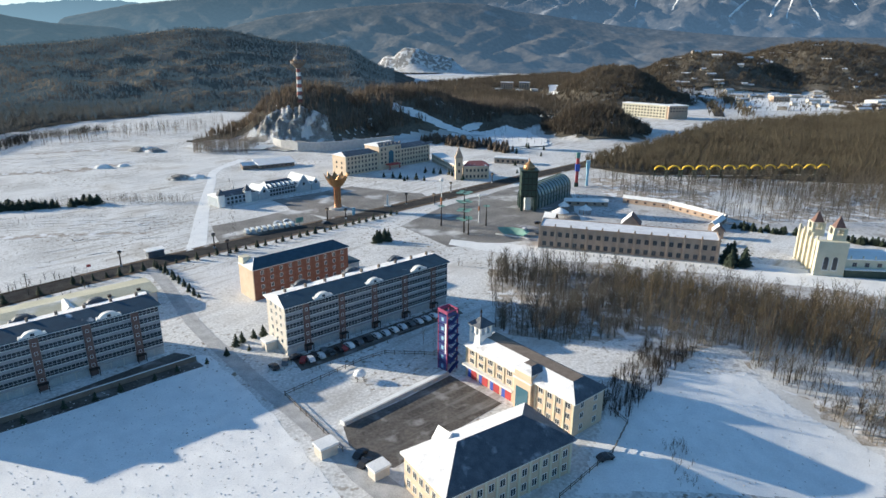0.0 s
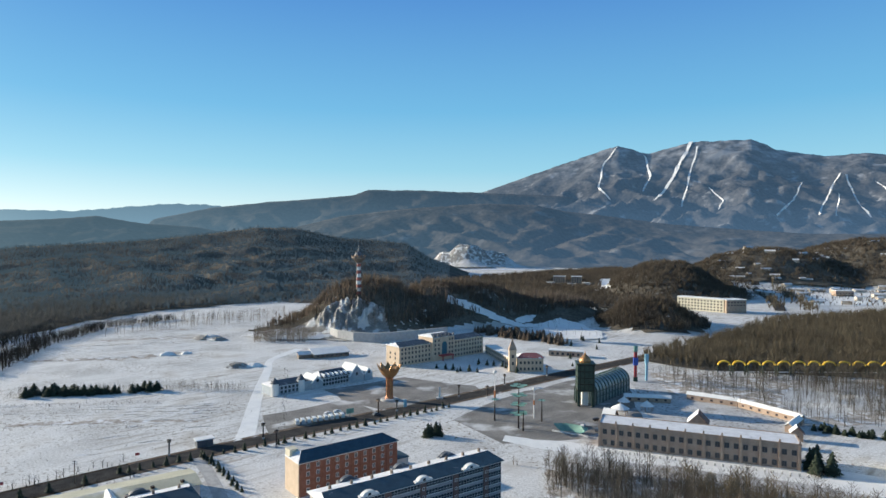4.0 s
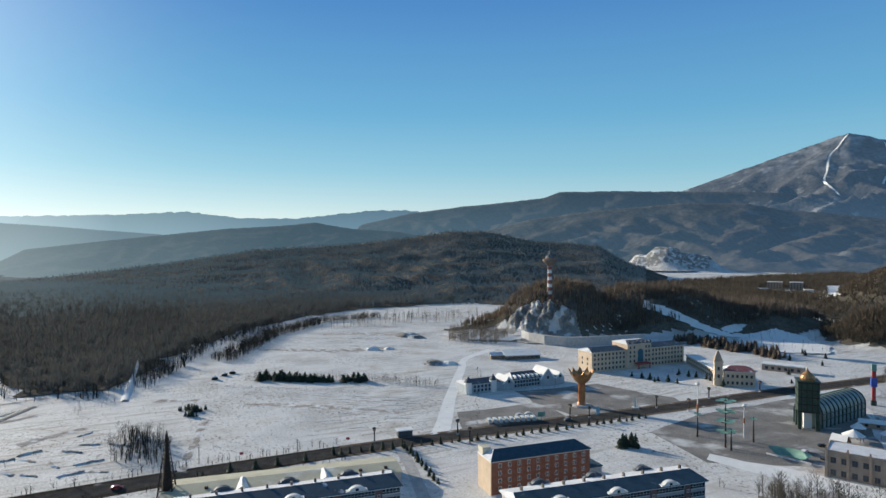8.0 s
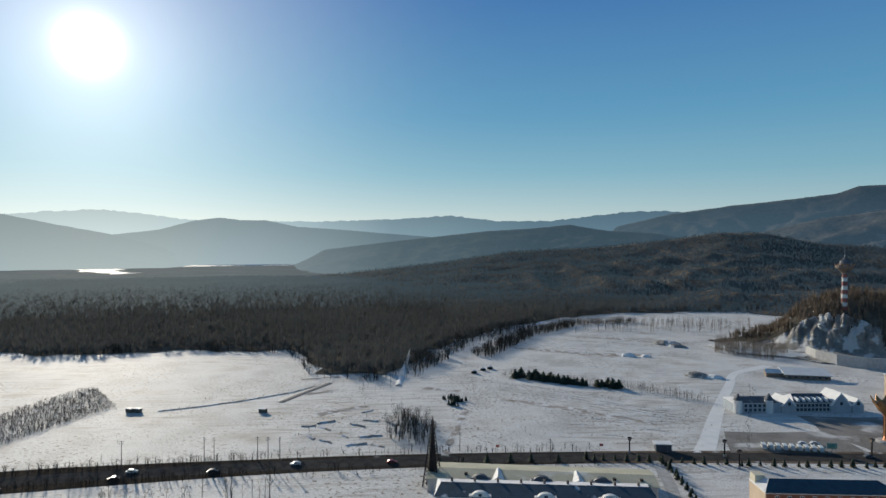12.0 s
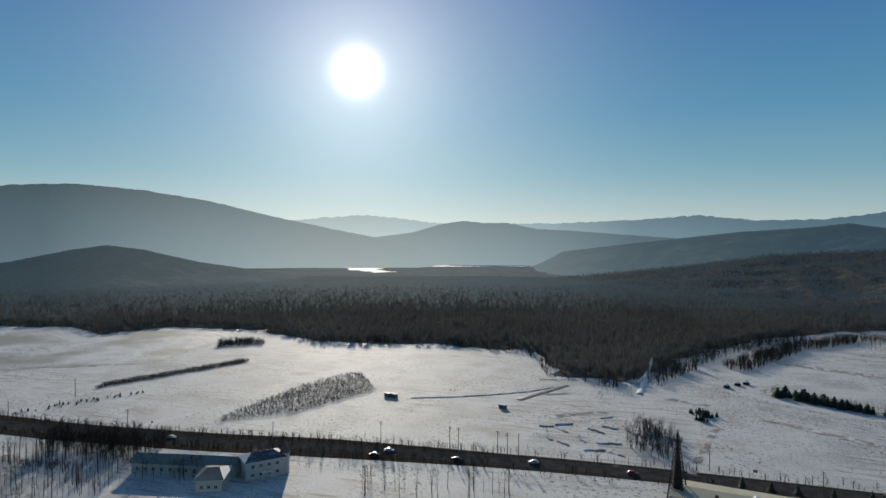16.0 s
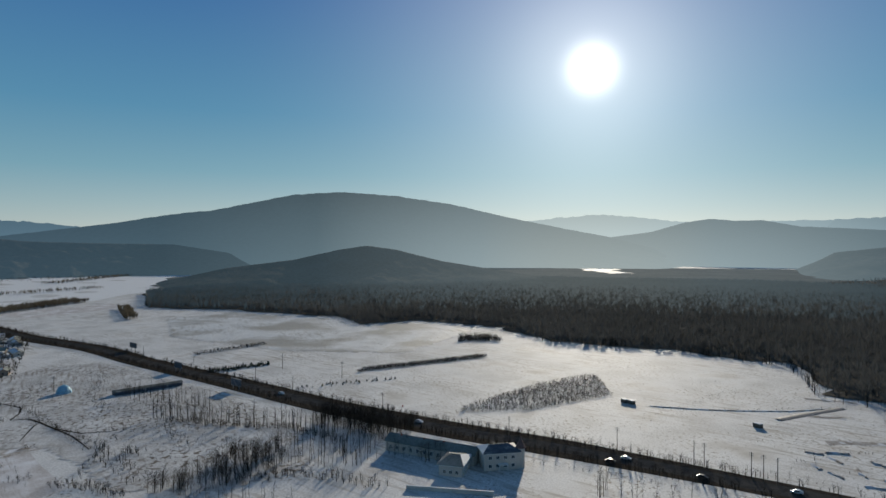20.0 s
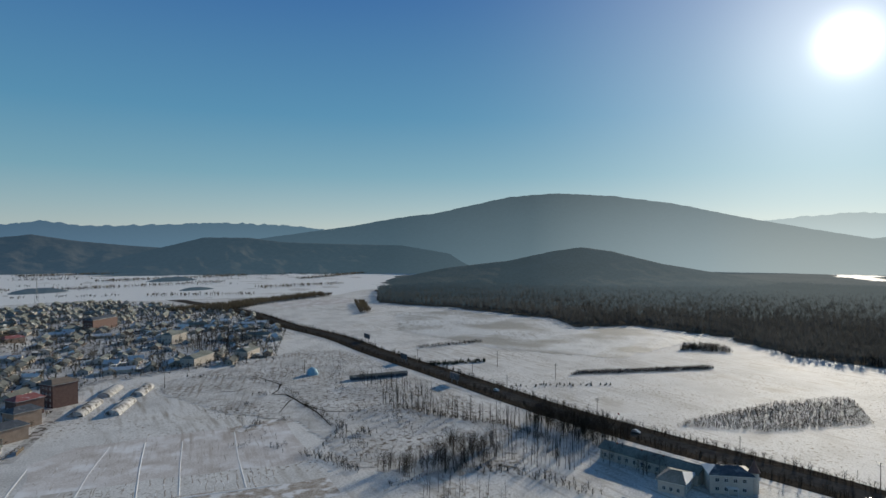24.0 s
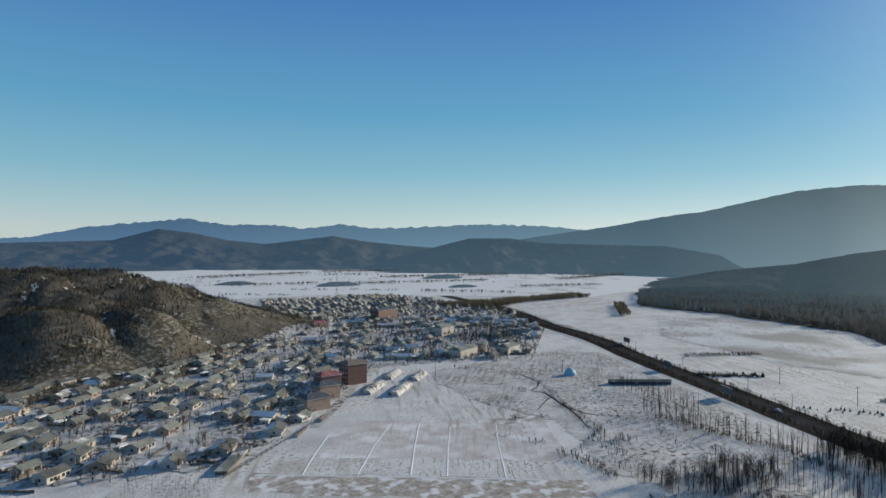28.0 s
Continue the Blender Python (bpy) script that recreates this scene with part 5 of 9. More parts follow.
for sx in (-1, 1):
    for sy in (-1, 1):
        part("leg", poly([(sx * 3.1 + d * 0.22, sy * 3.1 + f * 0.22, 0) for d, f in ((-1, -1), (1, -1), (1, 1), (-1, 1))] + [(sx * 0.1 + d * 0.06, sy * 0.1 + f * 0.06, 27) for d, f in ((-1, -1), (1, -1), (1, 1), (-1, 1))], [(3, 2, 1, 0), (4, 5, 6, 7), (0, 1, 5, 4), (1, 2, 6, 5), (2, 3, 7, 6), (3, 0, 4, 7)]), DARK_STEEL, s)
for k in range(16):
    z = 1.5 + k * 1.55
    r = 3.1 * (1 - z / 27) + 0.08
    part("brace_ring", boxes((-r, r, -r - 0.1, -r + 0.1, z, z + 0.22), (-r, r, r - 0.1, r + 0.1, z, z + 0.22), (-r - 0.1, -r + 0.1, -r, r, z, z + 0.22), (r - 0.1, r + 0.1, -r, r, z, z + 0.22)), DARK_STEEL, s)
    if k % 2 == 0:
        part("lattice_panel", poly([(-r, -r, z), (-r + 0.25, -r, z), (r * 0.9, -r, z + 1.5), (r * 0.9 - 0.25, -r, z + 1.5), (-r, r, z), (-r + 0.25, r, z), (r * 0.9, r, z + 1.5), (r * 0.9 - 0.25, r, z + 1.5), (-r, -r, z), (-r, -r + 0.25, z), (-r, r * 0.9, z + 1.5), (-r, r * 0.9 - 0.25, z + 1.5)], [(0, 1, 2, 3), (4, 5, 6, 7), (8, 9, 10, 11)]), DARK_STEEL, s)

# brick block
t, L = building("brick_block", (-70.1, 220.3), (-38.5, 249.5), "four-storey orange brick block with teal roof and cream end", "building")
part("wall", boxes((0, L, 0, 11.5, 0, 12.4)), BRICK, t, "orange brick wall")
part("end_wall", boxes((-0.35, 0, -0.1, 11.6, 0, 12.9)), CREAM, t, "cream rendered end wall")
part("stair_tower", boxes((-0.3, 3.0, 7.5, 11.4, 12.5, 15.6)), PALE_CREAM, t, "cream stair tower above the roof")
hip_roof(t, 0, L, 0, 11.5, 12.85, 2.4, 4.0, [TEAL_ROOF, TEAL_ROOF, TEAL_ROOF, ROOF_SNOW], 0.5)
windows(t, L, 11.5, "front", evenly(1.5, L - 1, 10), [1.2, 4.2, 7.2, 10.0], 1.3, 1.7)
windows(t, L, 11.5, "right", [3, 8], [1.2, 4.2, 7.2, 10.0], 1.2, 1.6)
for k, x in enumerate(evenly(1.5, L - 1, 10)[:-1]):
    part("pier", boxes((x + 1.9, x + 2.4, -0.18, 0, 0, 12.2)), BRICK, t)
part("annex", boxes((L, L + 7, 2, 10, 0, 4.0)), GREY_WALL, t, "low grey annex")
part("annex_roof", boxes((L - 0.2, L + 7.3, 1.7, 10.3, 4.0, 4.5)), TEAL_ROOF, t)

# school or station with bell tower
t, L = building("station_building", (8.4, 165.5), (34.2, 134.1), "cream three-storey fire station wing with bell tower", "building")
D = 12.0
part("wall", boxes((0, L, 0, D, 0, 9.9)), CREAM, t)
hip_roof(t, 0, L, 0, D, 10.2, 2.8, 4.5, [ROOF_SNOW, SLATE_ROOF, SLATE_ROOF, ROOF_SNOW, BROWN_ROOF], 0.6, 2.2)
for k in range(4):
    x = 1.2 + k * 4.7
    d = part("vehicle_door", boxes((x, x + 3.7, -0.1, 0.02, 0.05, 3.6)), RED, t, "red and blue folding vehicle door")
    part("door_panel", boxes((x + 0.1, x + 1.4, -0.16, -0.1, 0.1, 3.5)), BLUE, d)
part("canopy", boxes((0, 20.5, -1.5, 0, 3.9, 4.4)), TRIM, t, "white canopy band over the doors")
windows(t, L, D, "front", evenly(1, 20, 5), [5.0, 7.6], 2.0, 1.6, cols=3)
windows(t, L, D, "front", evenly(28, L - 0.5, 4), [1.3, 4.6, 7.6], 1.5, 1.7)
windows(t, L, D, "right", [3, 8.5], [1.2, 4.6, 7.6], 1.4, 1.7)
for x in (0.1, 4.0, 7.9, 11.8, 15.7, 19.6, 27.6, 30.9, 34.1, 37.3, L - 0.5):
    part("pier", boxes((x, x + 0.5, -0.25, 0, 4.4 if x < 20 else 0, 9.8)), PALE_CREAM, t)
part("entrance_bay", boxes((21, 27, -1.2, 4, 0, 12.0)), CREAM, t, "projecting cream entrance bay")
part("curtain_wall", boxes((21.8, 26.2, -1.32, -1.2, 0.3, 7.0)), BLUE_PANE, t, "dark blue glazed entrance")
part("bay_trim", boxes((20.7, 27.3, -1.5, 4.2, 9.2, 9.6)), TRIM, t)
hip_roof(t, 21, 27, -1.2, 4.5, 12.4, 1.2, 2.0, [ROOF_SNOW, SLATE_ROOF, BROWN_ROOF, ROOF_SNOW, BROWN_ROOF], 0.4, 1.2)
b = part("bell_tower", boxes((0.2, 4.8, 1.0, 5.8, 9.8, 14.2), (0.2, 0.9, 1.0, 1.7, 14.2, 16.4), (4.1, 4.8, 1.0, 1.7, 14.2, 16.4), (0.2, 0.9, 5.1, 5.8, 14.2, 16.4), (4.1, 4.8, 5.1, 5.8, 14.2, 16.4), (0, 5.0, 0.8, 6.0, 16.4, 16.8), (2.2, 2.8, 1.0, 1.7, 14.2, 16.4), (0.2, 0.9, 3.1, 3.7, 14.2, 16.4), (4.1, 4.8, 3.1, 3.7, 14.2, 16.4)), TRIM, t, "white open bell tower")
part("tower_roof", poly([(-0.4, 0.4, 16.8), (5.4, 0.4, 16.8), (5.4, 6.4, 16.8), (-0.4, 6.4, 16.8), (2.5, 3.4, 19.2)], [(0, 1, 4), (1, 2, 4), (2, 3, 4), (3, 0, 4), (3, 2, 1, 0)]), SLATE_ROOF, b, "dark pyramid roof with snow")
part("finial", lathe([(0.3, 19.0), (0.12, 20.0), (0.35, 20.4), (0.02, 21.6)], 8, 2.5, 3.4), DARK_STEEL, b)

t, L = building("station_wing", (1.8, 101.0), (31.8, 120.8), "cream two-storey wing with snowy hipped roof", "building")
D = 17.8
part("wall", boxes((0.5, L - 0.5, 0.5, D - 0.5, 0, 8.7)), CREAM, t)
hip_roof(t, 0.5, L - 0.5, 0.5, D - 0.5, 9.1, 4.6, 9.0, [SLATE_ROOF, SLATE_ROOF, ROOF_SNOW, ROOF_SNOW], 0.7)
windows(t, L, D, "front", evenly(1.2, L - 1.2, 11), [1.2, 5.0], 1.5, 2.0, out=-0.5)
windows(t, L, D, "left", evenly(1.2, D - 1.2, 6), [1.2, 5.0], 1.4, 2.0, out=-0.5)
windows(t, L, D, "right", evenly(1.2, D - 1.2, 5), [1.2, 5.0], 1.4, 2.0, out=-0.5)
for x in evenly(-0.4, L + 0.4, 12):
    part("pier", boxes((x - 0.3, x + 0.3, 0.2, 0.5, 0, 8.6)), PALE_CREAM, t)
part("dormer", poly([(8, D - 4.5, 9.5), (12, D - 4.5, 9.5), (10, D - 5, 13.0), (8, D + 0.2, 9.2), (12, D + 0.2, 9.2), (10, D + 0.2, 12.2)], [(0, 1, 2), (5, 4, 3), (0, 3, 4, 1), (1, 4, 5, 2), (2, 5, 3, 0)]), CLEAN_SNOW, t, "small snow-covered dormer with green edge")
part("dormer_trim", boxes((7.8, 12.2, D + 0.2, D + 0.35, 9.0, 9.5)), GREEN_METAL, t)

# drill tower
s = thing("drill_tower", 3.0, 169.5, 0, -50, "tall dark blue drill tower with purple-red edges", "tower")
EDGE = material("purple_red_paint", (0.22, 0.035, 0.09), (0.32, 0.06, 0.13), 0.6, 0.6, 0.05)
NAVY = material("navy_paint", (0.02, 0.03, 0.13), (0.045, 0.06, 0.2), 0.6, 0.5, 0.05)
for x, y in ((-2, -2), (2, -2), (2, 2), (-2, 2)):
    part("post", boxes((x - 0.16, x + 0.16, y - 0.16, y + 0.16, 0, 20)), EDGE, s, "purple-red steel post")
for k in range(6):
    z = 3.1 * k + 2.6
    part("floor_deck", boxes((-1.9, 1.9, -1.9, 1.9, z, z + 0.18)), NAVY, s)
    part("front_panel", boxes((-1.84, 1.84, -2.08, -1.98, z - 2.5, z + 0.12)), NAVY, s, "dark blue steel panel")
    part("side_panel", boxes((-2.08, -1.98, -1.84, 1.84, z - 2.5, z + 0.12)), NAVY, s)
    part("back_rail", boxes((-1.84, 1.84, 1.9, 2.0, z + 0.9, z + 1.05)), EDGE, s)
    part("stair_flight", poly([(2.1, -1.8, z - 2.5), (3.3, -1.8, z - 2.5), (3.3, 1.8, z + 0.1), (2.1, 1.8, z + 0.1), (2.1, -1.8, z - 2.3), (3.3, -1.8, z - 2.3), (3.3, 1.8, z + 0.3), (2.1, 1.8, z + 0.3)], [(3, 2, 1, 0), (4, 5, 6, 7), (0, 1, 5, 4), (1, 2, 6, 5), (2, 3, 7, 6), (3, 0, 4, 7)]), NAVY, s)
    part("window_opening", boxes((-0.5, 0.5, -2.14, -2.08, z - 1.7, z - 0.5)), SKY_BLUE, s)
part("sign_strip", boxes((1.1, 1.7, -2.16, -2.09, 6, 16)), TRIM, s)
part("top_frame", boxes((-2.2, 2.2, -2.2, -2.0, 19.0, 20.1), (-2.2, 2.2, 2.0, 2.2, 19.6, 20.1), (-2.2, -2.0, -2, 2, 19.0, 20.1), (2.0, 2.2, -2, 2, 19.6, 20.1)), EDGE, s)

# long stone hall
t, L = building("long_hall", (49.1, 288.7), (127.4, 265.6), "long two-storey buff stone hall with flat snowy roof", "building")
D = 15
part("wall", boxes((0, L, 0, D, 0, 10.6)), BUFF, t)
part("parapet", boxes((-0.2, L + 0.2, -0.2, 0.3, 10.6, 11.2), (-0.2, L + 0.2, D - 0.3, D + 0.2, 10.6, 11.2), (-0.2, 0.3, 0.3, D - 0.3, 10.6, 11.2), (L - 0.3, L + 0.2, 0.3, D - 0.3, 10.6, 11.2)), BUFF, t)
part("roof_snow", boxes((0.3, L - 0.3, 0.3, D - 0.3, 10.6, 10.95)), ROOF_SNOW, t, "level snow on the flat roof")
windows(t, L, D, "front", evenly(0.8, L - 0.8, 22), [1.3, 6.2], 1.9, 2.3, SLATE_ROOF)
windows(t, L, D, "right", [4, 10], [1.3, 6.2], 1.8, 2.2, SLATE_ROOF)
for k in range(12):
    x = 0.2 + k * (L - 0.8) / 11
    part("buttress", boxes((x - 0.45, x + 0.45, -0.7, 0, 0, 11.6), (x - 0.3, x + 0.3, -0.55, 0.1, 11.6, 12.5)), BUFF, t, "stone buttress rising above the roof")
part("plinth", boxes((-0.3, L + 0.3, -0.9, -0.7, 0, 0.6)), GREY_WALL, t)
for k in range(26):
    b = thing("bollard", 52 + k * 3.0, 281.5 - k * 0.91, 0, 0, "short grey stone bollard beside the hall", "bollard", "bollards")
    part("shaft", lathe([(0.35, 0), (0.35, 0.9), (0.2, 1.1)], 8), GREY_WALL, b)
    part("snow_cap", lathe([(0.36, 1.1), (0.3, 1.3), (0.05, 1.4)], 8), CLEAN_SNOW, b)

# courtyard behind the hall
for p0, p1, ht in (((78, 372), (104, 370), 4.0), ((116, 380), (140, 366), 4.5), ((140, 365), (160, 335), 4.5), ((148, 318), (160, 333), 4.5)):
    t, L = building("courtyard_gallery", p0, p1, "low pink-walled gallery with snowy roof round a court", "gallery", "courtyard galleries")
    part("wall", boxes((0, L, 0, 3.4, 0, ht - 1.1)), BUFF, t)
    gable_roof(t, 0, L, 0, 3.4, ht - 1.1, 1.3, CLEAN_SNOW, 0.4, BUFF)
    windows(t, L, 3.4, "front", evenly(0.5, L - 0.5, max(2, int(L / 5))), [0.9], 1.4, 1.2, MAROON)
for x, y, w, turn in ((98, 318, 9, -20), (142, 306, 5, -20), (62, 323, 6, 60), (128, 296, 4, -17)):
    t = thing("chalet", x, y, 0, turn, "small brown chalet with steep snowy gable", "chalet", "chalets")
    part("wall", boxes((0, w, 0, w * 0.9, 0, 4.0)), BUFF, t)
    a, c = w / 2, w * 0.9
    for s1, mt in ((-1, CLEAN_SNOW), (1, MAROON)):
        q = [(a + s1 * (w / 2 + 0.7), -0.7, 3.6), (a + s1 * (w / 2 + 0.7), c + 0.7, 3.6), (a, c + 0.7, 4.0 + w * 0.55), (a, -0.7, 4.0 + w * 0.55)]
        part("roof_slope", poly(q + [(p[0], p[1], p[2] + 0.3) for p in q], [(3, 2, 1, 0), (4, 5, 6, 7), (0, 1, 5, 4), (1, 2, 6, 5), (2, 3, 7, 6), (3, 0, 4, 7)]), mt, t)
    part("gable", poly([(0, 0, 4), (w, 0, 4), (a, 0, 3.95 + w * 0.5), (0, c, 4), (w, c, 4), (a, c, 3.95 + w * 0.5)], [(0, 1, 2), (5, 4, 3), (0, 3, 4, 1)]), BUFF, t)
    windows(t, w, c, "front", [w / 2], [1.2], 1.4, 1.5, MAROON)
for x, y, r in ((70, 345, 5), (86, 352, 4), (75, 360, 3.5)):
    t = thing("round_pavilion", x, y, 0, 0, "round pavilion with snow-covered conical roof", "pavilion", "pavilions")
    for k in range(6):
        part("column", lathe([(0.2, 0), (0.2, 3)], 6, r * 0.8 * math.cos(k * 1.05), r * 0.8 * math.sin(k * 1.05)), BUFF, t)
    part("roof", lathe([(r, 3), (r * 0.55, 4.3), (0.3, 5.6), (0.05, 6.4)], 14), CLEAN_SNOW, t)
t = thing("curved_stand", 38, 306, 0, -25, "curved green glass canopy on the square", "canopy")
v = [(r * math.cos(a), r * math.sin(a) * 0.6, 0.5 + 3.0 * (1 - j / 5) ** 2) for j, r in enumerate(np.linspace(9, 4, 6)) for a in np.linspace(0.2, 2.9, 16)]
part("canopy", poly(v, [(16 * j + i, 16 * j + i + 1, 16 * j + i + 17, 16 * j + i + 16) for j in range(5) for i in range(15)]), LEAF_GREEN, t)
part("rim", boxes((-9, 9, -0.3, 0.2, 0, 0.7)), TRIM, t)

# white twin-towered building
t, L = building("twin_tower_hall", (164, 252.5), (174.6, 250.5), "cream church-like hall with two square towers and brown spires", "building")
part("wall", boxes((0, L, 0, 24, 0, 14)), PALE_CREAM, t)
part("front_gable", boxes((-0.6, L + 0.6, -0.4, 2.5, 0, 15.5)), PALE_CREAM, t)
for x, y, zt in ((L - 5.6, 2.0, 20.5), (0.3, 12, 20.0)):
    w = part("tower", boxes((x, x + 5.4, y, y + 5.4, 14, zt - 2.8), (x, x + 1.3, y, y + 1.3, zt - 2.8, zt), (x + 4.1, x + 5.4, y, y + 1.3, zt - 2.8, zt), (x, x + 1.3, y + 4.1, y + 5.4, zt - 2.8, zt), (x + 4.1, x + 5.4, y + 4.1, y + 5.4, zt - 2.8, zt), (x, x + 5.4, y, y + 5.4, zt, zt + 0.5)), PALE_CREAM, t, "square open tower")
    part("spire", poly([(x + 0.6, y + 0.6, zt + 0.5), (x + 4.8, y + 0.6, zt + 0.5), (x + 4.8, y + 4.8, zt + 0.5), (x + 0.6, y + 4.8, zt + 0.5), (x + 2.7, y + 2.7, zt + 5.6)], [(0, 1, 4), (1, 2, 4), (2, 3, 4), (3, 0, 4), (3, 2, 1, 0)]), MAROON, w, "brown pyramid spire")
for x in (3.5, 7.1):
    a = [(x - 1.0, 3.0), (x + 1.0, 3.0), (x + 1.0, 7.5)] + [(x + math.cos(q) * 1.0, 7.5 + math.sin(q) * 1.3) for q in np.linspace(0.3, 2.84, 7)] + [(x - 1.0, 7.5)]
    part("arched_window", poly([(u, -0.46, z) for u, z in a], [tuple(range(len(a)))]), PANE, t, "tall arched window")
    part("window_surround", boxes((x - 1.25, x - 1.0, -0.55, -0.4, 2.8, 7.6), (x + 1.0, x + 1.25, -0.55, -0.4, 2.8, 7.6), (x - 1.3, x + 1.3, -0.6, -0.4, 2.5, 2.8)), TRIM, t)
for k in range(5):
    part("buttress", boxes((-1.0, 0, 2 + k * 5, 3.4 + k * 5, 0, 15.8), (-0.7, 0, 2.3 + k * 5, 3.1 + k * 5, 15.8, 17)), PALE_CREAM, t, "stepped buttress")
    if k < 4:
        windows(t, L, 24, "left", [24 - (4.9 + k * 5)], [2.0, 8.0], 1.6, 3.2, SLATE_ROOF)
part("roof_snow", boxes((0.4, L - 0.4, 2.6, 23.6, 14, 14.4)), CLEAN_SNOW, t)
t, L = building("glazed_annex", (175.4, 250.5), (225, 245), "low annex with snowy roof and dark green glazing", "building")
part("wall", boxes((0, L, 1.5, 16, 0, 7.5)), PALE_CREAM, t)
part("roof_snow", boxes((-0.3, L + 0.3, 1.0, 16.4, 7.5, 8.0)), CLEAN_SNOW, t)
part("glazed_porch", boxes((0, L, -0.8, 1.5, 0, 3.4)), GREEN_METAL, t, "dark green glazed porch")
part("porch_snow", boxes((-0.2, L + 0.2, -1.1, 1.5, 3.4, 3.7)), CLEAN_SNOW, t)
windows(t, L, 16, "front", evenly(2, L - 2, 9), [4.4], 1.8, 1.8, SLATE_ROOF, out=-1.5)
for x in evenly(0, L, 10):
    part("roof_post", boxes((x - 0.2, x + 0.2, 1.2, 1.6, 8, 9.3)), PALE_CREAM, t)

# green clock tower and arched glass hall
t, L = building("clock_tower", (48.5, 357), (58, 357), "dark green steel tower with small golden dome", "tower")
part("shaft", boxes((0, 9.5, 0, 9.5, 8.5, 24)), GREEN_METAL, t, "dark green lattice shaft")
for x, y in ((0, 0), (7.9, 0), (0, 7.9), (7.9, 7.9)):
    part("leg", boxes((x, x + 1.6, y, y + 1.6, 0, 8.5)), GREEN_METAL, t)
part("inner_core", boxes((3, 6.5, 3, 6.5, 0, 8.5)), TRIM, t)
for k in range(5):
    part("rail", boxes((-0.15, 9.65, -0.15, 0, 9 + k * 3.6, 9.35 + k * 3.6), (9.5, 9.65, 0, 9.65, 9 + k * 3.6, 9.35 + k * 3.6), (-0.15, 0, 0, 9.65, 9 + k * 3.6, 9.35 + k * 3.6)), DARK_STEEL, t)
for x in (1.5, 3.9, 6.3, 8.7):
    part("rib", boxes((x - 0.12, x + 0.12, -0.14, 0, 8.5, 24)), DARK_STEEL, t)
part("cornice", boxes((-0.5, 10, -0.5, 10, 24, 24.6)), GREEN_METAL, t)
part("golden_dome", lathe([(3.4, 24.6), (3.6, 25.6), (2.9, 27.0), (1.6, 28.2), (0.5, 29.3), (0.1, 31)], 16, 4.75, 4.75), GOLD, t, "small golden dome")
t, L = building("arched_hall", (60, 362), (86, 398), "dark green barrel-vaulted glass hall", "hall")
W, N = 14, 12
prof = [(0, 0), (0, 7)] + [(W / 2 - math.cos(q) * W / 2, 7 + math.sin(q) * 6.5) for q in np.linspace(0.2, math.pi - 0.2, N)] + [(W, 7), (W, 0)]
n = len(prof)
part("vault", poly([(x, y, z) for x in (0, L) for y, z in prof], [(i, i + 1, n + i + 1, n + i) for i in range(n - 1)] + [tuple(reversed(range(n))), tuple(range(n, 2 * n))]), HALL_GLASS, t, "grey-green glazed vault")
for k in range(12):
    x = k * L / 11
    rib = bmesh.new()
    for (y0, z0), (y1, z1) in zip(prof, prof[1:]):
        q = [(x + d, y, z) for d in (-0.3, 0.3) for y, z in ((y0, z0), (y1, z1))]
        up = Vector((0, z0 - z1, y1 - y0)).normalized() * 0.35
        vs = [rib.verts.new(Vector(p) + up) for p in q] + [rib.verts.new(p) for p in q]
        for f in ((0, 2, 3, 1), (0, 1, 5, 4), (2, 6, 7, 3), (0, 4, 6, 2), (1, 3, 7, 5)):
            rib.faces.new([vs[i] for i in f])
    part("rib", rib, GREEN_METAL, t)
for y, z in ((-0.1, 4), (-0.1, 7)):
    part("purlin", boxes((0, L, y - 0.2, y + 0.1, z, z + 0.4)), GREEN_METAL, t)

# hotel under the hill
t, L = building("hotel", (-69, 455.2), (-8, 519), "four-storey yellow hotel with dark roofs and raised centre", "hotel")
D = 16
part("wall", boxes((0, L, 0, D, 0, 14.2)), CREAM, t)
part("centre_block", boxes((L * 0.36, L * 0.62, -1.0, D, 0, 18.2)), CREAM, t, "raised cream centre")
hip_roof(t, 0, L * 0.35, 0, D, 14.6, 2.2, 3, [SLATE_ROOF, SLATE_ROOF, ROOF_SNOW, ROOF_SNOW], 0.5)
hip_roof(t, L * 0.63, L, 0, D, 14.6, 2.2, 3, [SLATE_ROOF, SLATE_ROOF, ROOF_SNOW, ROOF_SNOW], 0.5)
hip_roof(t, L * 0.36, L * 0.62, -1, D, 18.6, 1.8, 4, [SLATE_ROOF, SLATE_ROOF, CLEAN_SNOW, CLEAN_SNOW, CLEAN_SNOW], 0.5, 2)
for k in range(6):
    part("roof_turret", boxes((L * 0.38 + k * 4, L * 0.38 + k * 4 + 1.2, -0.6, 0.6, 18.4, 20.4)), SLATE_ROOF, t)
windows(t, L, D, "front", evenly(1, L * 0.35, 9), [1.2, 4.7, 8.2, 11.3], 1.4, 1.8, SLATE_ROOF)
windows(t, L, D, "front", evenly(L * 0.37, L * 0.455, 2) + evenly(L * 0.545, L * 0.61, 2), [4.7, 8.2, 11.3, 14.8], 1.4, 1.8, SLATE_ROOF, out=1.0)
windows(t, L, D, "front", evenly(L * 0.63, L - 1, 10), [1.2, 4.7, 8.2, 11.3], 1.4, 1.8, SLATE_ROOF)
windows(t, L, D, "left", [5, 11], [4.7, 8.2], 1.3, 1.7, SLATE_ROOF)
xm = L * 0.5
a = [(xm - 2.6, 4.5), (xm + 2.6, 4.5), (xm + 2.6, 12)] + [(xm + math.cos(q) * 2.6, 12 + math.sin(q) * 2.4) for q in np.linspace(0.3, 2.84, 8)] + [(xm - 2.6, 12)]
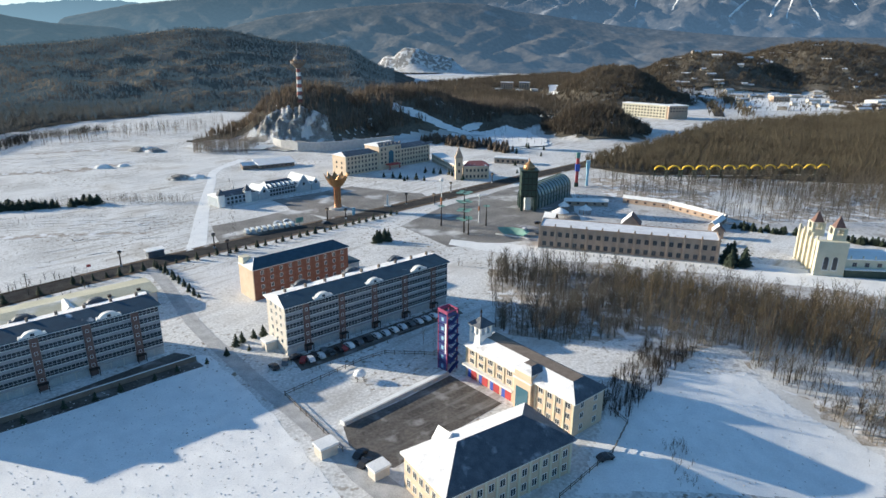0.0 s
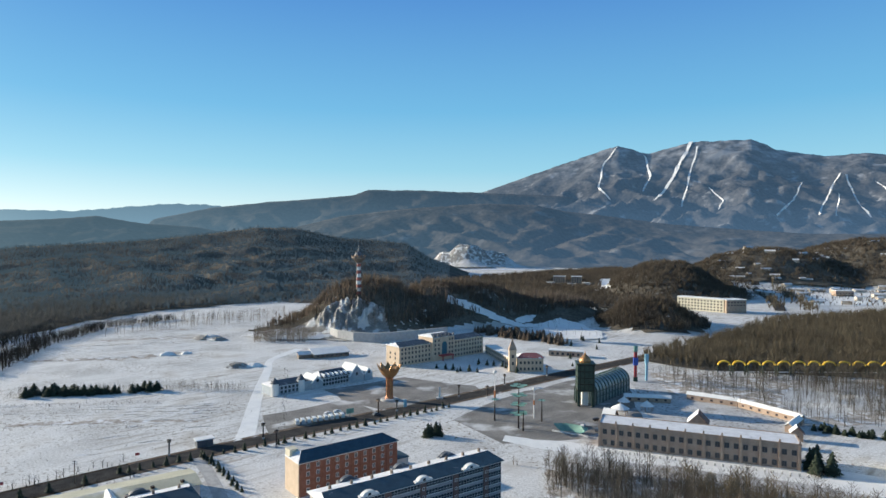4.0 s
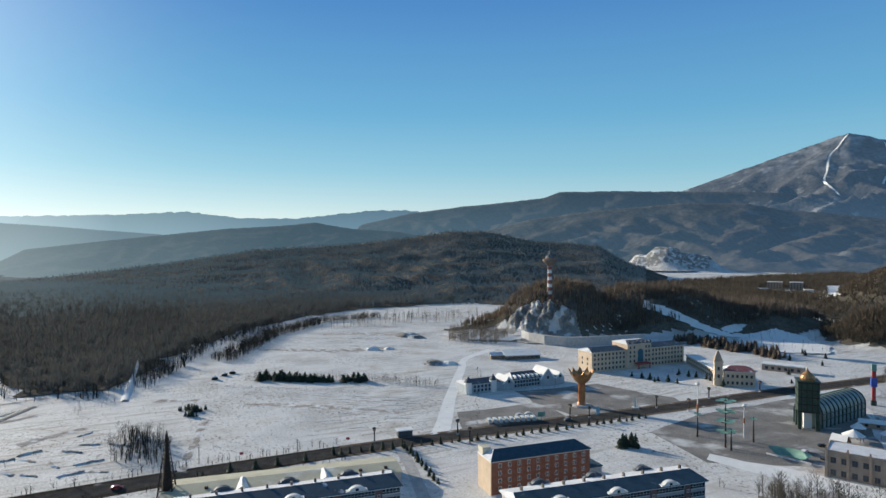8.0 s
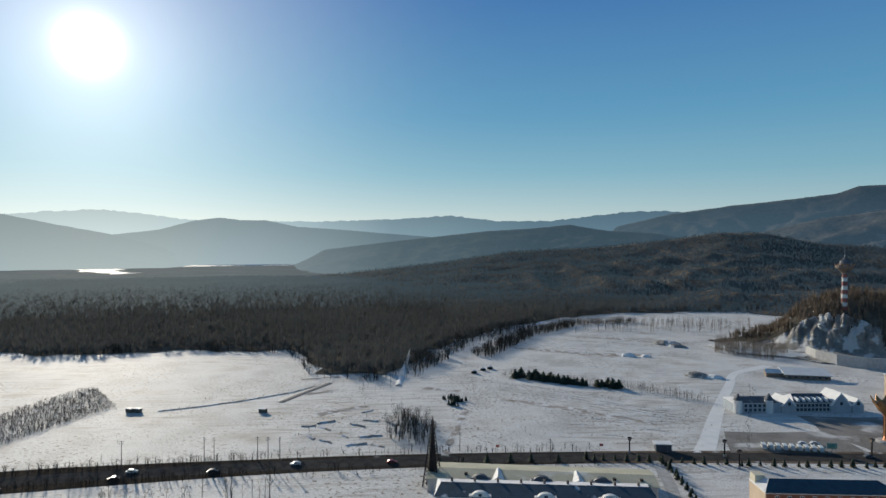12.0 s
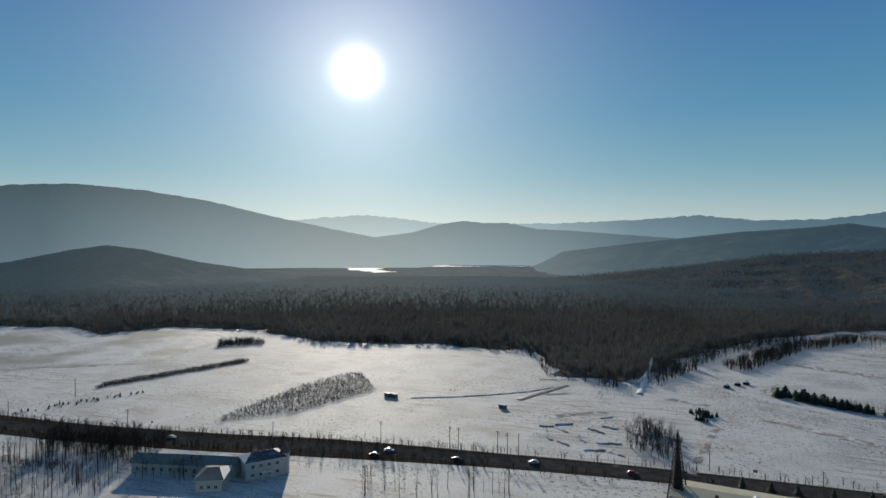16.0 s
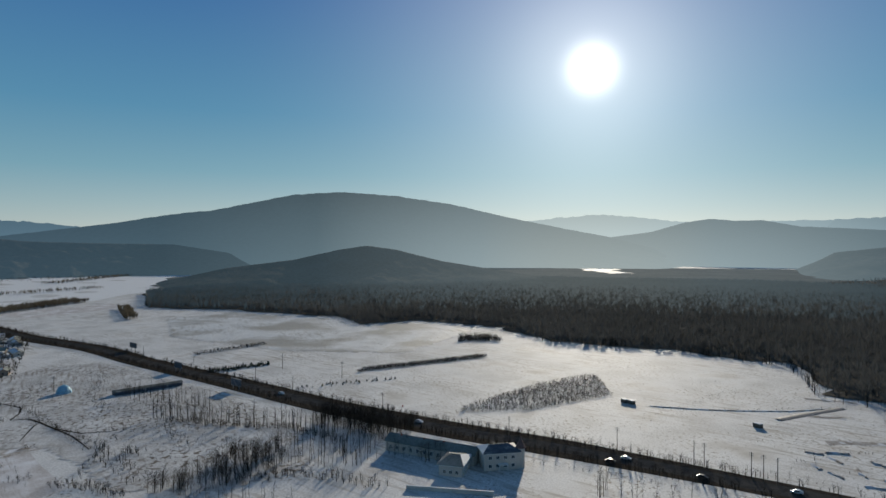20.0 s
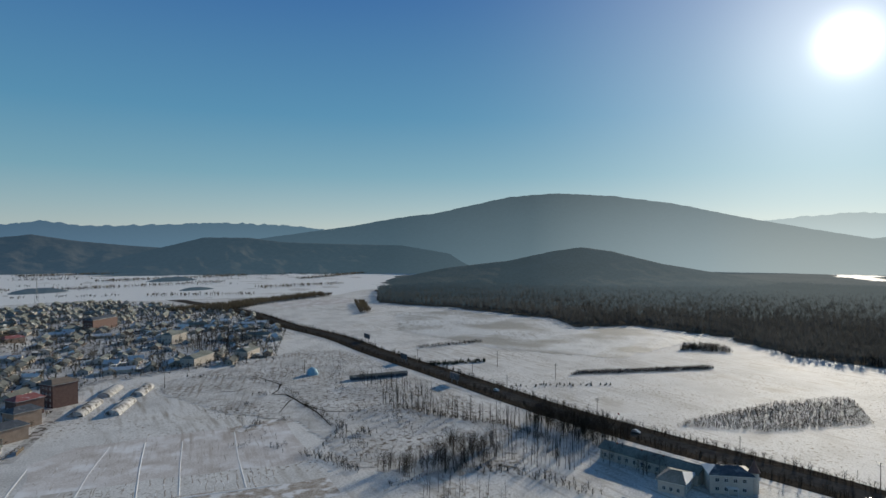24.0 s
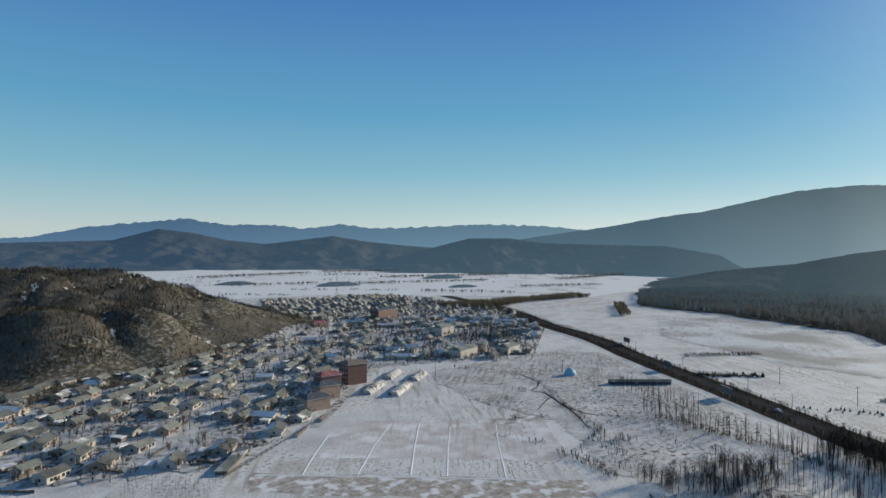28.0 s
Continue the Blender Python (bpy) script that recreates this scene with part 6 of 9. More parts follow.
part("arched_glazing", poly([(u, -1.12, z) for u, z in a] + [(u, -1.0, z) for u, z in a], [tuple(range(len(a)))] + [(i, len(a) + i, len(a) + (i + 1) % len(a), (i + 1) % len(a)) for i in range(len(a))]), BLUE_PANE, t, "tall blue arched glazing")
part("canopy", boxes((xm - 6, xm + 6, -6, -1, 3.6, 4.4), (xm - 5.5, xm - 4.9, -5.6, -5, 0, 3.6), (xm + 4.9, xm + 5.5, -5.6, -5, 0, 3.6)), RED, t, "red entrance canopy")
t, L = building("link_wing", (-6, 517), (12, 466), "low yellow link wing with snowy roof", "building")
part("wall", boxes((0, L, 0, 9, 0, 6.4)), CREAM, t)
part("roof_snow", boxes((-0.3, L + 0.3, -0.3, 9.3, 6.4, 7.0)), CLEAN_SNOW, t)
windows(t, L, 9, "front", evenly(1, L - 1, 14), [1.0, 4.0], 1.2, 1.4, SLATE_ROOF)
t, L = building("steeple_house", (13, 446), (36.6, 449), "pink-roofed cream house with pointed clock steeple", "house")
part("wall", boxes((5, L, 0, 13, 0, 9.6)), CREAM, t)
hip_roof(t, 5, L, 0, 13, 10.0, 2.6, 5, [RED_ROOF, RED_ROOF, RED_ROOF, CLEAN_SNOW, RED_ROOF], 0.5)
windows(t, L, 13, "front", evenly(6, L - 0.8, 6), [1.2, 5.6], 1.4, 1.9, SLATE_ROOF)
windows(t, L, 13, "right", [3, 7, 11], [1.2, 5.6], 1.4, 1.9, SLATE_ROOF)
s = part("steeple", boxes((-1, 4, -1, 4, 0, 15.5), (-1.4, 4.4, -1.4, 4.4, 15.5, 16)), CREAM, t, "square cream steeple")
part("steeple_roof", poly([(-1.3, -1.3, 16), (4.3, -1.3, 16), (4.3, 4.3, 16), (-1.3, 4.3, 16), (1.5, 1.5, 24)], [(0, 1, 4), (1, 2, 4), (2, 3, 4), (3, 0, 4), (3, 2, 1, 0)]), BUFF, s, "pink pointed steeple roof")
windows(t, L, 13, "front", [1.5], [5, 10], 1.4, 2.4, SLATE_ROOF, out=1.0)

# white villa row with turrets
PLASTER = material("blue_grey_plaster", (0.3, 0.34, 0.37), (0.42, 0.46, 0.49), 0.4, 0.85, 0.1)
t, L = building("villa_row", (-131.4, 360.4), (-82, 414), "white and blue-grey gabled villa row with turrets", "villas")
D = 13
part("wall", boxes((0, L, 0, D, 0, 5.6)), PLASTER, t)
hip_roof(t, 0, L * 0.34, 0, D, 6.0, 2.0, 3, [SLATE_ROOF, SLATE_ROOF, ROOF_SNOW, ROOF_SNOW], 0.4)
for x in (2.0, L * 0.27):
    w = part("turret", lathe([(2.3, 0), (2.3, 7.5)], 10, x, 0.5), TRIM, t, "round white turret")
    part("turret_roof", lathe([(2.8, 7.5), (1.4, 9.2), (0.05, 11.2)], 10, x, 0.5), SLATE_ROOF, w, "dark conical roof")
for x, w2, hh in ((L * 0.42, 4.5, 8.5), (L * 0.83, 6.5, 11.5), (L * 0.965, 3.6, 8.0)):
    part("steep_gable", poly([(x - w2, -1, 4), (x + w2, -1, 4), (x, -1, hh), (x - w2, D, 4), (x + w2, D, 4), (x, D, hh)], [(0, 1, 2), (5, 4, 3), (0, 3, 4, 1), (1, 4, 5, 2), (2, 5, 3, 0)]), CLEAN_SNOW, t, "steep snow-covered gable")
    part("gable_wall", boxes((x - w2 * 0.9, x + w2 * 0.9, -0.9, 0, 0, 4)), PLASTER, t)
    part("gable_front", poly([(x - w2 * 0.8, -1.06, 4), (x + w2 * 0.8, -1.06, 4), (x, -1.06, hh - 1.1), (x - w2 * 0.8, -1.0, 4), (x + w2 * 0.8, -1.0, 4), (x, -1.0, hh - 1.1)], [(0, 1, 2), (0, 3, 4, 1), (1, 4, 5, 2), (2, 5, 3, 0)]), PLASTER, t)
    part("gable_window", boxes((x - 0.8, x + 0.8, -1.12, -1.06, 4.4, 6.2)), PANE, t)
hip_roof(t, L * 0.47, L * 0.76, 0, D, 6.0, 3.4, 2, [SLATE_ROOF, SLATE_ROOF, ROOF_SNOW, ROOF_SNOW], 0.4)
for k in range(6):
    x = L * 0.5 + k * L * 0.045
    part("dormer", poly([(x - 0.9, -0.3, 6.3), (x + 0.9, -0.3, 6.3), (x, -0.3, 8.2), (x - 0.9, 4, 8.0), (x + 0.9, 4, 8.0), (x, 4, 8.4)], [(0, 1, 2), (0, 3, 4, 1), (1, 4, 5, 2), (2, 5, 3, 0)]), CLEAN_SNOW, t, "snowy pointed dormer")
windows(t, L, D, "front", evenly(5, L * 0.25, 5) + evenly(L * 0.48, L * 0.75, 9), [1.0, 3.4], 1.5, 1.6, SLATE_ROOF)

# hillside lodge, terrace wall and storehouse
t, L = building("terrace_lodge", (-140, 478), (-116, 494), "low timber lodge with thick snowy roof", "lodge")
part("wall", boxes((0, L, 0, 12, 0, 3.4)), BROWN_ROOF, t)
part("roof", poly([(-1, -1.5, 3.2), (L + 1, -1.5, 3.2), (L + 1, 13, 5.6), (-1, 13, 5.6), (-1, -1.5, 3.7), (L + 1, -1.5, 3.7), (L + 1, 13, 6.2), (-1, 13, 6.2)], [(3, 2, 1, 0), (4, 5, 6, 7), (0, 1, 5, 4), (1, 2, 6, 5), (2, 3, 7, 6), (3, 0, 4, 7)]), CLEAN_SNOW, t)
windows(t, L, 12, "front", evenly(1, L - 1, 7), [1.0], 1.6, 1.3, SLATE_ROOF)
wall_line = [(-158, 592), (-146, 574), (-128, 562), (-108, 560), (-86, 572), (-64, 590), (-44, 606)]
bm = bmesh.new()
for (x0, y0), (x1, y1) in zip(wall_line, wall_line[1:]):
    vs = [bm.verts.new(p) for p in ((x0, y0, -2), (x1, y1, -2), (x1, y1, 8.5), (x0, y0, 8.5), (x0, y0 + 2, 8.5), (x1, y1 + 2, 8.5))]
    bm.faces.new(vs[:4])
    bm.faces.new((vs[3], vs[2], vs[5], vs[4]))
tagged(part("retaining_wall", bm, GREY_WALL, None), "long pale retaining wall under the cliff", "wall", kind="structure")

TOWER_RED = material("faded_red_paint", (0.24, 0.07, 0.06), (0.32, 0.1, 0.085), 0.6, 0.7, 0.05)
# television tower
tz = float(height(-142, 648))
s = thing("observation_tower", -142, 648, tz - 1, 0, "tall red and white banded tower with crown-shaped deck", "tower")
for k in range(9):
    part("shaft_band", lathe([(2.9 - k * 0.1, k * 3.7), (2.8 - k * 0.1, k * 3.7 + 3.68)], 12), TOWER_RED if k % 2 == 0 else TRIM, s, "red band" if k % 2 == 0 else "white band")
    part("gallery_ring", lathe([(3.4 - k * 0.1, k * 3.7 + 3.1), (3.4 - k * 0.1, k * 3.7 + 3.6)], 12), STEEL, s)
part("deck", lathe([(2.2, 33.3), (5.5, 36.5), (7.6, 38.2), (7.6, 40.2), (6.0, 40.4), (4.6, 42.0)], 16), BROWN_ROOF, s, "flared brown viewing deck")
for k in range(12):
    q = k * math.pi / 6
    part("crown_point", poly([(7.2 * math.cos(q - 0.16), 7.2 * math.sin(q - 0.16), 39.8), (7.2 * math.cos(q + 0.16), 7.2 * math.sin(q + 0.16), 39.8), (8.6 * math.cos(q), 8.6 * math.sin(q), 42.3), (6.4 * math.cos(q), 6.4 * math.sin(q), 39.8)], [(0, 1, 2), (1, 3, 2), (3, 0, 2), (0, 3, 1)]), GOLD, s)
part("cupola", lathe([(4.6, 42), (3.6, 44), (1.2, 46), (0.5, 48)], 12), SLATE_ROOF, s)
part("mast", lathe([(0.4, 48), (0.2, 53), (0.05, 57)], 6), STEEL, s)

# golden goblet monument
s = thing("goblet_monument", -60.4, 360.4, 0, 0, "golden lotus bowl on a copper-red column", "monument")
part("plinth", lathe([(5.5, 0), (5.5, 0.6), (4.6, 0.6), (4.6, 1.1)], 20), GREY_WALL, s)
part("column", lathe([(2.5, 1.1), (1.9, 3), (1.7, 8), (1.9, 12), (2.8, 14)], 14), COPPER, s, "copper-red fluted column")
for k in range(6):
    q = k * math.pi / 3
    part("flute", boxes((1.9 * math.cos(q) - 0.25, 1.9 * math.cos(q) + 0.25, 1.9 * math.sin(q) - 0.25, 1.9 * math.sin(q) + 0.25, 1.1, 13)), GOLD, s)
part("bowl", lathe([(2.4, 13.4), (4.2, 15.0), (5.4, 17.0), (5.9, 19.0), (5.5, 19.2), (4.0, 18.0)], 20), GOLD, s, "golden bowl")
for k in range(10):
    q = k * 2 * math.pi / 10
    d, w = Vector((math.cos(q), math.sin(q), 0)), Vector((-math.sin(q), math.cos(q), 0))
    a = [d * 3.6 + w * 1.3 + Vector((0, 0, 15)), d * 3.6 - w * 1.3 + Vector((0, 0, 15)), d * 6.2 - w * 1.5 + Vector((0, 0, 18.6)), d * 7.6 + Vector((0, 0, 21.2)), d * 6.2 + w * 1.5 + Vector((0, 0, 18.6))]
    b = [p - d * 0.3 + Vector((0, 0, 0.3)) for p in a]
    part("petal", poly(a + b, [(0, 1, 2, 3, 4), (9, 8, 7, 6, 5)] + [(i, 5 + i, 5 + (i + 1) % 5, (i + 1) % 5) for i in range(5)]), GOLD, s, "pointed golden petal")

# distant hotel and houses up the valley
t, L = building("hill_hotel", (256, 885), (303, 842), "long cream four-storey hotel with flat snowy roof", "hotel")
part("wall", boxes((0, L, 0, 16, 0, 17)), PALE_CREAM, t)
part("roof_snow", boxes((-0.5, L + 0.5, -0.5, 16.5, 17, 18)), CLEAN_SNOW, t)
windows(t, L, 16, "front", evenly(1, L - 1, 14), [1.5, 5.4, 9.3, 13.2], 2.2, 2.0, SLATE_ROOF)
t, L = building("hotel_annex", (305, 838), (333, 845), "brown annex of the distant hotel", "building")
part("wall", boxes((0, L, 0, 22, 0, 17)), BUFF, t)
part("roof_snow", boxes((-0.5, L + 0.5, -0.5, 22.5, 17, 17.8)), CLEAN_SNOW, t)
windows(t, L, 22, "front", evenly(1, L - 1, 6), [9.3, 13.2], 2.0, 1.8, SLATE_ROOF)
for x, y, w, d, h, turn, mt in ((130, 1360, 26, 16, 16, -10, BUFF), (165, 1330, 22, 16, 18, -10, BUFF), (112, 1300, 16, 10, 7, 10, TRIM), (150, 1270, 14, 10, 7, -20, TRIM), (185, 1290, 14, 10, 7, 0, TRIM), (700, 1010, 36, 22, 12, 20, TRIM), (670, 985, 20, 14, 9, 20, TRIM), (590, 1120, 30, 14, 10, 0, BUFF), (620, 1560, 60, 20, 16, -10, TRIM), (760, 1640, 50, 22, 12, 0, TRIM), (480, 1700, 50, 18, 14, 5, BUFF), (560, 1880, 50, 18, 14, 5, BUFF)):
    z0 = float(height(x, y))
    t = thing("valley_building", x, y, z0 - 0.5, turn, "distant flat-roofed building with snow on top", "building", "valley buildings")
    part("wall", boxes((0, w, 0, d, 0, h)), mt, t)
    part("roof_snow", boxes((-0.5, w + 0.5, -0.5, d + 0.5, h, h + 0.7)), CLEAN_SNOW, t)
    windows(t, w, d, "front", evenly(1, w - 1, max(3, int(w / 5))), [1.5 + 3.5 * k for k in range(max(1, int(h / 3.6)))], 2.2, 1.8, SLATE_ROOF)
t, L = building("roadside_pavilion", (46, 512), (72, 505), "low pink pavilion with snowy roof by the road", "pavilion")
part("wall", boxes((0, L, 0, 8, 0, 4.5)), BUFF, t)
part("roof_snow", boxes((-0.5, L + 0.5, -0.5, 8.5, 4.5, 5.1)), CLEAN_SNOW, t)
windows(t, L, 8, "front", evenly(1, L - 1, 6), [1.2], 2.0, 2.0, SLATE_ROOF)

# white inn by the road
t, L = building("roadside_inn", (-258, 22), (-261, 41.5), "white two-storey inn with grey snowy roofs and corner turret", "inn")
part("wall", boxes((2, L - 2, 0, 11, 0, 7.2)), SHADE_WALL, t)
hip_roof(t, 2, L - 2, 0, 11, 7.5, 2.0, 4.0, [SLATE_ROOF, SLATE_ROOF, CLEAN_SNOW, CLEAN_SNOW], 0.6)
part("turret", lathe([(1.8, 0), (1.8, 8.4)], 10, L - 1, 2.5), SHADE_WALL, t, "round corner turret")
part("turret_roof", lathe([(2.3, 8.4), (1.1, 10.4), (0.05, 13.2)], 10, L - 1, 2.5), MAROON, t, "dark conical turret roof")
windows(t, L, 11, "front", evenly(3, L - 3.5, 4), [1.2, 4.6], 1.5, 1.5)
part("porch", boxes((8, 12, -2.2, 0, 2.7, 3.0), (8.1, 8.3, -2.1, -1.9, 0, 2.7), (11.7, 11.9, -2.1, -1.9, 0, 2.7)), TRIM, t)
t, L = building("inn_wing", (-286, -19), (-264, 20), "long low white inn wing with pale metal roof", "inn")
part("wall", boxes((0, L, 0, 9, 0, 4.8)), SHADE_WALL, t)
gable_roof(t, 0, L, 0, 9, 4.8, 2.2, VILLAGE_ROOF, 0.7, SHADE_WALL, ROOF_SNOW)
windows(t, L, 9, "front", evenly(1, L - 1, 12), [1.3], 1.3, 1.8)
for x in (6, 18, 28):
    part("chimney", boxes((x, x + 0.7, 3.6, 4.4, 5.6, 7.4)), BRICK, t)
t, L = building("inn_front_wing", (-254.5, 5), (-251.5, 14.5), "white gabled front wing of the inn", "inn")
part("wall", boxes((0, L, 0, 15, 0, 4.4)), SHADE_WALL, t)
hip_roof(t, 0, L, 0, 15, 4.8, 2.1, 3.6, [VILLAGE_ROOF, CLEAN_SNOW, VILLAGE_ROOF, SLATE_ROOF], 0.8)
windows(t, L, 15, "front", evenly(1, L - 1, 3), [1.0], 1.3, 1.5)
windows(t, L, 15, "right", evenly(1, 14, 4), [1.0], 1.3, 1.5)
s = thing("court_wall", -240, -8, 0, 78, "low curved snowy garden wall before the inn", "wall")
part("wall", boxes((0, 34, 0, 0.4, 0, 1.5)), SHADE_WALL, s)
part("coping_snow", boxes((0, 34, -0.05, 0.45, 1.5, 1.65)), CLEAN_SNOW, s)

# ---- poles, signs, street furniture ----


def utility_pole(x, y, h=10.5, turn=0.0, arms=2):
    s = thing("utility_pole", x, y, 0, turn, "weathered wooden power pole with crossarms", "pole", "utility poles")
    part("shaft", lathe([(0.2, -0.3), (0.13, h)], 6), POLE_WOOD, s)
    for k in range(arms):
        a = part("crossarm", boxes((-1.1, 1.1, -0.07, 0.07, h - 0.5 - k * 0.9, h - 0.36 - k * 0.9)), STEEL, s)
        for u in (-0.9, -0.3, 0.3, 0.9):
            part("insulator", lathe([(0.06, h - 0.36 - k * 0.9), (0.08, h - 0.15 - k * 0.9)], 5, u, 0), TRIM, a)
    return s


for x, y, h in ((-276, 85.6, 12.8), (-261.7, 114.3, 11.2), (-259, 117.5, 11), (-248, 132, 10.7), (-244.4, 135, 10.7), (-240.5, 138.5, 10.7), (-196, 205, 8.5), (-300, 40, 11.5), (-352, -25, 11), (-395, -85, 11), (-430, -118, 11), (-470, -175, 11), (-520, -235, 11), (-95.7, -260.6, 14.6), (-120, -282, 11), (-150, -305, 11), (-190, -345, 11), (-235, -385, 11), (-66, -275, 11), (-330, -300, 10), (-405, -240, 10), (-440, -60, 12), (-475, -110, 12), (-160, 225, 9)):
    utility_pole(x, y, h, RNG.uniform(0, 180))


def lattice_mast(x, y, h, base, label):
    s = thing("lattice_mast", x, y, 0, 20, label, "mast", "lattice masts")
    for sx in (-1, 1):
        for sy in (-1, 1):
            part("leg", poly([(sx * base + d * 0.1, sy * base + f * 0.1, 0) for d, f in ((-1, -1), (1, -1), (1, 1), (-1, 1))] + [(sx * 0.35 + d * 0.07, sy * 0.35 + f * 0.07, h) for d, f in ((-1, -1), (1, -1), (1, 1), (-1, 1))], [(4, 5, 6, 7), (0, 1, 5, 4), (1, 2, 6, 5), (2, 3, 7, 6), (3, 0, 4, 7)]), STEEL, s)
    n = int(h / 2.2)
    for k in range(n):
        z = k * h / n + 0.8
        r = base + (0.35 - base) * z / h
        part("brace_ring", boxes((-r, r, -r - 0.06, -r + 0.06, z, z + 0.12), (-r, r, r - 0.06, r + 0.06, z, z + 0.12), (-r - 0.06, -r + 0.06, -r, r, z, z + 0.12), (r - 0.06, r + 0.06, -r, r, z, z + 0.12)), STEEL, s)
    part("antenna", lathe([(0.08, h), (0.03, h + 3)], 5), STEEL, s)


lattice_mast(-170.6, -323.3, 29.0, 1.6, "tall grey lattice mast among village houses")
lattice_mast(-640, -800, 44.0, 2.6, "far grey lattice mast beyond the village")


def leaf_pole(x, y, h, tiers):
    s = thing("leaf_pole", x, y, 0, RNG.uniform(0, 90), "green steel pole with lotus-leaf discs", "sculpture", "leaf poles")
    part("pole", lathe([(0.45, 0), (0.3, h * 0.6), (0.15, h)], 8), DARK_STEEL, s)
    for k in range(tiers):
        z = h * (0.32 + 0.6 * k / max(1, tiers - 1)) if tiers > 1 else h * 0.92
        n = 4 if tiers > 1 else 1
        for j in range(n):
            q = j * 2 * math.pi / n + k * 0.7
            d = 2.7 if n > 1 else 0.0
            part("leaf_disc", lathe([(0.2, z - 0.3), (1.7, z), (1.9, z + 0.25), (1.5, z + 0.1)], 10, d * math.cos(q), d * math.sin(q)), LEAF_GREEN, s, "round green leaf disc")
            if n > 1:
                part("arm", poly([(0, 0, z - 1.4), (0.15, 0.15, z - 1.4), (d * math.cos(q) + 0.1, d * math.sin(q) + 0.1, z - 0.2), (d * math.cos(q), d * math.sin(q), z - 0.2), (0, 0, z - 1.2), (d * math.cos(q), d * math.sin(q), z)], [(0, 1, 2, 3), (0, 3, 5, 4), (1, 4, 5, 2)]), DARK_STEEL, s)


leaf_pole(13.3, 312.6, 23.4, 4)
leaf_pole(1.4, 325.1, 12.0, 1)
leaf_pole(25.9, 325.6, 12.0, 1)
leaf_pole(15.5, 309, 10.0, 1)
for x, y, h in ((1.4, 327, 25.7), (22.2, 331.1, 16.1)):
    s = thing("lantern_mast", x, y, 0, 0, "slim white mast with round lamp head", "street lamp", "lantern masts")
    part("mast", lathe([(0.35, 0), (0.2, h - 1)], 8), TRIM, s)
    part("lamp_head", lathe([(0.3, h - 1.4), (1.1, h - 0.7), (0.9, h), (0.2, h + 0.5)], 10), TRIM, s)
    part("band", lathe([(0.5, h * 0.45), (0.5, h * 0.6)], 8), COPPER, s)


def lamp_column(x, y, h):
    s = thing("lamp_column", x, y, 0, RNG.uniform(0, 60), "dark bronze lamp column by the road", "street lamp", "lamp columns")
    part("base", boxes((-0.5, 0.5, -0.5, 0.5, 0, 0.9)), GREY_WALL, s)
    part("shaft", boxes((-0.28, 0.28, -0.28, 0.28, 0.9, h - 1.2)), DARK_STEEL, s)
    part("lantern", boxes((-0.75, 0.75, -0.75, 0.75, h - 1.2, h - 0.2)), BROWN_ROOF, s)
    part("cap", poly([(-0.95, -0.95, h - 0.2), (0.95, -0.95, h - 0.2), (0.95, 0.95, h - 0.2), (-0.95, 0.95, h - 0.2), (0, 0, h + 0.4)], [(0, 1, 4), (1, 2, 4), (2, 3, 4), (3, 0, 4), (3, 2, 1, 0)]), DARK_STEEL, s)


for x, y, h in ((-107.7, 283.7, 7.5), (-97.8, 273.9, 7.5), (-61.2, 329.1, 8.5), (-52.4, 337.4, 6.0), (-20, 372, 7), (8, 405, 7), (38, 436, 7), (-140, 258, 7), (-3, 372, 7)):
    lamp_column(x, y, h)
s = thing("white_obelisk", -31.2, 367.3, 0, 0, "small white stone obelisk on a step", "monument")
part("step", boxes((-2, 2, -2, 2, 0, 0.6)), GREY_WALL, s)
part("shaft", poly([(-0.6, -0.6, 0.6), (0.6, -0.6, 0.6), (0.6, 0.6, 0.6), (-0.6, 0.6, 0.6), (-0.3, -0.3, 6.5), (0.3, -0.3, 6.5), (0.3, 0.3, 6.5), (-0.3, 0.3, 6.5), (0, 0, 7.2)], [(0, 1, 5, 4), (1, 2, 6, 5), (2, 3, 7, 6), (3, 0, 4, 7), (4, 5, 8), (5, 6, 8), (6, 7, 8), (7, 4, 8)]), TRIM, s)
s = thing("totem_pole", 96, 425, 0, 0, "tall totem in red, blue and green sections", "sculpture")
for z0, z1, r, mt in ((0, 3, 1.3, GREEN_METAL), (3, 11, 0.9, RED), (11, 16, 1.5, BLUE), (16, 20, 1.0, RED), (20, 24, 1.2, LEAF_GREEN)):
    part("section", boxes((-r, r, -r * 0.7, r * 0.7, z0, z1)), mt, s)
s = thing("totem_pole", 104, 428, 0, 0, "tall pale blue totem pillar", "sculpture")
part("section", boxes((-0.7, 0.7, -0.7, 0.7, 0, 12)), SKY_BLUE, s)
part("cap", boxes((-1.1, 1.1, -0.9, 0.9, 12, 18)), SKY_BLUE, s)
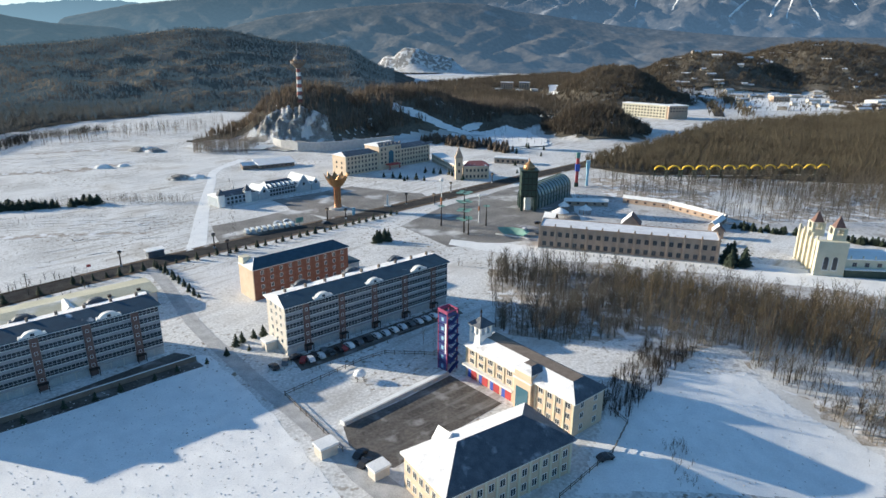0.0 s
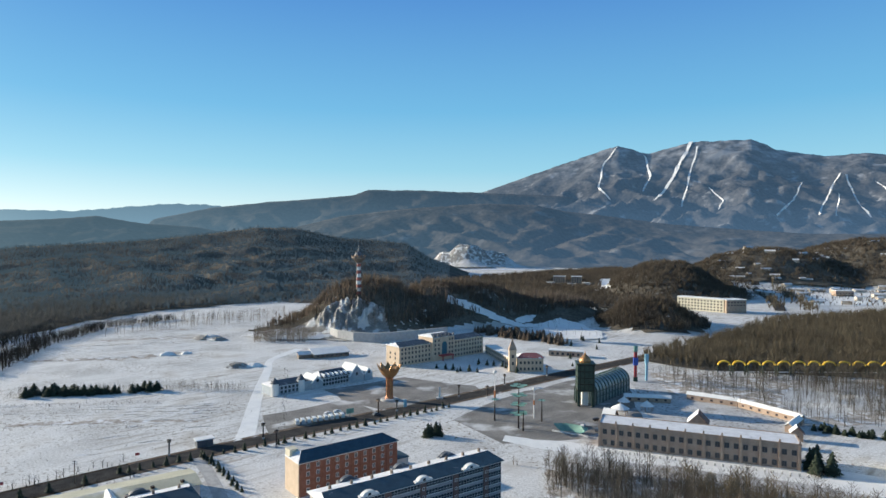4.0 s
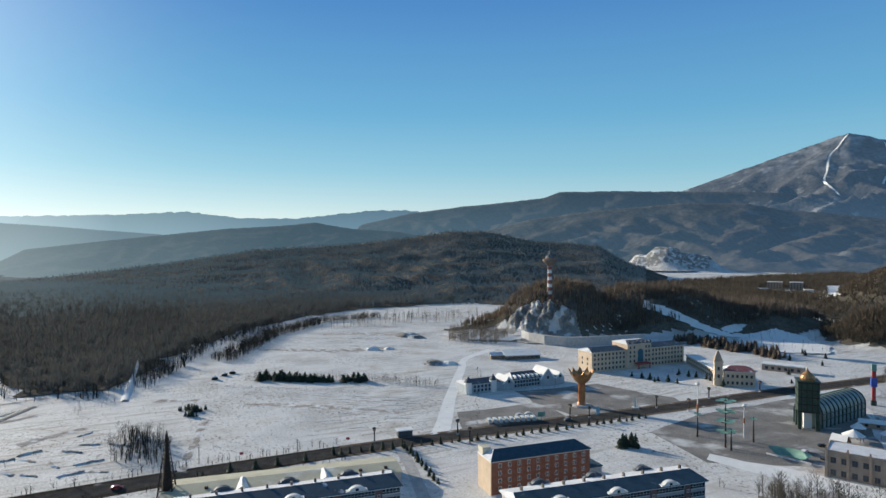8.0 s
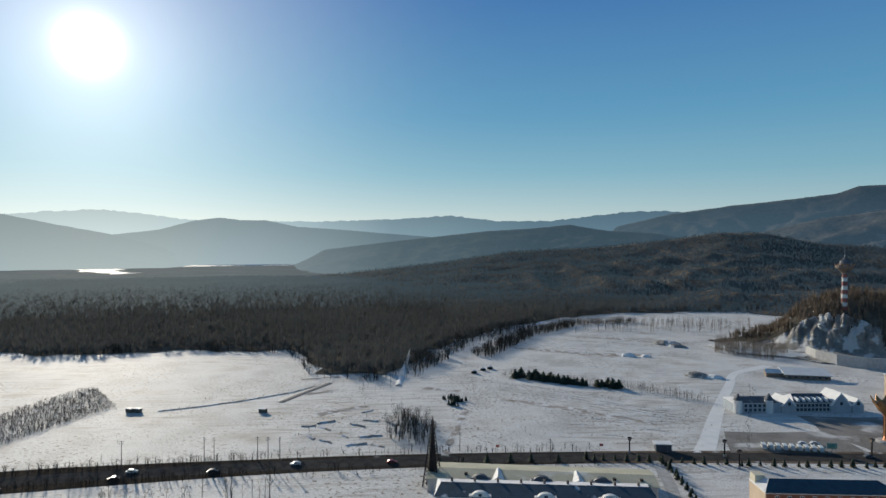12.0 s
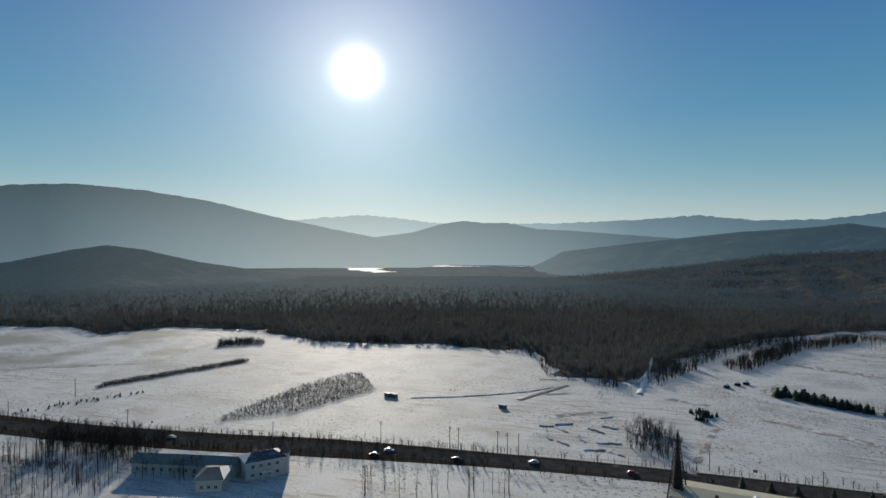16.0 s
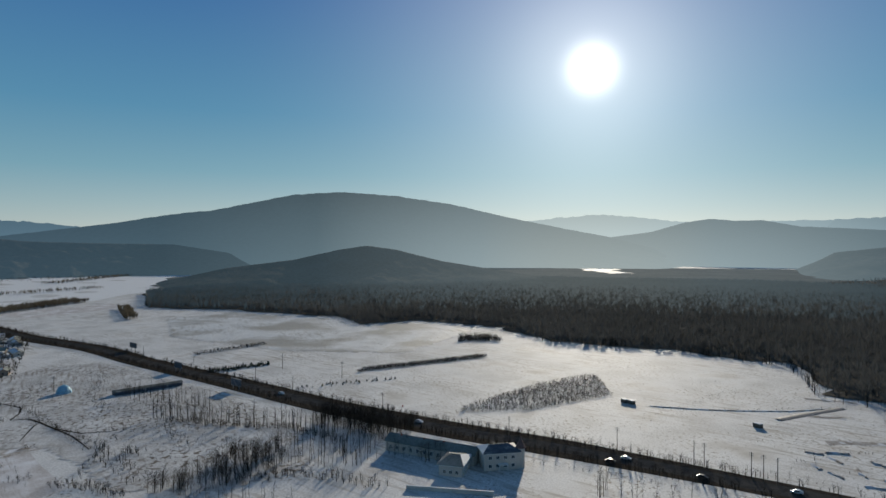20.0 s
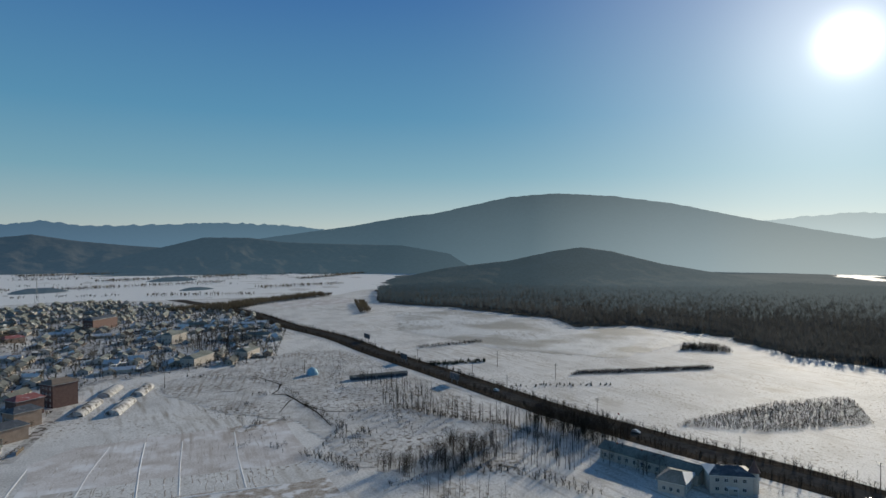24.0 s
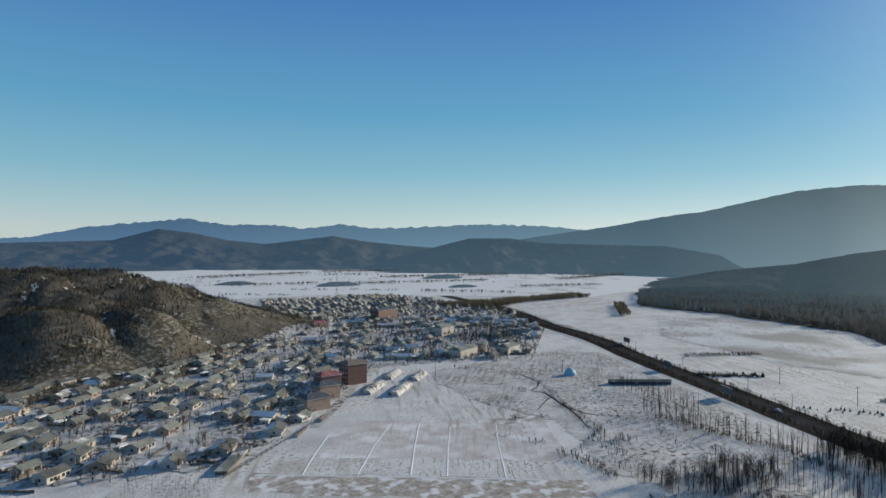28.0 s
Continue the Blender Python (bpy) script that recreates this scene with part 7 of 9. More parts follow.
for k in range(13):
    x, y = 163 + k * 10.6, 451 + k * 0.9
    s = thing("arch_frame", x, y, 0, 3, "yellow curved canopy on dark posts", "arch", "yellow arches")
    for u in (-4.2, 4.2):
        part("post", boxes((u - 0.3, u + 0.3, -0.3, 0.3, 0, 7.4)), GREEN_METAL, s)
    a = [(4.6 * math.cos(q), 7.2 + 3.4 * math.sin(q)) for q in np.linspace(0, math.pi, 11)] + [(3.9 * math.cos(q), 7.2 + 2.4 * math.sin(q)) for q in np.linspace(math.pi, 0, 11)]
    n = len(a)
    part("arch", poly([(u, -0.7, z) for u, z in a] + [(u, 0.7, z) for u, z in a], [(i, i + 1, n - 2 - i, n - 1 - i) for i in range(10)] + [(n + n - 1 - i, n + n - 2 - i, n + i + 1, n + i) for i in range(10)] + [(i, n + i, n + (i + 1) % n, (i + 1) % n) for i in range(n)]), YELLOW, s, "yellow arched canopy")
    part("beam", boxes((-4.2, 4.2, -0.2, 0.2, 2.2, 2.8)), TRIM, s)
for x, y, turn, w in ((-408, -124.6, 50, 11), (-468, -186, 50, 10), (-560, -262, 50, 12)):
    s = thing("billboard", x, y, 0, turn, "dark roadside billboard seen from behind", "billboard", "billboards")
    for u in (-w * 0.3, w * 0.3):
        part("post", boxes((u - 0.25, u + 0.25, -0.25, 0.25, 0, 3.2)), STEEL, s)
    part("panel", boxes((-w / 2, w / 2, -0.3, 0.3, 3.0, 7.0)), SLATE_ROOF, s)
    part("frame", boxes((-w / 2 - 0.15, w / 2 + 0.15, -0.4, 0.4, 7.0, 7.25), (-w / 2 - 0.15, w / 2 + 0.15, -0.4, 0.4, 2.75, 3.0)), STEEL, s)
s = thing("road_sign", -75, 322, 0, 40, "green road sign beside the car park", "sign")
part("post", boxes((-0.15, 0.15, -0.1, 0.1, 0, 3)), STEEL, s)
part("board", boxes((-2.2, 2.2, -0.12, 0, 2.4, 5)), LEAF_GREEN, s)
s = thing("banner_board", -49, 346, 0, 20, "upright light blue banner board", "sign")
part("board", boxes((-0.9, 0.9, -0.1, 0.1, 0, 4.4)), SKY_BLUE, s)
for x, y in ((-182, 214), (-352, -14), (-150, 249)):
    s = thing("red_flag", x, y, 0, 30, "small red flag on a thin pole", "flag", "flags")
    part("pole", lathe([(0.06, 0), (0.04, 4)], 5), STEEL, s)
    part("cloth", boxes((0.05, 1.6, -0.03, 0.03, 2.8, 3.9)), RED, s)

# ---- vehicles ----
CAR_MESH = {}


def car(x, y, turn, paint, snowy=False, van=False):
    s = thing("van" if van else "car", x, y, 0.08, turn, "white snow-covered van in a row" if van else ("parked car under snow" if snowy else "parked car beside the road"), "van" if van else "car", "vans" if van else "cars")
    key = (paint, snowy, van)
    if key not in CAR_MESH:
        if van:
            prof = [(-2.7, 0.35), (2.7, 0.35), (2.7, 1.2), (2.2, 2.0), (1.8, 2.35), (-2.5, 2.4), (-2.7, 2.1)]
        else:
            prof = [(-2.2, 0.3), (2.2, 0.3), (2.25, 0.75), (1.2, 0.95), (0.5, 1.5), (-1.1, 1.52), (-1.8, 1.0), (-2.25, 0.9)]
        n = len(prof)
        body = poly([(u, -0.9, z) for u, z in prof] + [(u, 0.9, z) for u, z in prof], [tuple(range(n)), tuple(reversed(range(n, 2 * n)))] + [(i, n + i, n + (i + 1) % n, (i + 1) % n) for i in range(n)])
        bmesh.ops.bevel(body, geom=body.edges[:], offset=0.08, segments=1, affect="EDGES")
        data = []
        for nm, bm, mt in (("body", body, CLEAN_SNOW if snowy else CAR_PAINTS[paint]), ("side_window", boxes((-1.0, 0.55, -0.93, 0.93, 0.98, 1.4) if not van else (-2.0, 2.0, -0.93, 0.93, 1.35, 1.95)), PANE), ("wheel", lathe([(0.32, -0.1), (0.32, 0.1)], 10), RUBBER)):
            me = bpy.data.meshes.new(nm)
            bm.to_mesh(me)
            bm.free()
            me.materials.append(mt)
            data.append(me)
        CAR_MESH[key] = data
    body, win, wheel = CAR_MESH[key]
    shared("body", body, s)
    shared("side_window", win, s)
    for u in (-1.35, 1.35):
        for v in (-0.85, 0.85):
            shared("wheel", wheel, s, pose(u, v, 0.3, 90, 0, 0))


for k in range(15):
    car(-40 + k * 2.75, 173.5 + k * 2.35, 40 + RNG.uniform(88, 92), k % 3 if k % 4 else 1, k % 5 == 4)
for k in range(8):
    car(-50 + k * 2.7, 168.5 + (k % 3) * 1.6 + k * 1.5, RNG.uniform(0, 180), (0, 2, 0, 3)[k % 4])
for k in range(9):
    car(-99.5 + k * 2.5, 308.5 + k * 1.75, 118, 4, van=True)
for x, y, a, p in ((-84, 331, 30, 1), (-88, 327, 30, 1), (40.5, 125.5, 20, 0), (-18.5, 126.5, 60, 0), (-17, 123, 60, 0), (-248, 112, 58, 0), (-232, 141, 238, 1), (-271, 88, 58, 4), (-268, 80, 238, 0), (-330, -4, 55, 1), (-62, 328, 45, 2), (60, 452, 45, 0), (-395, -92, 52, 4), (-205, 172, 50, 3), (55, 330, 10, 0), (46, 318, 60, 1), (52, 312, 80, 2)):
    car(x, y, a, p)

# ---- fences, walls, hedges, garden ----


def fence(points, h, label, mat=POLE_WOOD, step=3.0, name="fence"):
    s = thing(name, points[0][0], points[0][1], 0, 0, label, "fence", "fences")
    ox, oy = points[0]
    pts = along(points, step) + [(*points[-1], 0)]
    for x, y, _ in pts:
        part("post", boxes((x - ox - 0.1, x - ox + 0.1, y - oy - 0.1, y - oy + 0.1, 0, h + 0.2)), mat, s)
    for z in (h * 0.35, h * 0.85):
        for (x0, y0, _), (x1, y1, _) in zip(pts, pts[1:]):
            d = Vector((y0 - y1, x1 - x0, 0)).normalized() * 0.05
            q = [Vector((x0 - ox, y0 - oy, z)), Vector((x1 - ox, y1 - oy, z))]
            part("rail", poly([q[0] - d, q[1] - d, q[1] + d, q[0] + d] + [p + Vector((0, 0, 0.16)) for p in (q[0] - d, q[1] - d, q[1] + d, q[0] + d)], [(3, 2, 1, 0), (4, 5, 6, 7), (0, 1, 5, 4), (1, 2, 6, 5), (2, 3, 7, 6), (3, 0, 4, 7)]), mat, s)


fence([(-23, 128), (-43, 153), (-24, 173), (-17, 178), (2, 177)], 1.4, "brown post-and-rail fence round the snowy garden")
fence([(27, 112), (33, 118), (43, 128), (50, 140), (47, 147)], 1.3, "brown fence behind the station")
s = thing("low_wall", -137, 128, 0, math.degrees(math.atan2(44.6, 50)), "long dark low wall in front of the block", "wall")
part("wall", boxes((0, 76, -7.5, -7.2, 0, 1.7)), BROWN_ROOF, s)
part("coping_snow", boxes((0, 76, -7.55, -7.15, 1.7, 1.85)), CLEAN_SNOW, s)
s = thing("low_wall", -24, 138.5, 0, math.degrees(math.atan2(26, 27)), "snow bank wall along the yard", "wall")
part("wall", boxes((0, 38, 0, 0.5, 0, 1.2)), GREY_WALL, s)
part("snow_bank", boxes((0, 38, 0.5, 2.2, 0, 1.0)), CLEAN_SNOW, s)
s = thing("snowed_well", -23, 162, 0, 20, "small garden pavilion capped with snow", "pavilion")
for u, v in ((-1, -1), (1, -1), (1, 1), (-1, 1)):
    part("post", boxes((u - 0.1, u + 0.1, v - 0.1, v + 0.1, 0, 2)), POLE_WOOD, s)
part("roof", lathe([(2.0, 2), (1.5, 2.8), (0.5, 3.4)], 8), CLEAN_SNOW, s)
for x, y, w, d, h, turn in ((-55, 179, 5, 3.5, 3.0, 40), (-27.5, 124.5, 4.5, 3.5, 2.8, 40), (-14, 117, 4, 3, 2.5, 40)):
    s = thing("snowed_shed", x, y, 0, turn, "small shed buried under snow", "shed", "sheds")
    part("wall", boxes((0, w, 0, d, 0, h)), SHADE_WALL, s)
    part("snow_roof", boxes((-0.3, w + 0.3, -0.3, d + 0.3, h, h + 0.6)), CLEAN_SNOW, s)
for x, y in ((-317, 172), (-369, 119), (-366, 122)):
    s = thing("field_hut", x, y, 0, 25, "dark wooden hut alone in the snowfield", "hut", "field huts")
    part("wall", boxes((-2.0, 2.0, -1.3, 1.3, 0, 2.1)), POLE_WOOD, s)
    part("snow_roof", boxes((-2.2, 2.2, -1.5, 1.5, 2.1, 2.4)), CLEAN_SNOW, s)
t = thing("log_hut", -152, 476, 0, 30, "low brown wooden building before the cliff", "hut")
part("wall", boxes((0, 28, 0, 7, 0, 3.2)), BROWN_ROOF, t)
gable_roof(t, 0, 28, 0, 7, 3.2, 1.8, ROOF_SNOW)
t = thing("gatehouse", -131, 272, 0, 40, "small dark gatehouse at the lane mouth", "hut")
part("wall", boxes((-3.5, 3.5, -2, 2, 0, 3.2)), SLATE_ROOF, t)
part("roof", boxes((-4.2, 4.2, -2.6, 2.6, 3.2, 3.6)), CLEAN_SNOW, t)


def spruce(x, y, h, label="dark green spruce dusted with snow", group="spruces"):
    s = thing("spruce", x, y, float(height(x, y)), RNG.uniform(0, 360), label, "tree", group)
    s.scale = (h, h, h)
    k = RNG.randrange(4)
    shared("trunk", SPRUCE_TRUNK, s)
    shared("crown", SPRUCE_CROWN[k], s)


bm = lathe([(0.035, -0.02), (0.02, 0.3), (0.006, 0.95)], 6)
SPRUCE_TRUNK = bpy.data.meshes.new("trunk")
bm.to_mesh(SPRUCE_TRUNK)
bm.free()
SPRUCE_TRUNK.materials.append(POLE_WOOD)
SPRUCE_CROWN = []
for v, f in PINE_KINDS:
    me = bpy.data.meshes.new("crown")
    me.from_pydata([tuple(p) for p in v], [], [tuple(q) for q in f])
    me.materials.append(PINE)
    SPRUCE_CROWN.append(me)
for pts, step, h in (([(-150, 236), (-95, 279), (-64, 309), (-40, 332), (-20, 352)], 4.6, 3.4), ([(-122, 256), (-108, 240), (-91, 222)], 2.6, 3.2), ([(-190, 186), (-150, 232)], 9, 4.0), ([(-10, 470), (8, 462), (20, 440)], 5, 4.5), ([(-40, 452), (-22, 445), (-6, 440)], 5, 4.5)):
    for x, y, _ in along(pts, step):
        spruce(x + RNG.uniform(-1, 1), y + RNG.uniform(-1, 1), h * RNG.uniform(0.7, 1.3))
for k in range(10):
    spruce(-34 + RNG.uniform(0, 9), 293 + RNG.uniform(0, 5), RNG.uniform(5, 7.5))
for k in range(9):
    spruce(129 + RNG.uniform(0, 12), 258 + RNG.uniform(0, 13), RNG.uniform(7, 11))
for k in range(14):
    q = k / 13
    spruce(-130 + q * 75 + RNG.uniform(-1, 1), 120 + q * 66 + RNG.uniform(-1, 1), RNG.uniform(2.2, 3.4))
for x, y in ((-65, 186), (-62, 189), (-59, 190), (-66, 183), (60, 470), (76, 480), (62, 500), (70, 560), (90, 545), (-25, 440), (85, 590), (84, 596), (98, 580)):
    spruce(x, y, RNG.uniform(3, 6))
HEDGE_R = [(160, 322), (250, 278), (251, 283), (161, 328)]
scatter("spruce_hedge", PINE_KINDS, *spread_in(HEDGE_R, 3.5, 31), (3.5, 5.5), PINE, "dark spruce hedge across the park", wide=1.3, seed=31, category="hedge")
FIELD_PINES = [(-276, 343), (-240, 352), (-205, 366), (-206, 371), (-240, 358), (-277, 350)]
scatter("field_pine_row", PINE_KINDS, *spread_in(FIELD_PINES, 5, 32, clump=1.0), (3.5, 8), PINE, "dark pine windbreak across the snowfield", wide=1.6, seed=32)
scatter("field_young_row", SLIM_KINDS, *spread_in([(-285, 338), (-276, 343), (-205, 366), (-150, 370), (-150, 378), (-206, 378), (-285, 352)], 4, 33), (4, 7), BARE, "row of leafless saplings in snow", seed=33)
scatter("garden_bushes", BUSH_KINDS, *spread_in([(-48, 168), (-38, 162), (0, 205), (-6, 212), (-30, 190)], 7, 34), (1, 2.2), BARE, "bare garden shrubs by the parked cars", seed=34, category="bushes")
scatter("yard_trees", SLIM_KINDS, *spread_in([(-8, 176), (3, 180), (12, 200), (0, 208)], 22, 35), (5, 9), BIRCH, "slender bare trees beside the drill tower", seed=35)

# ---- field detail ----
for k, (pts, per, tall, kinds, mt, lab) in enumerate((
        ([(-349, 16), (-370, 30), (-419, 76), (-446, 115), (-440, 122), (-387, 117), (-352, 60)], 1.3, (0.6, 2.8), SCRUB_KINDS, BRUSH, "leafless thicket in the snowfield"),
        ([(-232, 193), (-258, 226), (-229, 222), (-206, 196)], 6, (3, 6), BUSH_KINDS, BRUSH, "leafless thicket beside the road"),
        ([(-460, -52), (-516, 46), (-524, 52), (-532, 48), (-476, -48)], 0.7, (1.2, 2.6), BUSH_KINDS, BRUSH, "long dark hedge strip in the field"),
        ([(-604, 30), (-625, 34), (-640, 60), (-606, 76)], 3, (3, 6), BUSH_KINDS, BRUSH, "dark copse at the field edge"),
        ([(-536, -196), (-590, -150), (-598, -158), (-545, -204)], 2.4, (1.5, 3.2), BUSH_KINDS, BRUSH, "dark hedge strip in snow"),
        ([(-462, -158), (-492, -122), (-498, -128), (-470, -164)], 6, (2.5, 4), PINE_KINDS, PINE, "row of small dark pines in the field"),
        ([(-408, -92), (-416, -60), (-438, -20), (-444, -24), (-424, -70)], 16, (1.5, 2.6), PINE_KINDS, PINE, "loose row of young pines"),
        ([(-255, 255), (-262, 270), (-256, 274), (-249, 260)], 8, (2.5, 4.5), PINE_KINDS, PINE, "dark clump of young pines"),
        ([(-104, -256), (-130, -232), (-110, -212), (-80, -238)], 6, (2, 4.5), SLIM_KINDS, BARE, "brushy nursery of leafless saplings"),
        ([(-280, -150), (-300, -156), (-258, -116), (-240, -112)], 9, (2, 4), BUSH_KINDS, BRUSH, "dark scrub along a ditch"),
        ([(-170, 548), (-218, 548), (-236, 600), (-190, 610), (-170, 590)], 5, (7, 13), SLIM_KINDS, BIRCH, "pale leafless birches at the hill foot"),
        ([(-300, 640), (-240, 700), (-260, 760), (-340, 700), (-380, 600), (-370, 560)], 60, (10, 15), SLIM_KINDS, BIRCH, "thin line of pale birches at the snowfield edge"),
        ([(-330, 300), (-345, 280), (-420, 430), (-450, 590), (-430, 600), (-395, 430)], 18, (8, 13), SLIM_KINDS, BARE, "leafless trees fringing the forest"),
        ([(-20, 625), (60, 560), (75, 575), (0, 650)], 20, (7, 11), PINE_KINDS, LARCH, "dark larch belt on the lower slope"),
        ([(8, 262), (40, 268), (48, 262), (20, 254)], 18, (3, 6), BUSH_KINDS, BIRCH, "pale saplings beside the walk"))):
    scatter("hedge_thicket" if "hedge" in lab or "thicket" in lab else "tree_belt", kinds, *spread_in(pts, per, 50 + k), tall, mt, lab, seed=50 + k)
for k, (pts, step, tall, wid) in enumerate((([(-364, -314), (-380, -270), (-362, -230), (-321, -188), (-293, -152), (-250, -140)], 1.1, (1, 3), 4), ([(-420, -200), (-380, -160), (-330, -140), (-290, -110)], 1.6, (1, 3.5), 6), ([(-450, -230), (-400, -215), (-350, -180)], 1.8, (0.8, 2.5), 6), ([(-262, 158), (-279, 191), (-265, 216), (-237, 201)], 1.8, (0.6, 1.8), 6), ([(-300, 320), (-190, 340)], 1.6, (0.6, 1.6), 5), ([(-360, 131), (-348, 177), (-352, 245)], 2.0, (0.5, 1.6), 4), ([(-105, 300), (-130, 380), (-150, 440)], 2.0, (0.8, 2.2), 4))):
    bx, by, _ = (np.array(c) for c in zip(*along(pts, step)))
    br = np.random.default_rng(200 + k)
    scatter("ditch_scrub", BUSH_KINDS, bx + br.uniform(-wid / 2, wid / 2, len(bx)), by + br.uniform(-wid / 2, wid / 2, len(bx)), tall, BRUSH, "dark scrub along a field ditch", seed=200 + k, category="bushes")
for k, (pts, per) in enumerate((([(-420, -330), (-500, -340), (-560, -430), (-480, -420)], 34), ([(-240, 70), (-205, 120), (-195, 112), (-228, 60)], 30))):
    # backlit shade of the poplars is put into the dark bark colour
    scatter("tall_poplars", SLIM_KINDS, *spread_in(pts, per, 220 + k), (10, 17), BRUSH, "tall dark leafless poplars", seed=220 + k)
scatter("far_field_saplings", SLIM_KINDS, *spread_in([(-400, 570), (-376, 604), (-344, 637), (-297, 721), (-308, 751), (-361, 670), (-396, 637), (-426, 610)], 26, 255, clump=1.0), (7, 13), BARE, "band of slender saplings across the far snowfield", seed=255)
# poplar lines, grove and ditches of the meadow
for k, (pts, step, wid, tall, kinds, lab) in enumerate((
        ([(-346, -150), (-338, -137), (-332, -118), (-327, -99), (-322, -69), (-310, -48)], 0.9, 9, (8, 16), SLIM_KINDS, "line of tall leafless poplars along the ditch"),
        ([(-338, -137), (-332, -118), (-327, -99), (-322, -69), (-300, -40)], 0.35, 7, (1.2, 3.4), BUSH_KINDS, "dark scrub under the poplars"),
        ([(-392, -186), (-380, -172), (-377, -150), (-359, -124)], 1.6, 9, (7, 14), SLIM_KINDS, "line of leafless poplars by the long shed"),
        ([(-247, -148), (-246, -134), (-238, -118), (-235, -113)], 0.3, 6, (1.0, 3.2), BUSH_KINDS, "dark scrub hedge in the meadow"),
        ([(-225, -96), (-233, -90), (-243, -84), (-254, -74), (-262, -55)], 0.4, 3, (0.8, 2.0), BUSH_KINDS, "low brush along the curved bank"),
        ([(-248, -75), (-258, -58), (-252, -36), (-242, -17)], 0.6, 8, (1.0, 4.5), BUSH_KINDS, "low brush before the inn"),
        ([(-340, -225), (-342, -216), (-326, -195), (-312, -177), (-290, -156)], 0.7, 4, (0.6, 2.0), BUSH_KINDS, "dark scrub along the creek"),
        ([(-326, -195), (-315, -173), (-318, -161), (-325, -154)], 0.7, 3, (0.6, 1.8), BUSH_KINDS, "dark scrub along the creek"),
        ([(-300, -240), (-285, -205), (-262, -180), (-250, -160)], 1.0, 14, (0.5, 2.2), BUSH_KINDS, "scattered scrub at the meadow edge"))):
    bx, by, _ = (np.array(c) for c in zip(*along(pts, step)))
    br = np.random.default_rng(260 + k)
    scatter("poplar_line" if tall[1] > 9 else "meadow_scrub", kinds, bx + br.uniform(-wid / 2, wid / 2, len(bx)), by + br.uniform(-wid / 2, wid / 2, len(bx)), tall, BRUSH, lab, seed=260 + k, category="trees" if tall[1] > 9 else "bushes")
for k, (pts, per, tall, kinds, lab) in enumerate((
        ([(-239, -108), (-249, -99), (-268, -91), (-285, -93), (-291, -70), (-266, -61), (-250, -73), (-236, -88)], 5, (4, 10), FINE_KINDS, "dark leafless grove in the meadow"),
        ([(-291, -70), (-266, -61), (-262, -30), (-272, -20), (-296, -30), (-310, -55)], 16, (7, 13), SLIM_KINDS, "loose leafless poplars by the inn"),
        ([(-323, -58), (-345, -62), (-338, -30), (-316, -4), (-296, -21)], 5, (5, 12), FINE_KINDS, "dense dark trees at the road bend"),
        ([(-238, -60), (-222, -84), (-196, -60), (-214, -36)], 24, (5, 11), SLIM_KINDS, "slender bare trees before the inn court"),
        ([(-282, -24), (-296, -28), (-272, 12), (-262, 6)], 12, (4, 10), FINE_KINDS, "leafless trees against the inn wing"))):
    scatter("meadow_grove", kinds, *spread_in(pts, per, 280 + k), tall, BRUSH, lab, seed=280 + k)
for k, (x, y, r, n, h) in enumerate(((-281, -196, 4, 16, 3.2), (-313, -225, 4, 14, 2.6), (-293, -186, 3, 10, 2.4), (-284, -134, 5, 22, 4.5), (-337, -229, 5, 18, 3.5), (-253, -163, 4, 14, 2.2), (-247, -182, 5, 16, 2.2), (-300, -210, 4, 12, 2.0), (-306, -152, 4, 12, 2.2))):
    br = np.random.default_rng(290 + k)
    scatter("lone_bush", BUSH_KINDS, x + br.normal(0, r / 2, n), y + br.normal(0, r / 2, n), (h * 0.4, h), BRUSH, "dark leafless bush alone in the snowy meadow", seed=290 + k, category="bush")
for pts, w in (([(-340, -225), (-342, -216), (-326, -195), (-312, -177), (-290, -156)], [0.8, 1.8, 1.2, 1.0, 0.5]), ([(-326, -195), (-315, -173), (-318, -161), (-325, -154)], [0.8, 1.2, 0.8, 0.4]), ([(-303, -196), (-328, -205), (-335, -206)], [0.4, 1.0, 0.8]), ([(-336, -261), (-338, -252), (-353, -250)], [1.2, 0.8, 0.5]), ([(-380, -262), (-365, -235), (-352, -228), (-340, -225)], [0.6, 1.2, 0.8, 1.0])):
    ribbon("meadow_ditch", pts, w, VERGE, "dark open ditch winding through the snowy meadow", 0.17, "ditch")


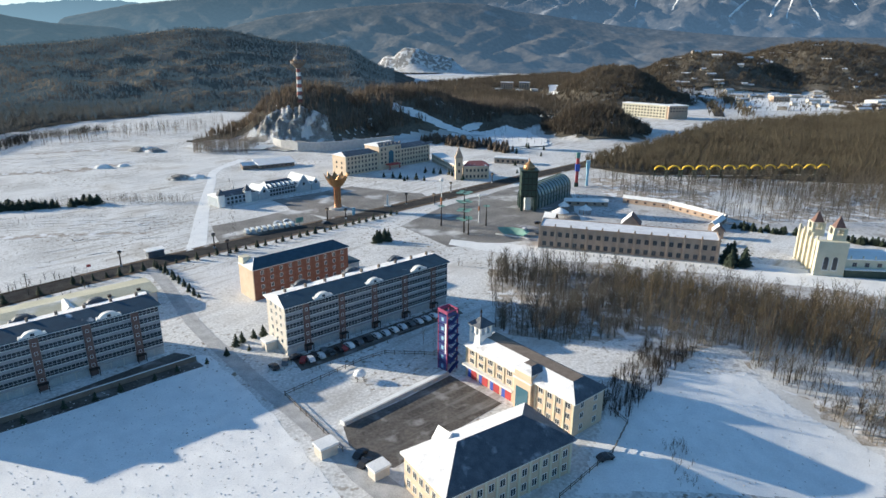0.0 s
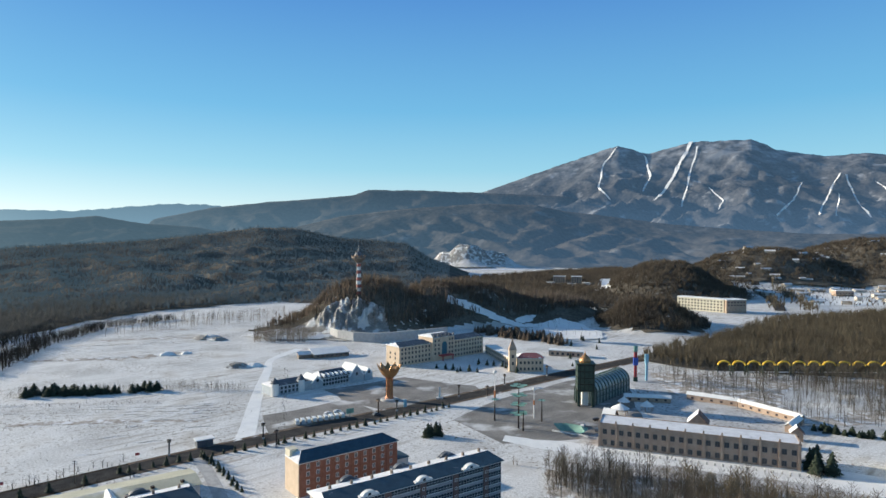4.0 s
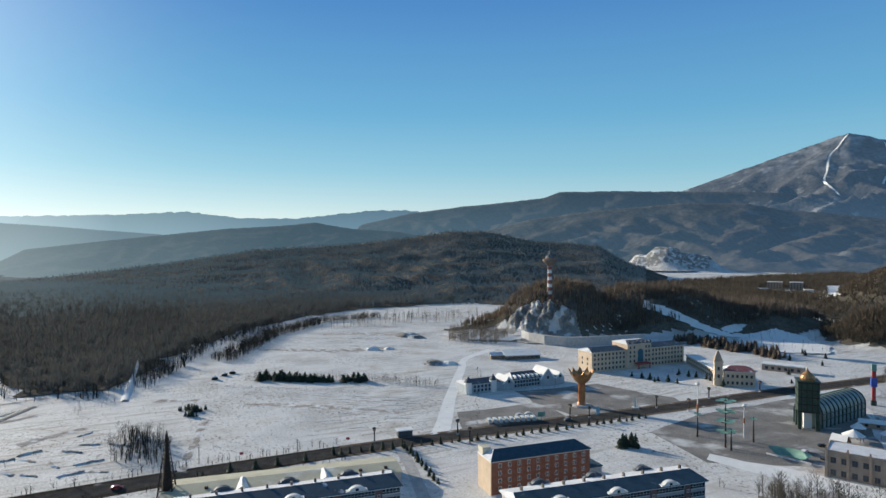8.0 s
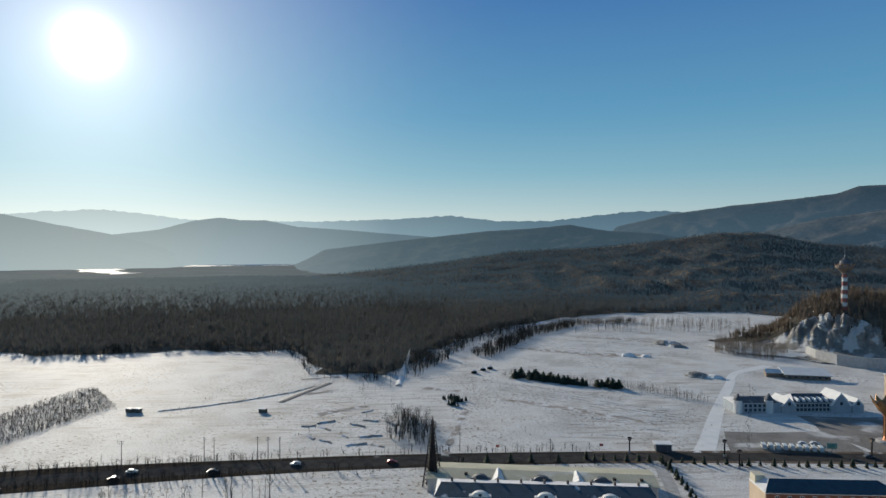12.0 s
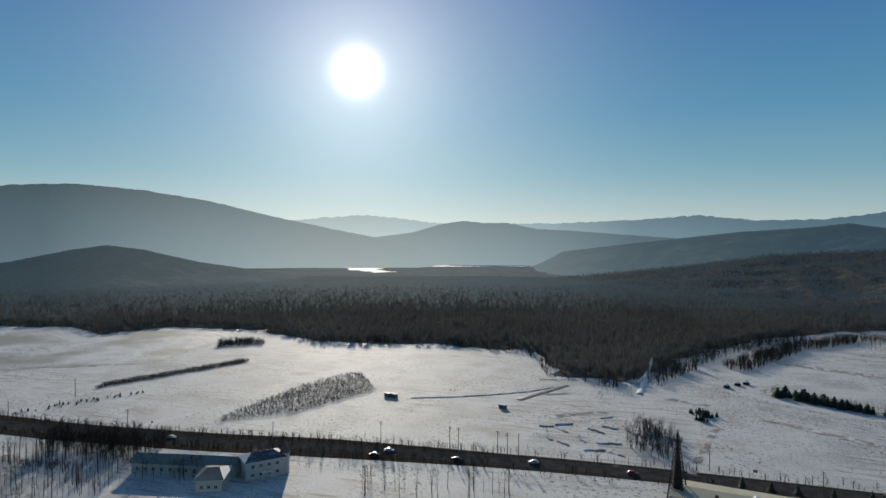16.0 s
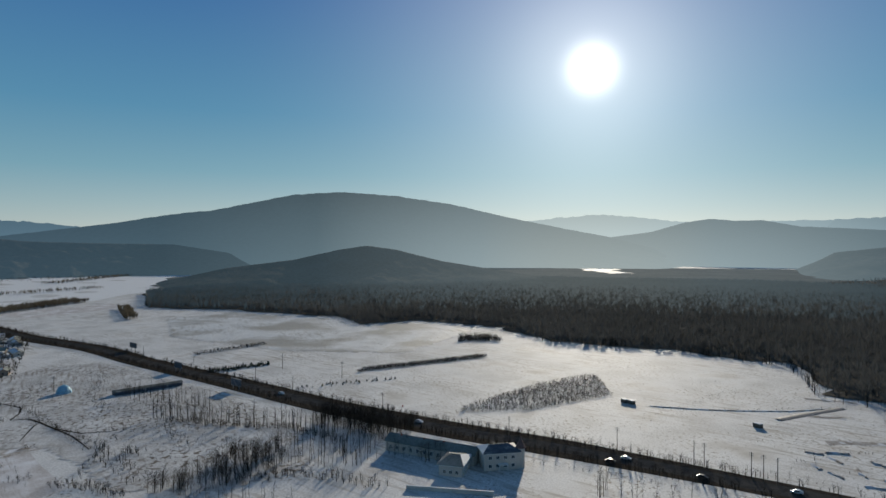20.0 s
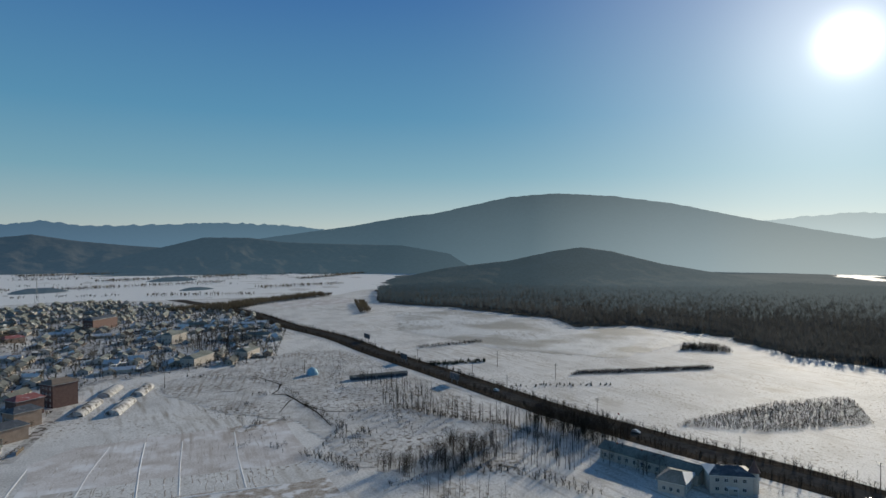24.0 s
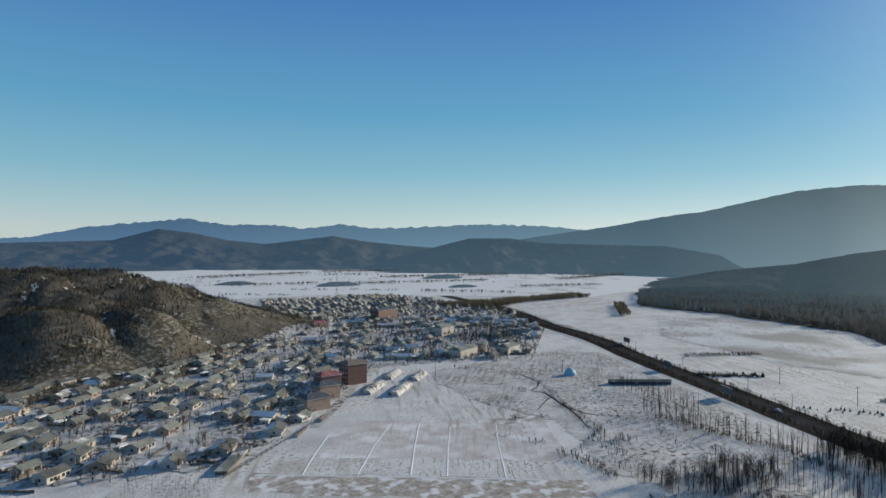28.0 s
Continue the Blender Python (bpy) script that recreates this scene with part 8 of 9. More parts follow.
def furrows(pts, turn, gap, wide, high, mat, label, seed):
    """Broken low ridges of turned soil and old stalks in one bearing over a field."""
    rng = random.Random(seed)
    c, sn = math.cos(radians(turn)), math.sin(radians(turn))
    us, vs = [x * c + y * sn for x, y in pts], [y * c - x * sn for x, y in pts]
    v, f = [], []
    line = min(vs)
    while line < max(vs):
        u = min(us)
        while u < max(us):
            ln = rng.uniform(5, 22)
            if inside(np.array([(u + ln / 2) * c - line * sn]), np.array([(u + ln / 2) * sn + line * c]), pts)[0] and rng.random() < 0.8:
                n = len(v)
                w, h = wide * rng.uniform(0.5, 1.2), high * rng.uniform(0.4, 1.2)
                for j in range(4):
                    uu, ll = u + ln * j / 3, line + rng.uniform(-0.25, 0.25) * gap
                    for d, z in ((-w, -0.05), (0, h if 0 < j < 3 else 0.02), (w, -0.05)):
                        x, y = uu * c - (ll + d) * sn, uu * sn + (ll + d) * c
                        v.append((x, y, float(height(x, y)) + z))
                f += [(n + 3 * j + i, n + 3 * j + i + 1, n + 3 * j + i + 4, n + 3 * j + i + 3) for j in range(3) for i in range(2)]
            u += ln + rng.uniform(0, 6)
        line += gap * rng.uniform(0.7, 1.3)
    tagged(mesh_object("field_furrows", v, f, mat), label, "furrows", kind="stuff")


for k, (pts, turn, gap) in enumerate((([(-388, 494), (-282, 550), (-233, 484), (-346, 428)], 27, 7), ([(-434, 560), (-320, 612), (-288, 563), (-405, 516)], 25, 8), ([(-250, 300), (-160, 312), (-150, 345), (-280, 330)], 10, 5), ([(-180, 250), (-140, 300), (-160, 350), (-190, 310)], 20, 6), ([(-145, -222), (-222, -251), (-290, -187), (-215, -140)], 40, 2.4))):
    furrows(pts, turn, gap, 0.5, 0.16 if gap > 4 else 0.07, GRASS, "low broken furrows showing through the snow", 40 + k)
rng = np.random.default_rng(5)
rx, ry, _ = zip(*along([(-300, 62), (-243, 145), (-203, 195), (-160, 238)], 3.2))
scatter("verge_saplings", SLIM_KINDS, np.array(rx) + rng.uniform(-5, 3, len(rx)), np.array(ry) + rng.uniform(-4, 4, len(rx)), (2.5, 5.5), BARE, "thin saplings along the road verge", seed=71)
rx, ry, _ = zip(*along([(-268, 48), (-225, 122), (-200, 160)], 2.2))
scatter("verge_bushes", BUSH_KINDS, np.array(rx) + rng.uniform(-2, 2, len(rx)), np.array(ry) + rng.uniform(-2, 2, len(rx)), (0.8, 2.2), BRUSH, "small dark bushes on the near verge", seed=72)
rx, ry, ra = (np.array(c) for c in zip(*(along(MAIN_ROAD[10:20], 0.33) + along(MAIN_ROAD[8:11], 1.4))))
off = rng.choice((-1.0, 1.0), len(rx)) * rng.uniform(6.5, 12, len(rx))
scatter("roadside_scrub", BUSH_KINDS, rx - np.sin(np.radians(ra)) * off, ry + np.cos(np.radians(ra)) * off, (1.4, 4.6), BRUSH, "dark leafless scrub along the road", seed=73, category="bushes")
cr = np.random.default_rng(61)
for k, (pts, per) in enumerate(((NEAR_FIELD, 4.5), (SHADE_FIELD, 12))):  # clods and frozen footholes under the snow
    cx, cy = spread_in(pts, per, 62 + k)
    cz, cs = height(cx, cy), cr.uniform(0.08, 0.32, len(cx))
    cube = np.array([(-1, -0.7, -0.1), (0.8, -0.9, -0.1), (1.1, 0.7, -0.1), (-0.7, 1, -0.1), (0.1, -0.1, 0.75)])
    cv = cube[None] * cs[:, None, None] + np.stack([cx, cy, cz + 0.05], -1)[:, None]
    ct = np.array([(0, 1, 4), (1, 2, 4), (2, 3, 4), (3, 0, 4)])[None] + (np.arange(len(cx)) * 5)[:, None, None]
    tagged(tri_mesh("snow_clods", cv.reshape(-1, 3), ct.reshape(-1, 3), SNOW), "frozen clods under the snow of the field", "clods", kind="stuff")
scatter("field_tufts", BUSH_KINDS, *spread_in([(-120, 100), (-10, 96), (-20, 118), (-60, 158), (-84, 168), (-110, 142)], 26, 74), (0.3, 0.7), BARE, "dry weed tufts poking through the snow", seed=74, category="weeds")
scatter("back_field_tufts", BUSH_KINDS, *spread_in([(50, 60), (160, 90), (120, 145), (95, 158), (60, 140), (46, 120)], 60, 75), (0.3, 0.8), BARE, "dry weed tufts in the shaded field", seed=75, category="weeds")
scatter("plain_tufts", BUSH_KINDS, *spread_in([(-300, 40), (-420, 130), (-480, 260), (-340, 270), (-240, 330), (-150, 400), (-120, 290), (-180, 215), (-240, 140)], 60, 76, clump=0.6), (0.4, 1.4), BARE, "scattered dry weeds in the snowfields", seed=76, category="weeds")
scatter("meadow_tufts", BUSH_KINDS, *spread_in([(-300, -170), (-240, -110), (-270, -60), (-330, -80), (-420, -160), (-480, -240), (-400, -280)], 8, 77, clump=0.3), (0.4, 1.7), BRUSH, "dry weeds in the drifted meadow", seed=77, category="weeds")


def dyke(name, pts, w, h, mat, label):
    """A low bank of snow or earth along a line."""
    v, f = [], []
    for k, (x, y) in enumerate(pts):
        a0, a1 = pts[max(k - 1, 0)], pts[min(k + 1, len(pts) - 1)]
        d = Vector((-(a1[1] - a0[1]), a1[0] - a0[0])).normalized()
        for u, z in ((-1, -0.1), (-0.35, 1.0), (0.35, 0.9), (1, -0.1)):
            v.append((x + d.x * u * w / 2, y + d.y * u * w / 2, float(height(x, y)) + z * h * RNG.uniform(0.7, 1.2)))
        if k:
            f += [(4 * k - 4 + j, 4 * k - 3 + j, 4 * k + 1 + j, 4 * k + j) for j in range(3)]
    return tagged(mesh_object(name, v, f, mat, smooth=True), label, "bank", kind="structure")


for pts, w, h, mt, lab in (
        ([(-360, 131), (-352, 155), (-348, 177), (-346, 205), (-352, 240)], 1.6, 0.4, GRASS, "ditch bank across the field"),
        ([(-330, 190), (-340, 212), (-352, 240)], 6, 0.5, SLATE_ROOF, "dark plastic-covered bank"),
        ([(-152, -212), (-172, -230), (-193, -247)], 0.9, 0.14, CLEAN_SNOW, "snowy field ridge"),
        ([(-167, -195), (-197, -218), (-227, -238)], 0.9, 0.14, CLEAN_SNOW, "snowy field ridge"),
        ([(-182, -179), (-210, -204), (-237, -227)], 0.9, 0.14, CLEAN_SNOW, "snowy field ridge"),
        ([(-191, -167), (-218, -190), (-245, -212)], 0.9, 0.14, CLEAN_SNOW, "snowy field ridge"),
        ([(-206, -148), (-236, -174), (-266, -198)], 0.9, 0.14, CLEAN_SNOW, "snowy field ridge"),
        ([(-139, -226), (-176, -182), (-213, -137)], 1.6, 0.2, CLEAN_SNOW, "snowy field ridge"),
        ([(-314, 269), (-360, 315), (-423, 379)], 5, 1.0, CLEAN_SNOW, "snowed-up forest track bank")):
    dyke("field_bank", pts, w, h, mt, lab)
for k, (pts, per, tall, kinds, mt, lab) in enumerate((
        ([(-334, 385), (-384, 512), (-397, 618), (-366, 690), (-376, 694), (-418, 620), (-408, 514), (-360, 388)], 4.5, (3, 9), BARE_KINDS + BUSH_KINDS, BRUSH, "brushy fringe along the forest edge"),
        ([(-286, 284), (-193, 322), (-209, 348), (-294, 315)], 9, (1.2, 2.8), SLIM_KINDS, BARE, "faint rows of saplings in snow"),
        ([(-236, 192), (-258, 212), (-262, 232), (-242, 231), (-218, 211), (-204, 196)], 9, (4, 8), BARE_KINDS, BARE, "leafless thicket beside the road"),
        ([(-270, 262), (-262, 262), (-258, 272), (-266, 274)], 5, (2.5, 4.0), PINE_KINDS, PINE, "dark clump of young pines"),
        ([(-300, 222), (-330, 250), (-350, 262), (-345, 285), (-310, 262)], 26, (2, 6), BARE_KINDS, BARE, "scattered bare trees before the forest"))):
    scatter("field_trees", kinds, *spread_in(pts, per, 400 + k), tall, mt, lab, seed=400 + k)
for x, y, h in ((-306, 335, 3.2), (-308, 347, 3.0), (-308, 355, 3.0)):
    t = thing("hay_stack", x, y, 0, RNG.uniform(0, 90), "dark hay stack capped with snow", "hay stack", "hay stacks")
    part("stack", lathe([(2.2, 0), (2.1, 0.8), (1.5, h * 0.55), (0.3, h * 0.8)], 10), VERGE, t)
    part("snow_cap", lathe([(1.6, h * 0.55), (1.1, h * 0.7), (0.15, h * 0.85)], 10), CLEAN_SNOW, t)
rng = random.Random(31)
for x, y, r, h in ((-268, 563, 14, 4), (-255, 556, 9, 3), (-188, 442, 9, 3.5), (-176, 446, 7, 2.5), (-262, 480, 7, 3), (-250, 488, 5, 2)):
    bm = lathe([(r, -0.3), (r * 0.8, h * 0.35), (r * 0.5, h * 0.8), (r * 0.15, h)], 14)
    for v in bm.verts:
        v.co.x *= rng.uniform(0.8, 1.2)
        v.co.y *= rng.uniform(0.6, 1.0)
    s = thing("snow_heap", x, y, float(height(x, y)), 20, "heap of cleared snow and spoil in the field", "heap", "snow heaps")
    part("mound", bm, ROCK if r > 8 else CLEAN_SNOW, s)
for x, y, ln, tn in ((-276, 186, 9, 75), (-268, 180, 9, 5), (-260, 195, 10, 15), (-241, 188, 11, 60), (-277, 176, 6, 70), (-278, 215, 8, 90), (-252, 180, 9, 165), (-248, 210, 11, 5), (-260, 166, 7, 0), (-250, 168, 8, 10), (-262, 205, 8, 30), (-236, 176, 9, 60), (-228, 182, 8, 20)):
    q = radians(tn)
    dyke("pond_bank", [(x + math.cos(q) * ln * (k / 5 - 0.5) + rng.uniform(-0.8, 0.8), y + math.sin(q) * ln * (k / 5 - 0.5) + rng.uniform(-0.8, 0.8)) for k in range(6)], rng.uniform(1.6, 2.6), rng.uniform(0.4, 0.7), GRASS, "short earth and snow bank of a fish pond")

for k, (x0, y0, x1, y1, wd, per) in enumerate((
        (-372, 440, -240, 482, 10, 2.6), (-382, 500, -262, 541, 12, 2.6), (-300, 318, -190, 341, 8, 2.2), (-215, 290, -140, 300, 5, 2.5), (-360, 560, -250, 580, 9, 3.5), (-340, 400, -220, 425, 7, 4), (-200, 222, -252, 258, 5, 1.8), (-300, 240, -230, 300, 12, 6),
        (-330, 120, -400, 200, 9, 5), (-400, 60, -450, 10, 12, 6), (-470, 150, -540, 130, 14, 6), (-180, 400, -140, 330, 9, 5), (-190, 460, -240, 400, 12, 5), (-110, 300, -150, 420, 5, 3), (-420, -60, -480, 0, 10, 6), (-620, -100, -560, 20, 14, 6))):
    d = Vector((y0 - y1, x1 - x0)).normalized() * wd / 2
    scatter("grass_band", BUSH_KINDS, *spread_in([(x0 - d.x, y0 - d.y), (x1 - d.x, y1 - d.y), (x1 + d.x, y1 + d.y), (x0 + d.x, y0 + d.y)], per, 300 + k, clump=1.0), (0.3, 1.1), BARE, "band of dry grass and weeds across the snow", seed=300 + k, category="weeds")

# ---- ski runs ----
for k, (pts, w) in enumerate((([(-11.0, 8.15), (-9.8, 6.6), (-9.4, 4.6), (-10.6, 3.3)], 26), ([(-17.1, 8.3), (-16.2, 6.5), (-15.1, 4.3), (-13.9, 3.1)], 55), ([(-17.6, 7.9), (-17.0, 5.5), (-16.3, 2.4)], 25), ([(-13.3, 7.3), (-13.8, 5.5), (-13.1, 4.0)], 30), ([(-27.9, 5.2), (-27.1, 3.4), (-26.5, 1.8)], 22), ([(-28.3, 5.1), (-28.9, 3.3), (-30.1, 1.5)], 24), ([(-25.4, 4.6), (-24.8, 3.2), (-23.5, 1.8)], 18), ([(-33.1, 6.0), (-33.3, 5.0), (-33.9, 4.0)], 26), ([(-30.3, 4.4), (-31.5, 3.3), (-32.6, 2.2)], 20), ([(-27.9, 3.6), (-27.7, 1.6)], 14), ([(-35.6, 5.9), (-35.5, 4.4)], 30), ([(-18.5, 4.4), (-19.6, 3.2), (-19.2, 2.4)], 16))):
    line = []
    for (a0, e0), (a1, e1) in zip(pts, pts[1:]):
        for j in range(8):
            line.append(SKI.on_slope(a0 + (a1 - a0) * j / 8 + 0.04 * math.sin(j + k), e0 + (e1 - e0) * j / 8))
    v, f = [], []
    for j, p in enumerate(line):
        d = Vector((p.y, -p.x, 0)).normalized()
        ww = w * (0.7 + 0.5 * abs(math.sin(j * 0.7 + k)))
        for u in (-0.5, 0, 0.5):
            q = p + d * ww * 0.4 * u
            az = np.array([math.degrees(math.atan2(-q.x, q.y))])
            v.append((q.x, q.y, float(SKI.z(az, np.array([math.hypot(q.x, q.y)]))[0]) + 7))
        if j:
            f += [(3 * j - 3, 3 * j - 2, 3 * j + 1, 3 * j), (3 * j - 2, 3 * j - 1, 3 * j + 2, 3 * j + 1)]
    tagged(mesh_object("ski_run", v, f, CLEAN_SNOW), "white groomed ski run down the mountain", "ski run", kind="structure")

# ---- village ----
VILLAGE = [(-72, -272), (-100, -256), (-132, -242), (-174, -258), (-205, -280), (-250, -306), (-325, -360), (-385, -318), (-440, -288), (-505, -325), (-590, -372), (-700, -485), (-775, -630), (-790, -859), (-560, -900), (-430, -655), (-375, -605), (-262, -548), (-200, -452), (-135, -462), (-60, -430), (-20, -330)]
STREETS = [[(-92, -258), (-145, -298), (-288, -429), (-465, -576)], [(-195, -262), (-268, -318), (-340, -390), (-480, -500)]]
for k, st in enumerate(STREETS):
    ribbon("village_street", st, [6, 6, 7, 7], TRACK, "snow-packed village street", 0.06)
HOUSE_KINDS = []


def house_data(seed):
    rng = random.Random(seed)
    w, d, h, rise = rng.choice((9, 11, 13, 17, 21)), rng.uniform(6, 8.5), rng.uniform(2.5, 3.1), rng.uniform(1.4, 2.3)
    made = {}
    wall = boxes((0, w, 0, d, -0.3, h))
    for x in (0, w):
        vs = [wall.verts.new(p) for p in ((x, 0, h), (x, d, h), (x, d / 2, h + rise))]
        wall.faces.new(vs if x == 0 else vs[::-1])
    made["wall"] = (wall, (VILLAGE_WALL, SHADE_WALL, VILLAGE_WALL, GREY_WALL, BUFF)[seed % 5])
    o = 0.5
    for nm, y in (("roof_slope", -o), ("roof_slope_b", d + o)):
        q = [(-o, y, h - rise * o / (d / 2)), (w + o, y, h - rise * o / (d / 2)), (w + o, d / 2, h + rise), (-o, d / 2, h + rise)]
        made[nm] = (poly(q + [(p[0], p[1], p[2] + 0.25) for p in q], [(3, 2, 1, 0), (4, 5, 6, 7), (0, 1, 5, 4), (1, 2, 6, 5), (2, 3, 7, 6), (3, 0, 4, 7)]), (VILLAGE_ROOF, VILLAGE_ROOF_B, VILLAGE_ROOF, VILLAGE_ROOF_B)[seed % 4] if y < 0 else (ROOF_SNOW, CLEAN_SNOW, VILLAGE_ROOF)[seed % 3])
    made["chimney"] = (boxes((w * 0.3, w * 0.3 + 0.6, d / 2 - 0.3, d / 2 + 0.3, h + rise - 0.4, h + rise + 1.0)), BRICK)
    made["door"] = (boxes((w * 0.45, w * 0.45 + 1.0, -0.08, 0.0, 0, 2.0)), MAROON)
    for j, x in enumerate((w * 0.12, w * 0.28, w * 0.62, w * 0.8)):
        made["window_%d" % j] = (boxes((x, x + 1.4, -0.07, 0.0, 0.9, 2.2)), PANE)
    made["side_window"] = (boxes((-0.07, 0.0, d / 2 - 0.6, d / 2 + 0.6, 0.9, 2.1), (w, w + 0.07, d / 2 - 0.6, d / 2 + 0.6, 0.9, 2.1)), PANE)
    out = []
    for nm, (bm, mt) in made.items():
        nm = nm.split("_%s" % nm[-1])[0] if nm[-1].isdigit() or nm.endswith("_b") else nm
        me = bpy.data.meshes.new(nm)
        bm.to_mesh(me)
        bm.free()
        me.materials.append(mt)
        out.append((nm, me))
    return out, w, d


HOUSE_KINDS = [house_data(k) for k in range(9)]
spots = []
rng = random.Random(11)
for i in range(-60, 60):
    for j in range(-70, 70):
        u, v = i * 23.0 + (j % 3) * 7 + rng.uniform(-4, 4), j * 14.0 + rng.uniform(-2.5, 2.5)
        x, y = -300 + u * 0.82 - v * 0.57, -450 + u * 0.57 + v * 0.82
        if not inside(np.array([x + 6]), np.array([y + 3]), VILLAGE)[0] or rng.random() < (0.38 if y < -0.75 * x - 620 else 0.2) + (0.25 if x < -420 and y > -430 else 0):
            continue
        if float(height(x + 5, y + 3)) > 3.0:
            continue
        near_street = min(abs((x + 5 - a[0]) * (b[1] - a[1]) - (y + 3 - a[1]) * (b[0] - a[0])) / math.hypot(b[0] - a[0], b[1] - a[1]) if -6 < ((x - a[0]) * (b[0] - a[0]) + (y - a[1]) * (b[1] - a[1])) / math.hypot(b[0] - a[0], b[1] - a[1]) < math.hypot(b[0] - a[0], b[1] - a[1]) + 6 else 99 for st in STREETS for a, b in zip(st, st[1:]))
        if near_street < 8:
            continue
        spots.append((math.hypot(x, y), x, y))
spots.sort()
far_v, far_f, far_rv, far_rf = [], [], [], []
SHED_DATA = []
for k in range(3):
    bm = boxes((0, 5 + k, 0, 3, -0.2, 2.0 + 0.2 * k))
    me = bpy.data.meshes.new("wall")
    bm.to_mesh(me)
    bm.free()
    me.materials.append((SHADE_WALL, BROWN_ROOF, GREY_WALL)[k])
    bm = boxes((-0.3, 5.3 + k, -0.3, 3.3, 2.0 + 0.2 * k, 2.4 + 0.2 * k))
    mr = bpy.data.meshes.new("snow_roof")
    bm.to_mesh(mr)
    bm.free()
    mr.materials.append(CLEAN_SNOW)
    SHED_DATA.append((me, mr))
for k, (d, x, y) in enumerate(spots):
    turn = 215 + rng.uniform(-13, 13) + (90 if rng.random() < 0.16 else 0)
    z = float(height(x + 5, y + 3))
    if k < 230:
        data, w, dp = HOUSE_KINDS[rng.randrange(9)]
        s = thing("village_house", x, y, z, turn, "single-storey village house with snow-covered gable roof", "house", "village houses")
        for nm, me in data:
            shared(nm, me, s)
        if k % 2 == 0:
            me, mr = SHED_DATA[k % 2 + k % 5 // 4]
            s = thing("yard_shed", x + 6.5 * math.cos(radians(turn + 90)) * (-1 if k % 2 else 1.6), y + 6.5 * math.sin(radians(turn + 90)) * (-1 if k % 2 else 1.6), z, turn, "low yard shed with snow on its roof", "shed", "yard sheds")
            shared("wall", me, s)
            shared("snow_roof", mr, s)
    else:
        c, sn = math.cos(radians(turn)), math.sin(radians(turn))
        w, dp, h, r = rng.uniform(9, 13), rng.uniform(6, 7.5), 2.9, rng.uniform(1.8, 2.4)
        for lst, fl, pts, fs in ((far_v, far_f, [(0, 0, -1), (w, 0, -1), (w, dp, -1), (0, dp, -1), (0, 0, h), (w, 0, h), (w, dp, h), (0, dp, h), (0, dp / 2, h + r), (w, dp / 2, h + r)], [(0, 1, 5, 4), (1, 2, 6, 9, 5), (2, 3, 7, 6), (3, 0, 4, 8, 7)]), (far_rv, far_rf, [(-0.5, -0.5, h - 0.3), (w + 0.5, -0.5, h - 0.3), (w + 0.5, dp / 2, h + r + 0.1), (-0.5, dp / 2, h + r + 0.1), (w + 0.5, dp + 0.5, h - 0.3), (-0.5, dp + 0.5, h - 0.3)], [(0, 1, 2, 3), (3, 2, 4, 5)])):
            b = len(lst)
            lst += [(x + px * c - py * sn, y + px * sn + py * c, z + pz) for px, py, pz in pts]
            fl += [tuple(b + i for i in q) for q in fs]
tagged(mesh_object("far_house_walls", far_v, far_f, VILLAGE_WALL), "walls of the far village houses", "houses", kind="stuff")
tagged(mesh_object("far_house_roofs", far_rv, far_rf, VILLAGE_ROOF), "snowy roofs of the far village houses", "houses", kind="stuff")
scatter("village_trees", PARK_KINDS, *spread_in(VILLAGE, 22, 80, clump=1.0), (3.5, 9), BARE, "bare garden trees among the houses", wide=1.1, seed=80)
fv, ff = [], []
frng = random.Random(82)
for d, x, y in spots[:260]:
    if frng.random() < 0.25:
        continue
    turn = radians(215 + frng.choice((0, 90)) + frng.uniform(-6, 6))
    x0, y0 = x + frng.uniform(-9, 9), y + frng.uniform(-9, 9)
    ln, hh = frng.uniform(8, 19), frng.uniform(1.1, 1.9)
    for j in range(int(ln / 1.6)):  # short boards, each a little out of line
        px, py, h1 = x0 + math.cos(turn) * j * 1.6, y0 + math.sin(turn) * j * 1.6, hh * frng.uniform(0.8, 1.1)
        if float(height(px, py)) > 3:
            continue
        z0, dx, dy = float(height(px, py)), math.cos(turn) * 1.5, math.sin(turn) * 1.5
        n = len(fv)
        fv += [(px + a * dx - b * math.sin(turn) * 0.12, py + a * dy + b * math.cos(turn) * 0.12, z0 + c) for c in (0, h1) for a, b in ((0, 0), (1, 0), (1, 1), (0, 1))]
        ff += [tuple(n + q for q in f) for f in ((3, 2, 1, 0), (4, 5, 6, 7), (0, 1, 5, 4), (1, 2, 6, 5), (2, 3, 7, 6), (3, 0, 4, 7))]
tagged(mesh_object("yard_fences", fv, ff, POLE_WOOD), "weathered board fences between the village yards", "fences", kind="stuff")
scatter("village_hedges", [far_tree(k + 90, n=12, spread=0.6, wide=0.06) for k in range(4)], *spread_in(VILLAGE, 26, 81, clump=0.9), (0.9, 2.6), BRUSH, "bare shrubs and woodpiles in the yards", seed=81, category="bushes")

